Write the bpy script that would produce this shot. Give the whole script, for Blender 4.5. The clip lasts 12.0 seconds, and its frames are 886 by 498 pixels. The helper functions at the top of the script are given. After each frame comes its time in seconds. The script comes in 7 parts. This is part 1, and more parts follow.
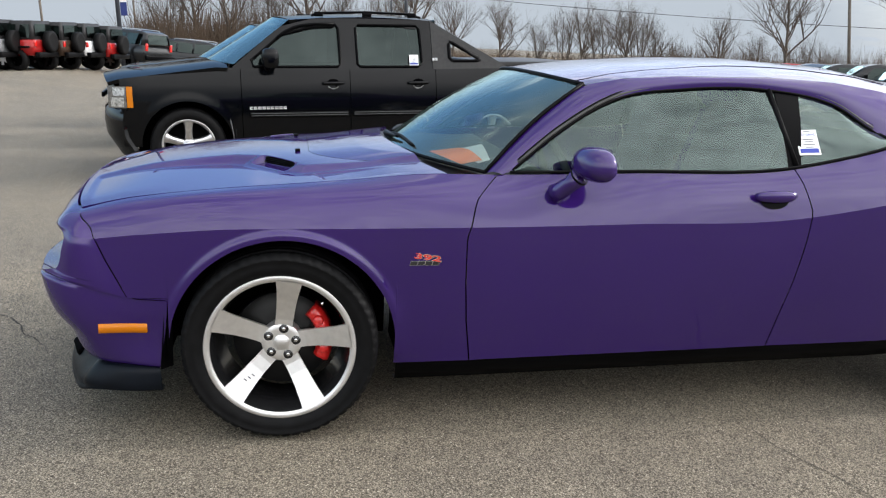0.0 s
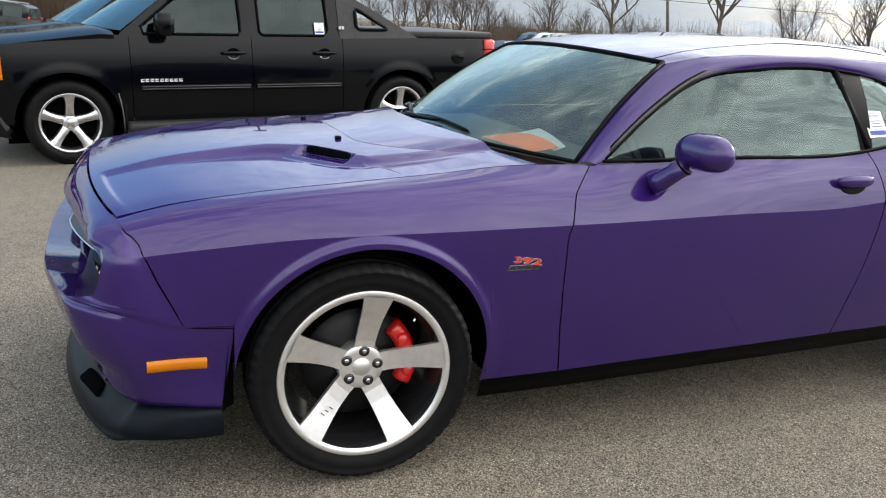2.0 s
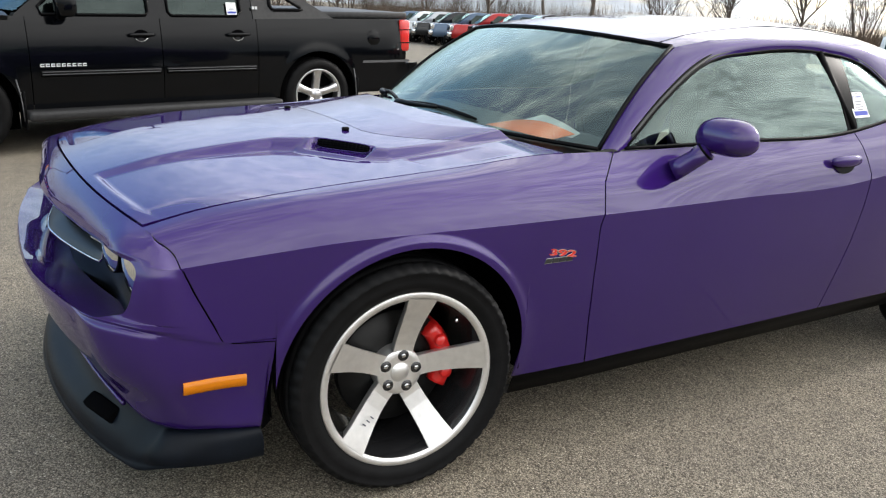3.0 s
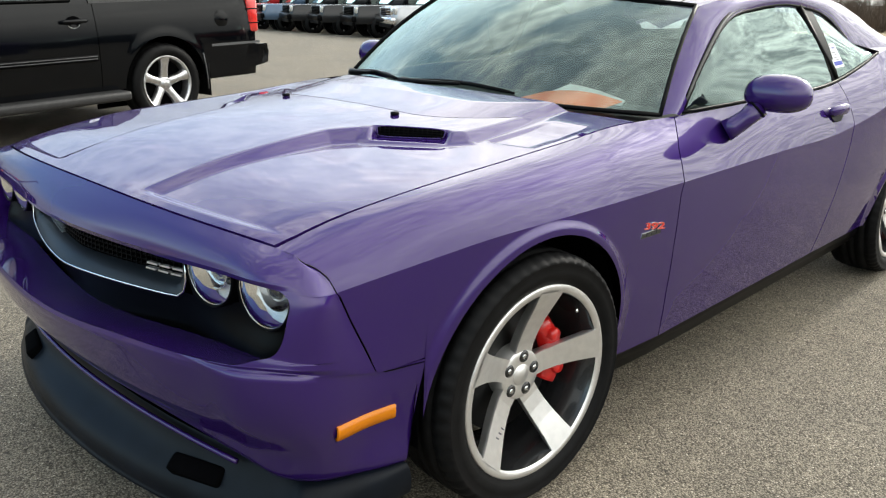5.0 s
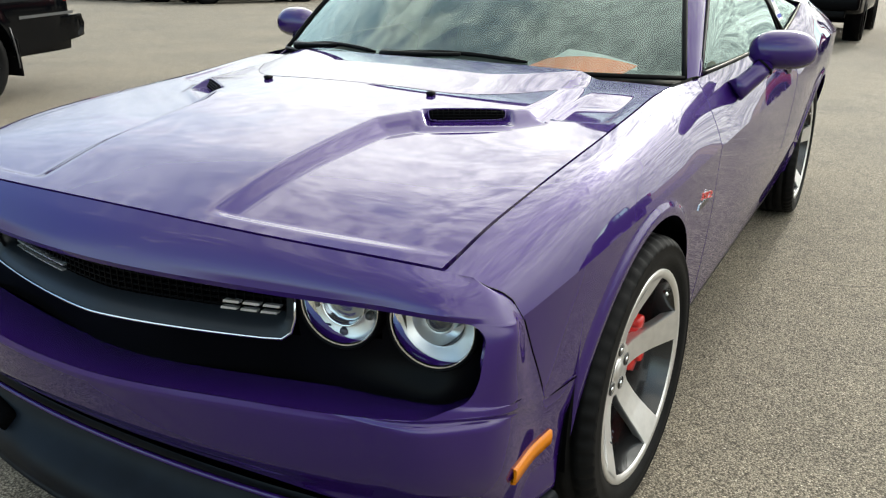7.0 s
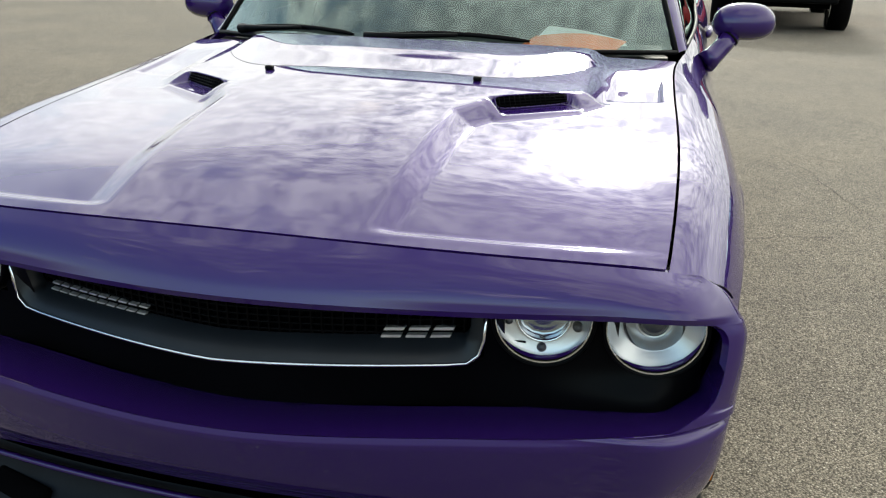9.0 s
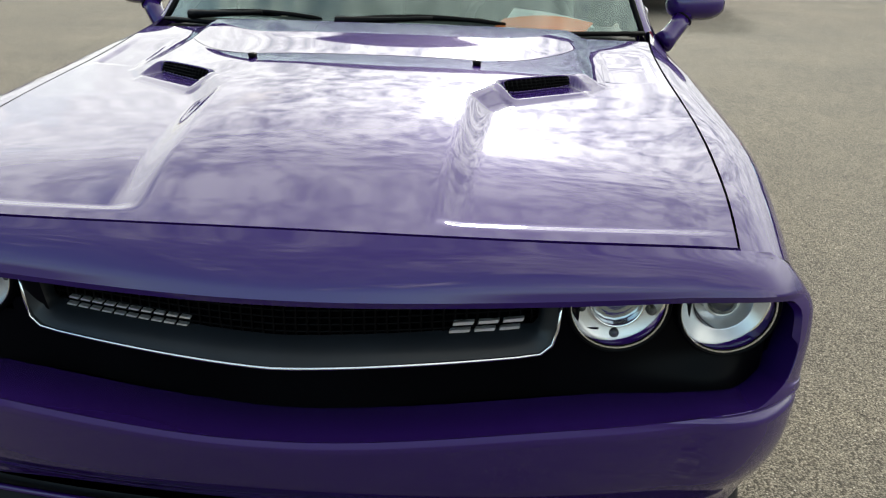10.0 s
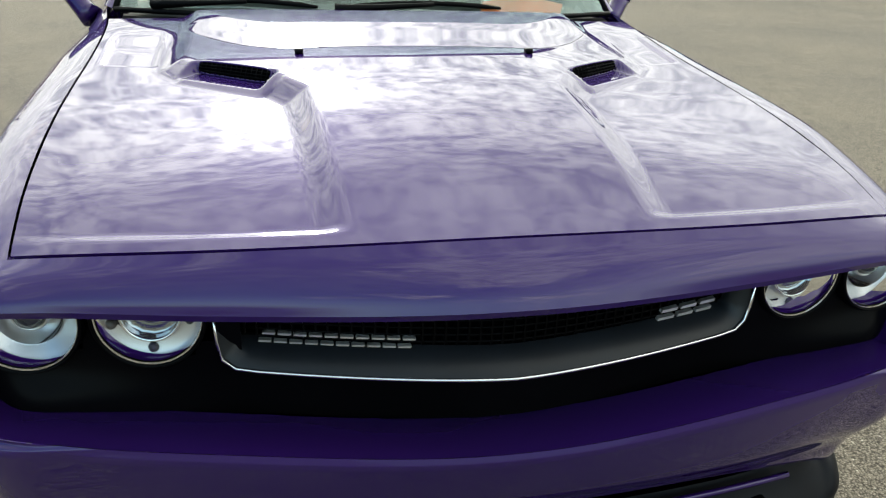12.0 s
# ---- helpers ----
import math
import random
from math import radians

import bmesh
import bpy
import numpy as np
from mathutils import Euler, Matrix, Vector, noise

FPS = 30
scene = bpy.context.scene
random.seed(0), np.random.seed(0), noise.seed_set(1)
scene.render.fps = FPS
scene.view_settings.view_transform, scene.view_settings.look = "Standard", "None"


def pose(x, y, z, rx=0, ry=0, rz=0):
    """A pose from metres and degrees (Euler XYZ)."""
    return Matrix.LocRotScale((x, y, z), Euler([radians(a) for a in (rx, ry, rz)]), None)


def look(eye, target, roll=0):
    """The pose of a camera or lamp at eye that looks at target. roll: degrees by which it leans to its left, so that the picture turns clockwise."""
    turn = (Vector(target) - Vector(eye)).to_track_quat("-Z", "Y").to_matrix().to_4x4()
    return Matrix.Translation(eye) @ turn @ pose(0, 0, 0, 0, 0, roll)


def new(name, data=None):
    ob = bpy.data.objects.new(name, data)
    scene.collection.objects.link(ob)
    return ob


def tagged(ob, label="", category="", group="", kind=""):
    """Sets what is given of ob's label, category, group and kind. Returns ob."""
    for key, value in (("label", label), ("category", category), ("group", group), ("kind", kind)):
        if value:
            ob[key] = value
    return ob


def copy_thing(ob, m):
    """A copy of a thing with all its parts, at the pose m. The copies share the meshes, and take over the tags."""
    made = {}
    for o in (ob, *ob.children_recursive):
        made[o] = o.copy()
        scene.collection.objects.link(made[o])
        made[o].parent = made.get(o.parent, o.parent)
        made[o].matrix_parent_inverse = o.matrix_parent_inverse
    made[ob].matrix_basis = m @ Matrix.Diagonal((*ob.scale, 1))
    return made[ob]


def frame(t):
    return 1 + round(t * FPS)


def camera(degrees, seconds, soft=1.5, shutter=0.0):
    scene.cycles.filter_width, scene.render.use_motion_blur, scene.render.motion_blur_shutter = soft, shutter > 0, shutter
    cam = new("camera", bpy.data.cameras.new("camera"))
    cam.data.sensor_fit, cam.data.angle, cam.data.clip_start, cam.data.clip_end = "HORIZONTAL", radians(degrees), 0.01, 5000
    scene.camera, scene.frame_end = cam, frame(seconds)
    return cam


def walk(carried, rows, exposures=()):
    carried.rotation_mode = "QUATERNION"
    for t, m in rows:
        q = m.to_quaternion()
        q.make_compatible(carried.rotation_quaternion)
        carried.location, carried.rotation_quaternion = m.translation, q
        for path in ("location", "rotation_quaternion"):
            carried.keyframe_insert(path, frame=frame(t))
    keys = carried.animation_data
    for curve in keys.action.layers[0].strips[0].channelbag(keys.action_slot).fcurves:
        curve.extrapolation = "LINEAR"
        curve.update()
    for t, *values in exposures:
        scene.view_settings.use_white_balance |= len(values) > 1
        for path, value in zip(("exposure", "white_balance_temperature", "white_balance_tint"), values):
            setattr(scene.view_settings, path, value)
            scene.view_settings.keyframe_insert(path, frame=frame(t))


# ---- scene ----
cam = camera(56.4, 12.0, soft=1.2)
EXPOSURES = [(0.0, 0.08, 6380, 12), (3.0, 0.11, 6500, 11), (5.5, 0.15, 6690, 6), (7.0, 0.12, 6720, 5), (8.5, -0.07, 6700, 5), (9.5, -0.20, 6640, 5), (12.0, -0.13, 6720, 2)]
PATH = [
    (0, (0.018, -3.737, 1.443), (0.389, -1.832, 0.962), 2.6),
    (0.5, (-0.236, -3.615, 1.45), (0.293, -1.749, 0.962), 1.9),
    (1, (-0.381, -3.483, 1.422), (0.234, -1.647, 0.925), 2.3),
    (1.5, (-0.54, -3.282, 1.423), (0.148, -1.475, 0.911), 2.6),
    (2, (-0.714, -3.12, 1.413), (0.039, -1.345, 0.881), 3.6),
    (2.5, (-0.949, -2.941, 1.412), (-0.059, -1.235, 0.864), 3.7),
    (3, (-1.08, -2.803, 1.401), (-0.075, -1.168, 0.84), 3.7),
    (3.2, (-1.121, -2.735, 1.388), (-0.08, -1.124, 0.822), 3.9),
    (4.8, (-1.578, -2.159, 1.342), (-0.239, -0.792, 0.76), 1.3),
    (5, (-1.604, -2.098, 1.338), (-0.23, -0.771, 0.746), 1.5),
    (5.5, (-1.631, -1.904, 1.317), (-0.175, -0.676, 0.708), 1.8),
    (6, (-1.649, -1.699, 1.325), (-0.131, -0.56, 0.695), 1.4),
    (6.5, (-1.731, -1.536, 1.325), (-0.151, -0.496, 0.676), 1.5),
    (6.7, (-1.784, -1.465, 1.336), (-0.177, -0.474, 0.678), 1.0),
    (8.5, (-1.872, -0.874, 1.325), (-0.094, -0.308, 0.606), 1.4),
    (9, (-1.945, -0.659, 1.34), (-0.13, -0.239, 0.612), 0.9),
    (9.5, (-1.987, -0.513, 1.346), (-0.148, -0.247, 0.607), 0.6),
    (10, (-1.947, -0.348, 1.327), (-0.1, -0.215, 0.571), 1.3),
    (10.5, (-1.874, -0.164, 1.335), (-0.028, -0.137, 0.565), 1.6),
    (11, (-1.862, 0.015, 1.33), (-0.024, -0.086, 0.547), 1.8),
    (11.5, (-1.88, 0.22, 1.348), (-0.062, -0.031, 0.553), 1.7),
    (12, (-1.874, 0.369, 1.351), (-0.091, -0.047, 0.546), 2.4),
]
walk(cam, [(t, look(eye, target, roll)) for t, eye, target, roll in PATH], EXPOSURES)

# ---- world and sun ----
SUN_DIR = Vector((0.9, -0.012, 0.43)).normalized()
world = bpy.data.worlds.new("sky")
scene.world = world
world.use_nodes = True
wn, wl = world.node_tree.nodes, world.node_tree.links
wn.clear()


def wnode(kind, **props):
    n = wn.new(kind)
    for k, v in props.items():
        if k in n.inputs:
            n.inputs[k].default_value = v
    return n


def ramp(nodes, stops):
    r = nodes.new("ShaderNodeValToRGB")
    els = r.color_ramp.elements
    while len(els) < len(stops):
        els.new(0.5)
    for e, (p, c) in zip(els, stops):
        e.position, e.color = p, (*c, 1) if len(c) == 3 else c
    return r


sky = wn.new("ShaderNodeTexSky")
sky.sky_type, sky.sun_disc = "NISHITA", False
sky.sun_elevation = math.asin(SUN_DIR.z)
sky.sun_rotation = math.atan2(SUN_DIR.x, SUN_DIR.y)
sky.dust_density = 1.0
tex = wn.new("ShaderNodeTexCoord")
sep = wn.new("ShaderNodeSeparateXYZ")
wl.new(tex.outputs["Generated"], sep.inputs[0])
lift = wn.new("ShaderNodeMath"); lift.operation = "MAXIMUM"; lift.inputs[1].default_value = 0.0
wl.new(sep.outputs["Z"], lift.inputs[0])
den = wn.new("ShaderNodeMath"); den.operation = "ADD"; den.inputs[1].default_value = 0.22
wl.new(lift.outputs[0], den.inputs[0])
proj = wn.new("ShaderNodeVectorMath"); proj.operation = "DIVIDE"
comb = wn.new("ShaderNodeCombineXYZ")
for k in range(3):
    wl.new(den.outputs[0], comb.inputs[k])
wl.new(tex.outputs["Generated"], proj.inputs[0]); wl.new(comb.outputs[0], proj.inputs[1])
cloud = wn.new("ShaderNodeTexNoise"); cloud.inputs["Scale"].default_value = 3.4
cloud.inputs["Detail"].default_value = 9.0; cloud.inputs["Roughness"].default_value = 0.6; cloud.inputs["Distortion"].default_value = 0.35
wl.new(proj.outputs[0], cloud.inputs["Vector"])
cover = ramp(wn, [(0.40, (0, 0, 0)), (0.56, (1, 1, 1))])
bank = wn.new("ShaderNodeVectorMath"); bank.operation = "DOT_PRODUCT"; bank.inputs[1].default_value = (0.22, -0.20, 0.07)
wl.new(tex.outputs["Generated"], bank.inputs[0])
more = wn.new("ShaderNodeMath"); more.operation = "ADD"
wl.new(cloud.outputs["Fac"], more.inputs[0]); wl.new(bank.outputs["Value"], more.inputs[1])
wl.new(more.outputs[0], cover.inputs[0])
fine = wn.new("ShaderNodeTexNoise"); fine.inputs["Scale"].default_value = 22.0
fine.inputs["Detail"].default_value = 8.0; fine.inputs["Roughness"].default_value = 0.62
wl.new(proj.outputs[0], fine.inputs["Vector"])
tone = ramp(wn, [(0.41, (0.38, 0.40, 0.42)), (0.59, (1.20, 1.20, 1.19))])
mid = wn.new("ShaderNodeTexNoise"); mid.inputs["Scale"].default_value = 6.5
mid.inputs["Detail"].default_value = 6.0; mid.inputs["Roughness"].default_value = 0.6; mid.inputs["Distortion"].default_value = 0.8
wl.new(proj.outputs[0], mid.inputs["Vector"])
both = wn.new("ShaderNodeMix"); both.inputs[0].default_value = 0.56
wl.new(mid.outputs["Fac"], both.inputs[2]); wl.new(fine.outputs["Fac"], both.inputs[3])
wl.new(both.outputs[0], tone.inputs[0])
# the clouds glow round the veiled sun
dotn = wn.new("ShaderNodeVectorMath"); dotn.operation = "DOT_PRODUCT"; dotn.inputs[1].default_value = SUN_DIR
wl.new(tex.outputs["Generated"], dotn.inputs[0])
halo = ramp(wn, [(0.0, (1.05, 1.05, 1.04)), (0.5, (1.15, 1.15, 1.15)), (0.82, (1.55, 1.55, 1.53)), (0.965, (1.65, 1.64, 1.60)), (0.992, (2.1, 2.08, 2.04)), (1.0, (4.5, 4.4, 4.2))])
wl.new(dotn.outputs["Value"], halo.inputs[0])
lit = wn.new("ShaderNodeMix"); lit.data_type = "RGBA"; lit.blend_type = "MULTIPLY"; lit.inputs[0].default_value = 1.0
calm = wn.new("ShaderNodeVectorMath"); calm.operation = "DOT_PRODUCT"; calm.inputs[1].default_value = (-0.15, -0.97, 0)
wl.new(tex.outputs["Generated"], calm.inputs[0])
calmr = ramp(wn, [(0.2, (0, 0, 0)), (0.65, (0.6, 0.6, 0.6))])
wl.new(calm.outputs["Value"], calmr.inputs[0])
calm2 = wn.new("ShaderNodeVectorMath"); calm2.operation = "DOT_PRODUCT"; calm2.inputs[1].default_value = (0.6, 0.8, 0)
wl.new(tex.outputs["Generated"], calm2.inputs[0])
calmr2 = ramp(wn, [(0.72, (0, 0, 0)), (0.86, (0.68, 0.68, 0.68))])
wl.new(calm2.outputs["Value"], calmr2.inputs[0])
calmer = wn.new("ShaderNodeMath"); calmer.operation = "MAXIMUM"
wl.new(calmr.outputs[0], calmer.inputs[0]); wl.new(calmr2.outputs[0], calmer.inputs[1])
calmr3 = ramp(wn, [(0.55, (0, 0, 0)), (0.82, (0.35, 0.35, 0.35))])
wl.new(lift.outputs[0], calmr3.inputs[0])
calmest = wn.new("ShaderNodeMath"); calmest.operation = "MAXIMUM"
wl.new(calmer.outputs[0], calmest.inputs[0]); wl.new(calmr3.outputs[0], calmest.inputs[1])
fuller = wn.new("ShaderNodeMath"); fuller.operation = "MAXIMUM"
wl.new(calmest.outputs[0], fuller.inputs[0]); wl.new(cover.outputs[0], fuller.inputs[1])
even = wn.new("ShaderNodeMix"); even.data_type = "RGBA"; even.inputs[7].default_value = (0.90, 0.90, 0.895, 1)
evenc = ramp(wn, [(0.60, (1.06, 1.06, 1.04)), (0.90, (0.46, 0.57, 0.80))])
wl.new(sep.outputs["Y"], evenc.inputs[0]); wl.new(evenc.outputs[0], even.inputs[7])
wl.new(calmest.outputs[0], even.inputs[0]); wl.new(tone.outputs[0], even.inputs[6])
wl.new(even.outputs[2], lit.inputs[6]); wl.new(halo.outputs[0], lit.inputs[7])
blue = wn.new("ShaderNodeMix"); blue.data_type = "RGBA"; blue.blend_type = "MULTIPLY"; blue.inputs[0].default_value = 1.0
blue.inputs[7].default_value = (0.26, 0.24, 0.195, 1)
wl.new(sky.outputs[0], blue.inputs[6])
mix = wn.new("ShaderNodeMix"); mix.data_type = "RGBA"
wl.new(fuller.outputs[0], mix.inputs[0]); wl.new(blue.outputs[2], mix.inputs[6]); wl.new(lit.outputs[2], mix.inputs[7])
rise = ramp(wn, [(0.0, (0.60, 0.60, 0.60)), (0.18, (0.85, 0.85, 0.85)), (0.42, (1.2, 1.2, 1.2)), (0.65, (1.0, 1.0, 1.0)), (0.85, (0.9, 0.9, 0.9)), (1.0, (0.85, 0.85, 0.85))])
wl.new(lift.outputs[0], rise.inputs[0])
dome = wn.new("ShaderNodeMix"); dome.data_type = "RGBA"; dome.blend_type = "MULTIPLY"; dome.inputs[0].default_value = 1.0
wl.new(mix.outputs[2], dome.inputs[6]); wl.new(rise.outputs[0], dome.inputs[7])
bg = wn.new("ShaderNodeBackground"); bg.inputs["Strength"].default_value = 2.0
hazy = ramp(wn, [(0.06, (1, 1, 1)), (0.22, (0, 0, 0))])
wl.new(lift.outputs[0], hazy.inputs[0])
haze = wn.new("ShaderNodeMix"); haze.data_type = "RGBA"; haze.inputs[7].default_value = (0.25, 0.28, 0.305, 1)
# the haze thins towards the sun
sunny = ramp(wn, [(0.52, (1, 1, 1)), (0.80, (0.05, 0.05, 0.05))])
wl.new(dotn.outputs["Value"], sunny.inputs[0])
thin = wn.new("ShaderNodeMath"); thin.operation = "MULTIPLY"
wl.new(hazy.outputs[0], thin.inputs[0]); wl.new(sunny.outputs[0], thin.inputs[1])
# a clear blue opening beyond the coupe
dotb = wn.new("ShaderNodeVectorMath"); dotb.operation = "DOT_PRODUCT"; dotb.inputs[1].default_value = Vector((-0.22, 0.90, 0.38)).normalized()
wl.new(tex.outputs["Generated"], dotb.inputs[0])
clear = ramp(wn, [(0.915, (0, 0, 0)), (0.98, (0.85, 0.85, 0.85))])
wl.new(dotb.outputs["Value"], clear.inputs[0])
gap = wn.new("ShaderNodeMix"); gap.data_type = "RGBA"; gap.inputs[7].default_value = (0.13, 0.265, 0.50, 1)
wl.new(clear.outputs[0], gap.inputs[0]); wl.new(dome.outputs[2], gap.inputs[6])
wl.new(thin.outputs[0], haze.inputs[0]); wl.new(gap.outputs[2], haze.inputs[6])
wl.new(haze.outputs[2], bg.inputs["Color"])
wout = wn.new("ShaderNodeOutputWorld")
wl.new(bg.outputs[0], wout.inputs["Surface"])

sun = new("sun", bpy.data.lights.new("sun", "SUN"))
sun.data.energy, sun.data.angle, sun.data.color = 2.1, radians(5), (1.0, 0.95, 0.88)
sun.matrix_world = look(SUN_DIR * 50, (0, 0, 0))


# ---- materials ----
def material(name, color, rough=0.5, metal=0.0, coat=0.0, spec=0.5, noise_scale=0.0, vary=0.15, bump=0.0, bump_scale=200.0, second=None):
    m = bpy.data.materials.new(name)
    m.use_nodes = True
    nt = m.node_tree
    b = nt.nodes["Principled BSDF"]
    b.inputs["Base Color"].default_value = (*color, 1)
    b.inputs["Roughness"].default_value, b.inputs["Metallic"].default_value = rough, metal
    b.inputs["Coat Weight"].default_value, b.inputs["Coat Roughness"].default_value = coat, 0.02
    b.inputs["Specular IOR Level"].default_value = spec
    co = nt.nodes.new("ShaderNodeTexCoord")
    if noise_scale:
        n = nt.nodes.new("ShaderNodeTexNoise")
        n.inputs["Scale"].default_value, n.inputs["Detail"].default_value = noise_scale, 6
        nt.links.new(co.outputs["Object"], n.inputs["Vector"])
        lo = [c * (1 - vary) for c in color]
        hi = list(second) if second else [min(1, c * (1 + vary)) for c in color]
        r = ramp(nt.nodes, [(0.3, lo), (0.7, hi)])
        nt.links.new(n.outputs["Fac"], r.inputs[0])
        nt.links.new(r.outputs[0], b.inputs["Base Color"])
    if bump:
        n2 = nt.nodes.new("ShaderNodeTexNoise")
        n2.inputs["Scale"].default_value, n2.inputs["Detail"].default_value = bump_scale, 4
        nt.links.new(co.outputs["Object"], n2.inputs["Vector"])
        bp = nt.nodes.new("ShaderNodeBump")
        bp.inputs["Strength"].default_value, bp.inputs["Distance"].default_value = bump, 0.002
        nt.links.new(n2.outputs["Fac"], bp.inputs["Height"])
        nt.links.new(bp.outputs[0], b.inputs["Normal"])
    return m


PAINT = material("purple_paint", (0.0270, 0.0074, 0.106), 0.55, 0.4, 1.0, spec=0.0, noise_scale=2.0, vary=0.05)
PAINT.node_tree.nodes["Principled BSDF"].inputs["Coat IOR"].default_value = 1.56
PAINT.node_tree.nodes["Principled BSDF"].inputs["Coat Roughness"].default_value = 0.02
BLACK = material("black_plastic", (0.003, 0.003, 0.0035), 0.42, spec=0.07, bump=0.15, bump_scale=500)
SATIN = material("satin_black", (0.002, 0.002, 0.0025), 0.3, spec=0.045, noise_scale=4, vary=0.3)
# near-black for openings, housings and gaps: their deep shade is put into the colour
DARK = material("void_shade", (0.0015, 0.0015, 0.0018), 0.9, spec=0.02, noise_scale=8, vary=0.3)
CHIN = material("chin_plastic", (0.003, 0.0045, 0.0075), 0.42, spec=0.13, noise_scale=12, vary=0.35, bump=0.2, bump_scale=350)
RUBBER = material("rubber", (0.0048, 0.0048, 0.0052), 0.58, spec=0.11, noise_scale=30, vary=0.35, bump=0.2, bump_scale=300)
CHROME = material("chrome", (0.75, 0.76, 0.78), 0.08, 1.0)
SILVER = material("machined_aluminium", (0.78, 0.77, 0.76), 0.4, 0.9, noise_scale=40, vary=0.06, bump=0.05, bump_scale=600)
RIMBLACK = material("black_wheel_paint", (0.012, 0.012, 0.013), 0.25, 0.2, 0.5)
RED = material("caliper_red", (0.55, 0.012, 0.01), 0.3, 0.0, 0.6, noise_scale=25, vary=0.15)
ORANGE = material("orange_paper", (0.97, 0.24, 0.07), 0.8, noise_scale=20, vary=0.06)
WHITE = material("white_paper", (0.78, 0.8, 0.8), 0.7, noise_scale=20, vary=0.05)
INK = material("ink", (0.05, 0.05, 0.08), 0.7)
INKBLUE = material("blue_ink", (0.03, 0.05, 0.35), 0.7)
AMBER = material("amber_lens", (0.56, 0.165, 0.001), 0.25, 0.0, 0.15, spec=0.3, bump=0.3, bump_scale=160)


def asphalt_material():
    m = bpy.data.materials.new("worn_asphalt")
    m.use_nodes = True
    nt = m.node_tree
    b = nt.nodes["Principled BSDF"]
    b.inputs["Roughness"].default_value = 0.85
    b.inputs["Specular IOR Level"].default_value = 0.35
    co = nt.nodes.new("ShaderNodeTexCoord")

    def tex_noise(scale, detail=5, rough=0.6):
        n = nt.nodes.new("ShaderNodeTexNoise")
        n.inputs["Scale"].default_value, n.inputs["Detail"].default_value, n.inputs["Roughness"].default_value = scale, detail, rough
        nt.links.new(co.outputs["Object"], n.inputs["Vector"])
        return n

    vor = nt.nodes.new("ShaderNodeTexVoronoi")
    vor.inputs["Scale"].default_value = 190
    nt.links.new(co.outputs["Object"], vor.inputs["Vector"])
    stone = ramp(nt.nodes, [(0.0, (0.088, 0.076, 0.060)), (0.5, (0.240, 0.210, 0.166)), (0.85, (0.345, 0.304, 0.243)), (1.0, (0.64, 0.585, 0.495))])
    nt.links.new(vor.outputs["Color"], stone.inputs[0])
    gap = ramp(nt.nodes, [(0.35, (1, 1, 1)), (0.74, (0.30, 0.29, 0.275))])
    nt.links.new(vor.outputs["Distance"], gap.inputs[0])
    mul = nt.nodes.new("ShaderNodeMix"); mul.data_type = "RGBA"; mul.blend_type = "MULTIPLY"; mul.inputs[0].default_value = 1
    nt.links.new(stone.outputs[0], mul.inputs[6]); nt.links.new(gap.outputs[0], mul.inputs[7])
    big = tex_noise(0.7, 6)
    bigr = ramp(nt.nodes, [(0.3, (0.82, 0.82, 0.83)), (0.7, (1.12, 1.1, 1.05))])
    nt.links.new(big.outputs["Fac"], bigr.inputs[0])
    mul2 = nt.nodes.new("ShaderNodeMix"); mul2.data_type = "RGBA"; mul2.blend_type = "MULTIPLY"; mul2.inputs[0].default_value = 1
    nt.links.new(mul.outputs[2], mul2.inputs[6]); nt.links.new(bigr.outputs[0], mul2.inputs[7])
    blotch = tex_noise(9.0, 4)
    blotr = ramp(nt.nodes, [(0.3, (0.88, 0.88, 0.88)), (0.7, (1.08, 1.08, 1.07))])
    nt.links.new(blotch.outputs["Fac"], blotr.inputs[0])
    mul3 = nt.nodes.new("ShaderNodeMix"); mul3.data_type = "RGBA"; mul3.blend_type = "MULTIPLY"; mul3.inputs[0].default_value = 1
    nt.links.new(mul2.outputs[2], mul3.inputs[6]); nt.links.new(blotr.outputs[0], mul3.inputs[7])
    # scattered dark pits and pale chips
    pit = nt.nodes.new("ShaderNodeTexVoronoi")
    pit.inputs["Scale"].default_value = 58
    nt.links.new(co.outputs["Object"], pit.inputs["Vector"])
    sepc = nt.nodes.new("ShaderNodeSeparateColor")
    nt.links.new(pit.outputs["Color"], sepc.inputs[0])
    pitr = ramp(nt.nodes, [(0.0, (0.5, 0.49, 0.48)), (0.10, (0.62, 0.61, 0.60)), (0.16, (1, 1, 1)), (0.94, (1, 1, 1)), (1.0, (1.3, 1.29, 1.27))])
    nt.links.new(sepc.outputs[0], pitr.inputs[0])
    core = ramp(nt.nodes, [(0.22, (1, 1, 1)), (0.42, (0, 0, 0))])
    nt.links.new(pit.outputs["Distance"], core.inputs[0])
    mul4 = nt.nodes.new("ShaderNodeMix"); mul4.data_type = "RGBA"; mul4.blend_type = "MULTIPLY"
    nt.links.new(core.outputs[0], mul4.inputs[0])
    nt.links.new(mul3.outputs[2], mul4.inputs[6]); nt.links.new(pitr.outputs[0], mul4.inputs[7])
    nt.links.new(mul4.outputs[2], b.inputs["Base Color"])
    bp = nt.nodes.new("ShaderNodeBump")
    bp.inputs["Strength"].default_value, bp.inputs["Distance"].default_value = 0.6, 0.004
    bp.invert = True
    nt.links.new(vor.outputs["Distance"], bp.inputs["Height"])
    nt.links.new(bp.outputs[0], b.inputs["Normal"])
    return m


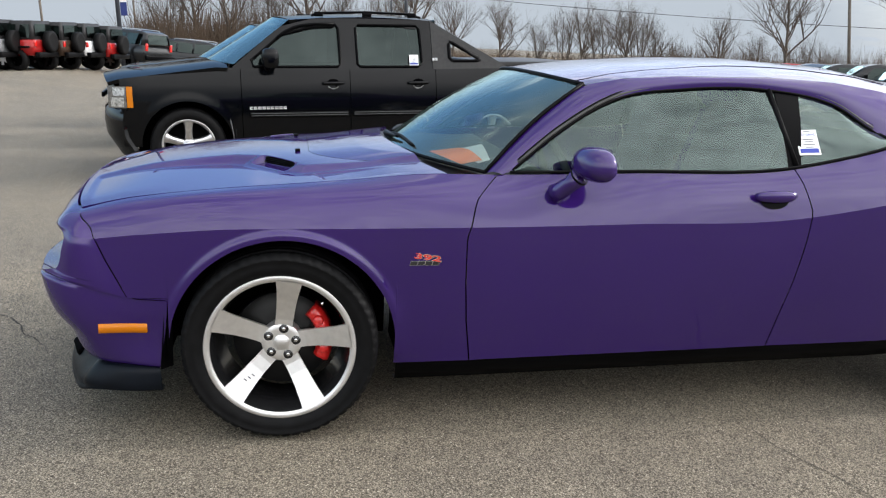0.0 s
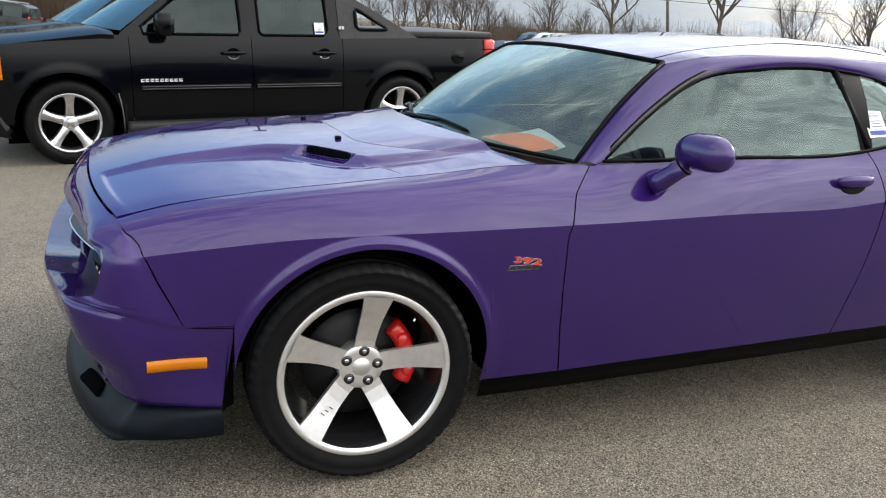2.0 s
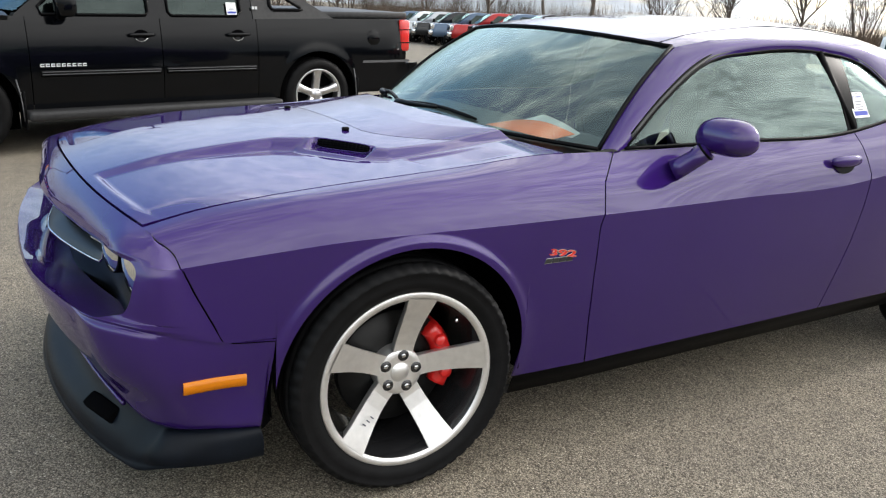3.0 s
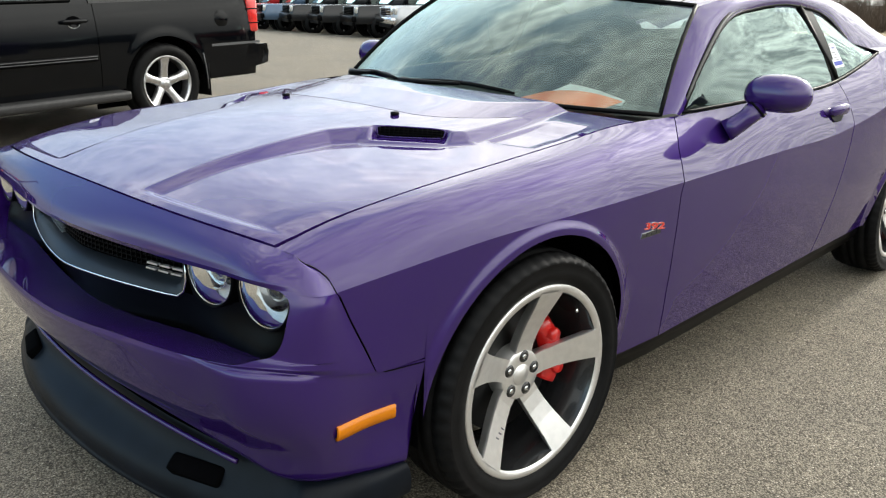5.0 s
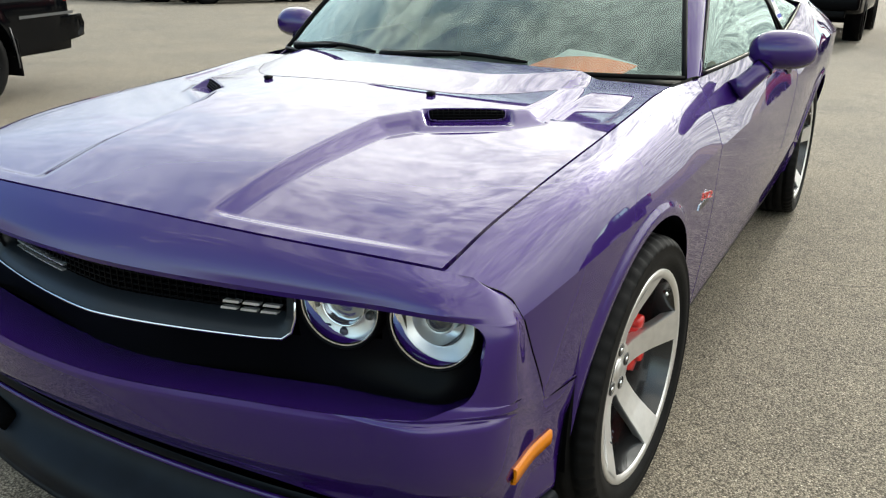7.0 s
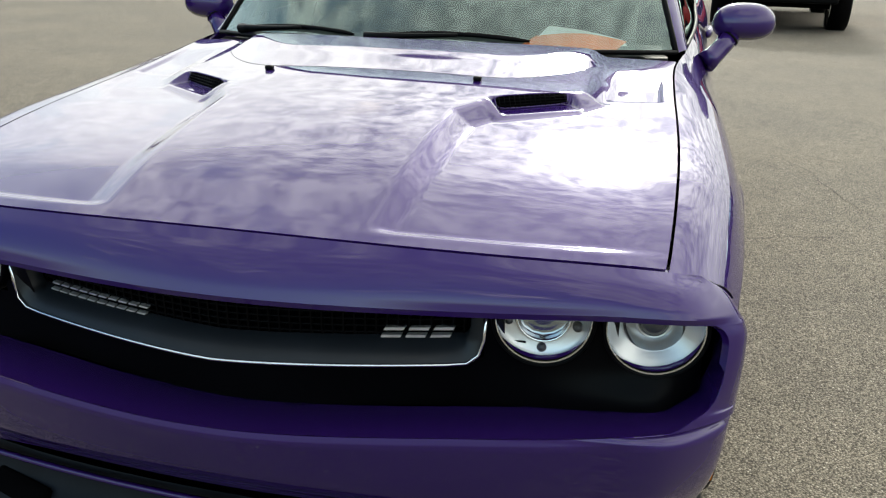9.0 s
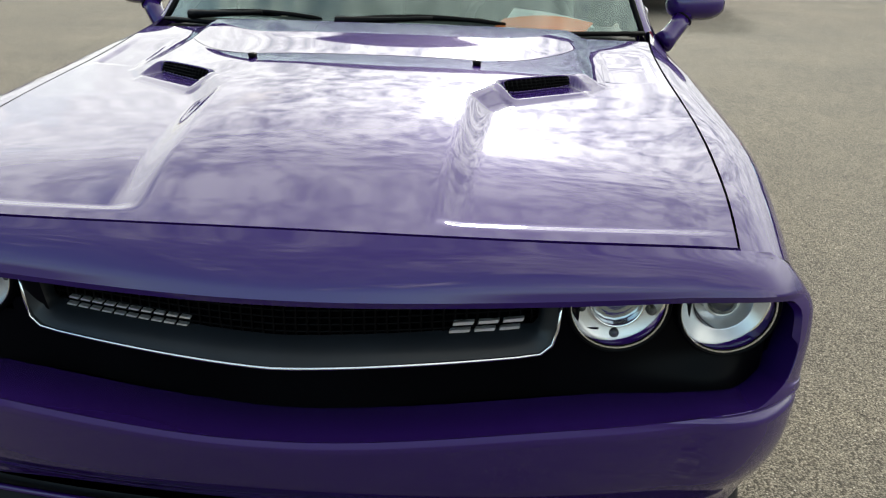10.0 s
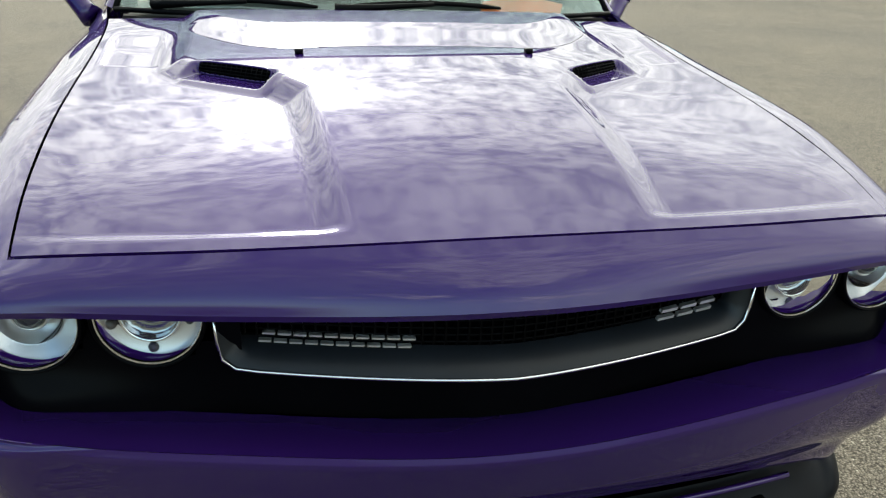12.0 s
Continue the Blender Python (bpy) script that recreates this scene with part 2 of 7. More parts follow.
def glass_material(name, tint, clear=0.55, rough=0.0, dust=0.0, sheen=(0.80, 1.0, 0.96)):
    """Car glass: a thin pane, part clear and tinted, part mirror by Fresnel."""
    m = bpy.data.materials.new(name)
    m.use_nodes = True
    nt = m.node_tree
    nt.nodes.clear()
    out = nt.nodes.new("ShaderNodeOutputMaterial")
    tr = nt.nodes.new("ShaderNodeBsdfTransparent"); tr.inputs[0].default_value = (*tint, 1)
    gl = nt.nodes.new("ShaderNodeBsdfGlossy"); gl.inputs["Roughness"].default_value = rough; gl.inputs[0].default_value = (*sheen, 1)
    fr = nt.nodes.new("ShaderNodeFresnel"); fr.inputs["IOR"].default_value = clear
    mx = nt.nodes.new("ShaderNodeMixShader")
    nt.links.new(fr.outputs[0], mx.inputs[0]); nt.links.new(tr.outputs[0], mx.inputs[1]); nt.links.new(gl.outputs[0], mx.inputs[2])
    nt.links.new(mx.outputs[0], out.inputs[0])
    if dust:
        # a thin film of dust, patchy
        df = nt.nodes.new("ShaderNodeBsdfDiffuse"); df.inputs[0].default_value = (0.62, 0.72, 0.68, 1)
        nz = nt.nodes.new("ShaderNodeTexNoise"); nz.inputs["Scale"].default_value = 5.0
        rp = ramp(nt.nodes, [(0.3, (dust * 0.7,) * 3), (0.7, (dust * 1.2,) * 3)])
        nt.links.new(nz.outputs["Fac"], rp.inputs[0])
        m2 = nt.nodes.new("ShaderNodeMixShader")
        nt.links.new(rp.outputs[0], m2.inputs[0]); nt.links.new(mx.outputs[0], m2.inputs[1]); nt.links.new(df.outputs[0], m2.inputs[2])
        nt.links.new(m2.outputs[0], out.inputs[0])
    return m


ASPHALT = asphalt_material()
WINDSCREEN = glass_material("windscreen_glass", (0.86, 0.97, 0.91), 1.98)
SIDEGLASS = glass_material("side_glass", (0.58, 0.72, 0.67), 1.8)
DARKGLASS = glass_material("privacy_glass", (0.05, 0.055, 0.06), 1.5)
FARGLASS = glass_material("far_glass", (0.10, 0.11, 0.12), 1.32)
LENS = glass_material("lamp_lens", (0.96, 0.97, 0.98), 1.3, sheen=(1, 1, 1))


# ---- building helpers ----
def part(name, bm, mat, parent, label="", smooth=True):
    me = bpy.data.meshes.new(name)
    bm.to_mesh(me)
    bm.free()
    if mat:
        me.materials.append(mat)
    if smooth:
        for p in me.polygons:
            p.use_smooth = True
    ob = new(name, me)
    ob.parent = parent
    if label:
        tagged(ob, label)
    return ob


def spline(u, us, ps):
    """A smooth curve through the points ps at the parameters us."""
    ps = np.asarray(ps, float)
    us = np.asarray(us, float)
    d = np.diff(ps, axis=0) / np.diff(us).reshape(-1, *[1] * (ps.ndim - 1))
    h0, h1 = np.diff(us)[:-1], np.diff(us)[1:]
    wt = (h1 / (h0 + h1)).reshape(-1, *[1] * (ps.ndim - 1))
    m = np.concatenate([d[:1], d[:-1] * wt + d[1:] * (1 - wt), d[-1:]])
    k = int(np.clip(np.searchsorted(us, u) - 1, 0, len(us) - 2))
    h = us[k + 1] - us[k]
    t = float(np.clip((u - us[k]) / h, 0, 1))
    return (2 * t**3 - 3 * t**2 + 1) * ps[k] + (t**3 - 2 * t**2 + t) * h * m[k] + (-2 * t**3 + 3 * t**2) * ps[k + 1] + (t**3 - t**2) * h * m[k + 1]


def lerp(a, b, t):
    return a + (b - a) * t


def sstep(a, b, x):
    t = min(1.0, max(0.0, (x - a) / (b - a)))
    return t * t * (3 - 2 * t)


def sheet(grid, keep=None, thick=0.0, mirror=False, flip=False, centre=None, sharp_rows=(), sharp_levels=()):
    """A sheet of quads from rows of points; keep(i, j) picks cells; thick folds the free edges inwards along the normals."""
    bm = bmesh.new()
    vs = [[None] * len(r) for r in grid]

    def v(i, j):
        if vs[i][j] is None:
            x, y, z = grid[i][j]
            vs[i][j] = bm.verts.new((x, -y if mirror else y, z))
        return vs[i][j]

    for i in range(len(grid) - 1):
        for j in range(len(grid[0]) - 1):
            if keep is None or keep(i, j):
                q = [v(i, j), v(i, j + 1), v(i + 1, j + 1), v(i + 1, j)]
                if mirror != flip:
                    q.reverse()
                try:
                    f = bm.faces.new(q)
                except ValueError:
                    continue
                for e in f.edges:
                    if any(set(e.verts) == {v(i, jj), v(i + 1, jj)} for jj in (j, j + 1) if jj in sharp_rows):
                        e.smooth = False
                    if any(set(e.verts) == {v(ii, j), v(ii, j + 1)} for ii in (i, i + 1) if ii in sharp_levels):
                        e.smooth = False
    bmesh.ops.remove_doubles(bm, verts=bm.verts, dist=1e-5)
    bm.normal_update()
    mid = Vector((1.2, 0, 0.45)) if centre is None else Vector(centre)
    if sum(f.normal.dot(f.calc_center_median() - mid) * f.calc_area() for f in bm.faces) < 0:
        bmesh.ops.reverse_faces(bm, faces=bm.faces)
    if thick:
        fold(bm, thick)
    return bm


def fold(bm, thick, thin=None):
    """Turns the free edges of a sheet inwards, less so where thin() says."""
    bm.normal_update()
    edges = [e for e in bm.edges if e.is_boundary]
    norm = {v: v.normal.copy() for e in edges for v in e.verts}
    ret = bmesh.ops.extrude_edge_only(bm, edges=edges)
    new_v = [g for g in ret["geom"] if isinstance(g, bmesh.types.BMVert)]
    for nv in new_v:
        best = min((e.other_vert(nv) for e in nv.link_edges if e.other_vert(nv) in norm), key=lambda o: (o.co - nv.co).length, default=None)
        if best is not None:
            nv.co -= norm[best] * (thick * 0.1 if thin and thin(best.co) else thick)
    # a hard edge along the fold
    for e in edges:
        e.smooth = False


def box(bm, cx, cy, cz, sx, sy, sz, bevel=0.0, m=None):
    r = bmesh.ops.create_cube(bm, size=1)
    mat = Matrix.Translation((cx, cy, cz)) @ Matrix.Diagonal((sx, sy, sz, 1))
    bmesh.ops.transform(bm, matrix=(m @ mat) if m else mat, verts=r["verts"])
    if bevel:
        es = list({e for v in r["verts"] for e in v.link_edges})
        bmesh.ops.bevel(bm, geom=es, offset=bevel, segments=2, affect="EDGES", profile=0.6)
    return bm


def lathe(profile, steps=48, axis="y", m=None, bm=None):
    """Turns a profile of (radius, along) about the axis y."""
    bm = bm or bmesh.new()
    rings = []
    for r, a in profile:
        ring = []
        for k in range(steps):
            t = 2 * math.pi * k / steps
            p = Vector((r * math.sin(t), a, r * math.cos(t)))
            ring.append(bm.verts.new(m @ p if m else p))
        rings.append(ring)
    for a, b in zip(rings, rings[1:]):
        for k in range(steps):
            bm.faces.new((a[k], a[(k + 1) % steps], b[(k + 1) % steps], b[k]))
    return bm


def tube(bm, pts, radius, sides=8, caps=True):
    """A round bar along points; radius may be a list."""
    pts = [Vector(p) for p in pts]
    rad = radius if isinstance(radius, (list, tuple)) else [radius] * len(pts)
    rings = []
    up = Vector((0.13, 0.21, 0.97))
    for k, p in enumerate(pts):
        d = (pts[min(k + 1, len(pts) - 1)] - pts[max(k - 1, 0)]).normalized()
        a = d.cross(up)
        a = a.normalized() if a.length > 1e-4 else Vector((1, 0, 0))
        b = d.cross(a)
        rings.append([bm.verts.new(p + rad[k] * (a * math.cos(2 * math.pi * s / sides) + b * math.sin(2 * math.pi * s / sides))) for s in range(sides)])
    for a, b in zip(rings, rings[1:]):
        for s in range(sides):
            bm.faces.new((a[s], a[(s + 1) % sides], b[(s + 1) % sides], b[s]))
    if caps:
        bm.faces.new(rings[0][::-1])
        bm.faces.new(rings[-1])
    return bm


def prism(bm, outline, depth, m=None):
    """A flat outline in x and z pushed from y = 0 to y = depth."""
    a = [bm.verts.new((x, 0, z)) for x, z in outline]
    b = [bm.verts.new((x, depth, z)) for x, z in outline]
    bm.faces.new(a)
    bm.faces.new(b[::-1])
    n = len(a)
    for k in range(n):
        bm.faces.new((a[k], b[k], b[(k + 1) % n], a[(k + 1) % n]))
    if m:
        bmesh.ops.transform(bm, matrix=m, verts=a + b)
    return bm


def outward(bm):
    bmesh.ops.recalc_face_normals(bm, faces=bm.faces)
    return bm


def thing(name, label, category, group="", at=(0, 0, 0)):
    ob = new(name)
    ob.empty_display_size = 0.3
    ob.location = at
    return tagged(ob, label, category, group)


# ---- ground ----
def ground_z(x, y):
    """The lot tips a little beyond the coupe."""
    low = 0.012 * min(40.0, max(0.0, x - 6.0)) + 0.016 * min(70.0, max(0.0, y - 6.0))
    hump = 0.5 * sstep(-5.5, -8.5, x) * sstep(16, 29, y) * (1 - sstep(39, 60, y)) if x < -5.5 else 0.0
    return 0.010 + sstep(1.5, 5.0, y) * (0.03 * min(3.5, max(-60.0, x)) - 0.025) * (1 - 0.8 * sstep(3.5, 8.0, x)) - low + hump


def ticks(lo, hi):
    out = [0.0]
    while out[-1] < hi:
        out.append(out[-1] + max(0.5, 0.12 * out[-1]))
    neg = [0.0]
    while neg[-1] < -lo:
        neg.append(neg[-1] + max(0.5, 0.12 * neg[-1]))
    return [-v for v in neg[:0:-1]] + out


rows = [[(x, y, ground_z(x, y)) for x in ticks(-900, 900)] for y in ticks(-900, 900)]
ground = part("ground", sheet(rows, centre=(0, 0, -50)), ASPHALT, None)
tagged(ground, "worn pale asphalt of a sloping car lot", "ground", kind="structure")


# ---- the purple coupe ----
AXLE, REAR, HUBZ = 0.0, 2.935, 0.362
ARCH = 0.400
ARCHES = (0.010, REAR)
XT = (-0.80, -0.68, -0.55, -0.4, -0.2, 0.0, 0.25, 0.5, 0.8, 1.3, 1.93, 2.2, 2.45, 2.8, 3.3, 3.95)
TOPY = (0.722, 0.737, 0.746, 0.753, 0.758, 0.758, 0.755, 0.758, 0.795, 0.845, 0.868, 0.868, 0.862, 0.84, 0.81, 0.76)
TOPZ = (0.798, 0.834, 0.868, 0.892, 0.914, 0.930, 0.950, 0.974, 0.984, 1.004, 1.03, 1.082, 1.14, 1.14, 1.10, 1.05)
CRY = (0.82, 0.846, 0.868, 0.885, 0.9, 0.908, 0.913, 0.913, 0.914, 0.925, 0.938, 0.952, 0.96, 0.962, 0.955, 0.90)
CRZ = (0.728, 0.745, 0.763, 0.779, 0.795, 0.80, 0.803, 0.806, 0.811, 0.827, 0.85, 0.893, 0.94, 0.962, 0.955, 0.92)


def side_frame(x):
    return tuple(float(spline(x, XT, c)) for c in (TOPY, TOPZ, CRY, CRZ))


def sill(x):
    return np.interp(x, (0.4, 0.7, 2.4, 4.0), (0.845, 0.868, 0.88, 0.80)), np.interp(x, (0.4, 0.7, 2.4, 2.7, 3.9), (0.272, 0.285, 0.325, 0.33, 0.36))


def flare(x, z):
    """How far the wheel arch lip stands out."""
    out = 0.0
    for cx in ARCHES:
        d = math.hypot(x - cx, z - HUBZ) - ARCH
        out += 0.012 * (1 - sstep(0.014, 0.040, d)) if z > 0.3 else 0
    return out


def side_y(x, z):
    yt, zt, yc, zc = side_frame(x)
    ys, zs = sill(x)
    if z < zc:
        t = min(1.3, (zc - z) / (zc - zs))
        return yc - (yc - ys) * t * t + flare(x, z)
    t = (z - zc) / max(0.02, zt - zc)
    return lerp(yc, yt, t) + 0.012 * math.sin(math.pi * min(1, t))


def upper_pt(x, t):
    """From the body crease (t = 0) up to the bonnet seam or belt line (t = 1)."""
    yt, zt, yc, zc = side_frame(x)
    b = math.sin(math.pi * t) * (1 + 0.5 * sstep(-0.62, -0.25, x) - 1.1 * sstep(0.3, 0.95, x))
    return lerp(yc, yt, t) + 0.014 * b + flare(x, lerp(zc, zt, t)), lerp(zc, zt, t) + 0.023 * b


def arch_z(x):
    for cx in ARCHES:
        if abs(x - cx) < ARCH:
            return HUBZ + math.sqrt(max(0.0, ARCH**2 - (x - cx) ** 2))
    return None


SEAMS_Z = (0.28, 0.45, 0.6, 0.77, 0.88, 0.98, 1.05)
DOOR_F = (0.037, 0.012, 0.0, -0.004, 0.035, 0.125, 0.19)
DOOR_R = (-0.075, -0.05, -0.02, 0.005, 0.012, -0.02, -0.05)
NOSE_Z = (0.545, 0.60, 0.68, 0.757, 0.777, 0.792, 0.807, 0.857)
NOSE_X = (0.067, 0.04, 0.0, -0.033, -0.042, -0.058, -0.078, -0.100)


def warp(xr, z):
    """Leans the columns of the side so that the panel seams follow their curves."""
    w1 = max(0, 1 - abs(xr - 0.66) / 0.22) if xr > 0.44 else 0
    w2 = max(0, 1 - abs(xr - 1.99) / 0.4)
    w0 = max(0, 1 - (xr + 0.59) / 0.19)
    return xr + w1 * float(np.interp(z, SEAMS_Z, DOOR_F)) + w2 * float(np.interp(z, SEAMS_Z, DOOR_R)) + w0 * float(np.interp(z, NOSE_Z, NOSE_X))


def side_columns(x0, x1, step=0.03):
    xs = list(np.linspace(x0, x1, max(2, int((x1 - x0) / step) + 1)))
    for cx in ARCHES:
        if x0 < cx - ARCH + 0.01 and x1 > cx:
            xs = [x for x in xs if abs(x - cx) > ARCH + 0.004]
            xs += [cx - ARCH - 0.0002, cx + ARCH + 0.0002]
            xs += [cx - ARCH * math.cos(a) for a in np.linspace(0, math.pi, 41)]
    return sorted(xs)


def side_panel(x0, x1, low, mirror=False, thick=0.003):
    """A body panel between two columns; low(x) gives the lower edge away from the arches."""
    cols = side_columns(x0, x1)
    nu, nl = 9, 16
    grid = []
    for xr in cols:
        row = []
        for k in range(nu + 1):
            t = 1 - k / nu
            yt, zt, yc, zc = side_frame(xr)
            x = warp(xr, lerp(zc, zt, t))
            y, z = upper_pt(x, t)
            row.append((x, -y, z))
        zc = row[-1][2]
        za = arch_z(xr)
        zb = za if za else low(xr)
        for k in range(1, nl + 1):
            z = lerp(zc, zb, k / nl)
            x = warp(xr, z)
            row.append((x, -side_y(x, z), z))
        grid.append(row)
    return sheet(grid, mirror=mirror, thick=thick, sharp_rows=(nu,))


car = thing("coupe", "glossy purple two-door muscle coupe parked on the asphalt", "car")
GAP = 0.0025
for mir in (False, True):
    part("fender", side_panel(-0.59, 0.66 - GAP, lambda x: 0.545 if x < 0 else float(sill(x)[1]), mir, 0.0), PAINT, car)
    part("door", side_panel(0.66 + GAP, 1.99 - GAP, lambda x: float(sill(x)[1]), mir), PAINT, car)
    part("quarter_panel", side_panel(1.99 + GAP, 3.95, lambda x: float(sill(x)[1]), mir), PAINT, car)

# front bumper: rows from the bonnet seam over the brow, into the lamp recess, out to the ledge
US = (0.0, 0.4, 0.6, 0.74, 0.82, 1.0)
BROW = [
    [(-0.765, 0, 0.862), (-0.745, 0.45, 0.854), (-0.715, 0.65, 0.845), (-0.692, 0.735, 0.836), (-0.68, 0.775, 0.831), (-0.668, 0.803, 0.826)],
    [(-0.800, 0, 0.836), (-0.772, 0.45, 0.833), (-0.748, 0.65, 0.828), (-0.722, 0.755, 0.822), (-0.70, 0.79, 0.816), (-0.648, 0.824, 0.800)],
    [(-0.828, 0, 0.803), (-0.793, 0.45, 0.803), (-0.768, 0.65, 0.805), (-0.742, 0.77, 0.803), (-0.714, 0.802, 0.797), (-0.636, 0.836, 0.780)],
    [(-0.842, 0, 0.777), (-0.80, 0.45, 0.780), (-0.775, 0.65, 0.787), (-0.748, 0.78, 0.787), (-0.722, 0.811, 0.778), (-0.628, 0.845, 0.765)],
    [(-0.838, 0, 0.766), (-0.796, 0.45, 0.769), (-0.771, 0.65, 0.776), (-0.745, 0.777, 0.776), (-0.727, 0.815, 0.765), (-0.622, 0.848, 0.752)],
]
RECESS = [
    [(-0.805, 0, 0.764), (-0.748, 0.45, 0.766), (-0.715, 0.65, 0.770), (-0.700, 0.755, 0.765), (-0.733, 0.818, 0.750), (-0.612, 0.851, 0.728)],
    [(-0.800, 0, 0.735), (-0.738, 0.45, 0.735), (-0.700, 0.65, 0.735), (-0.69, 0.755, 0.735), (-0.742, 0.819, 0.720), (-0.602, 0.854, 0.705)],
    [(-0.770, 0, 0.65), (-0.722, 0.45, 0.66), (-0.700, 0.65, 0.66), (-0.69, 0.75, 0.665), (-0.750, 0.817, 0.665), (-0.575, 0.855, 0.655)],
    [(-0.765, 0, 0.570), (-0.718, 0.45, 0.599), (-0.72, 0.65, 0.605), (-0.71, 0.74, 0.612), (-0.752, 0.815, 0.625), (-0.553, 0.856, 0.605)],
]
LEDGE = [
    [(-0.838, 0, 0.566), (-0.805, 0.45, 0.5945), (-0.772, 0.65, 0.601), (-0.745, 0.752, 0.607), (-0.758, 0.811, 0.610), (-0.543, 0.857, 0.585)],
    [(-0.870, 0, 0.560), (-0.846, 0.45, 0.589), (-0.813, 0.65, 0.596), (-0.776, 0.760, 0.601), (-0.762, 0.806, 0.598), (-0.535, 0.857, 0.568)],
    [(-0.884, 0, 0.541), (-0.860, 0.45, 0.569), (-0.827, 0.65, 0.576), (-0.787, 0.768, 0.580), (-0.765, 0.807, 0.575), (-0.523, 0.858, 0.547)],
]
# the ledge stands further out in the middle
LIP = ((-0.030, 0.009), (-0.027, 0.012), (-0.022, 0.015), (-0.020, 0.018), (0.0, 0.015))


def pushed(row, share):
    return [(x + dx * share, y, z + dz * share) for (x, y, z), (dx, dz) in zip(row, LIP)] + row[5:]


LEDGE = [pushed(r, 1.0) for r in LEDGE]
LEDGE[1] = [(x - dx, y, z + 0.001) for (x, y, z), dx in zip(LEDGE[1], (0.010, 0.010, 0.010, 0.007, 0.0))] + LEDGE[1][5:]
LEDGE = [r[:4] + [(r[4][0], y, r[4][2])] + r[5:] for r, y in zip(LEDGE, (0.8135, 0.8125, 0.811))]
LEDGE[2] = [(x, y, z + 0.009) for x, y, z in LEDGE[2][:5]] + LEDGE[2][5:]


def squared(row, out):
    """Fills out the bumper's corner, so that the flank runs straight back from it."""
    (x3, y3, z3), (x4, y4, z4) = row[3], row[4]
    return row[:3] + [(x3 - 0.004 * out, y3 + 0.014 * out, z3), (x4 + 0.026 * out, y4 + 0.034 * out, z4)] + row[5:]


BROW = [squared(r, out) for r, out in zip(BROW, (0.0, 0.35, 0.6, 0.8, 0.9))]
RECESS = [squared(r, 1.0) for r in RECESS]
LEDGE = [squared(r, 1.0) for r in LEDGE]
# the rear edge meets the fender
RECESS = [r[:5] + [(r[5][0] + 0.003, r[5][1] + 0.004, r[5][2])] for r in RECESS]
LEDGE = [r[:5] + [(r[5][0] + 0.003, r[5][1] + 0.004, r[5][2])] for r in LEDGE[:2]] + LEDGE[2:]
UCOLS = list(np.linspace(0, 0.6, 19)) + list(np.linspace(0.62, 1.0, 31))


def fascia_row(ctrl, us=US, cols=UCOLS):
    us = (-us[1] * 0.55, *us)
    x, y, z = ctrl[0]
    bx, by, bz = ctrl[1]
    ctrl = [(lerp(x, bx, 0.4), -by * 0.55, lerp(z, bz, 0.4)), *ctrl]
    return [tuple(spline(u, us, ctrl)) for u in cols]


def both_sides(row):
    """A row from one flank over the middle to the other."""
    return [(x, y, z) for x, y, z in row[::-1]] + [(x, -y, z) for x, y, z in row[1:]]


def densify(rows, n, hard=()):
    """Rows added between the given ones."""
    out = []
    cuts = [0, *hard, len(rows) - 1]
    for a, b in zip(cuts, cuts[1:]):
        arr = np.array(rows[a:b + 1])
        ks = list(range(len(arr)))
        got = [[tuple(p) for p in spline(k, ks, arr)] for k in np.linspace(0, b - a, (b - a) * n + 1)]
        out += got if not out else got[1:]
    return out


# the skin runs flush from brow to ledge; the lamp opening is cut out of it with rounded ends
FLANK = [BROW[4], *RECESS, LEDGE[0], LEDGE[1]]


def opening_inset(share):
    low = min(1.0, max(0.0, (share - 0.50) / 0.50))
    high = min(1.0, max(0.0, (0.22 - share) / 0.22))
    return 0.085 * (1 - math.sqrt(1 - low * low)) + 0.035 * (1 - math.sqrt(1 - high * high))


def flush_row(share):
    ctrl = [tuple(lerp(p, q, share) for p, q in zip(BROW[4][k], LEDGE[1][k])) for k in range(4)]
    ctrl += [tuple(spline(share, (0, 0.1, 0.27, 0.6, 0.82, 0.92, 1), [r[k] for r in FLANK])) for k in (4, 5)]
    inset = opening_inset(share)
    return fascia_row(ctrl, cols=[u - inset * sstep(0.30, 0.70, u) * (1 - sstep(0.84, 1.0, u)) for u in UCOLS])


half_rows = densify([fascia_row(r) for r in BROW], 4, (3,))[:-1]
half_rows += [flush_row(t * t * (3 - 2 * t)) for t in np.linspace(0, 1, 25)]
half_rows += [[tuple(lerp(p, q, k / 4) for p, q in zip(v, w)) for v, w in zip(half_rows[-1], fascia_row(LEDGE[2]))] for k in range(1, 5)]
# the bumper's rear edge follows the front edge of the fender
EDGE = []
_, ztop, _, zcrease = side_frame(-0.59)
for t in np.linspace(1, 0, 20):
    x = warp(-0.59, lerp(zcrease, ztop, t))
    EDGE.append((x, *upper_pt(x, t)))
for z in np.linspace(zcrease, 0.545, 20)[1:]:
    EDGE.append((warp(-0.59, z), side_y(warp(-0.59, z), z), z))
EDGE = np.array(EDGE[::-1])


def snug(row):
    x, y, z = row[-1]
    dx, dy = float(np.interp(z, EDGE[:, 2], EDGE[:, 0])) - 0.003 - x, float(np.interp(z, EDGE[:, 2], EDGE[:, 1])) - y
    return [(px + dx * sstep(0.84, 1.0, u), py + dy * sstep(0.84, 1.0, u), pz) for u, (px, py, pz) in zip(UCOLS, row)]


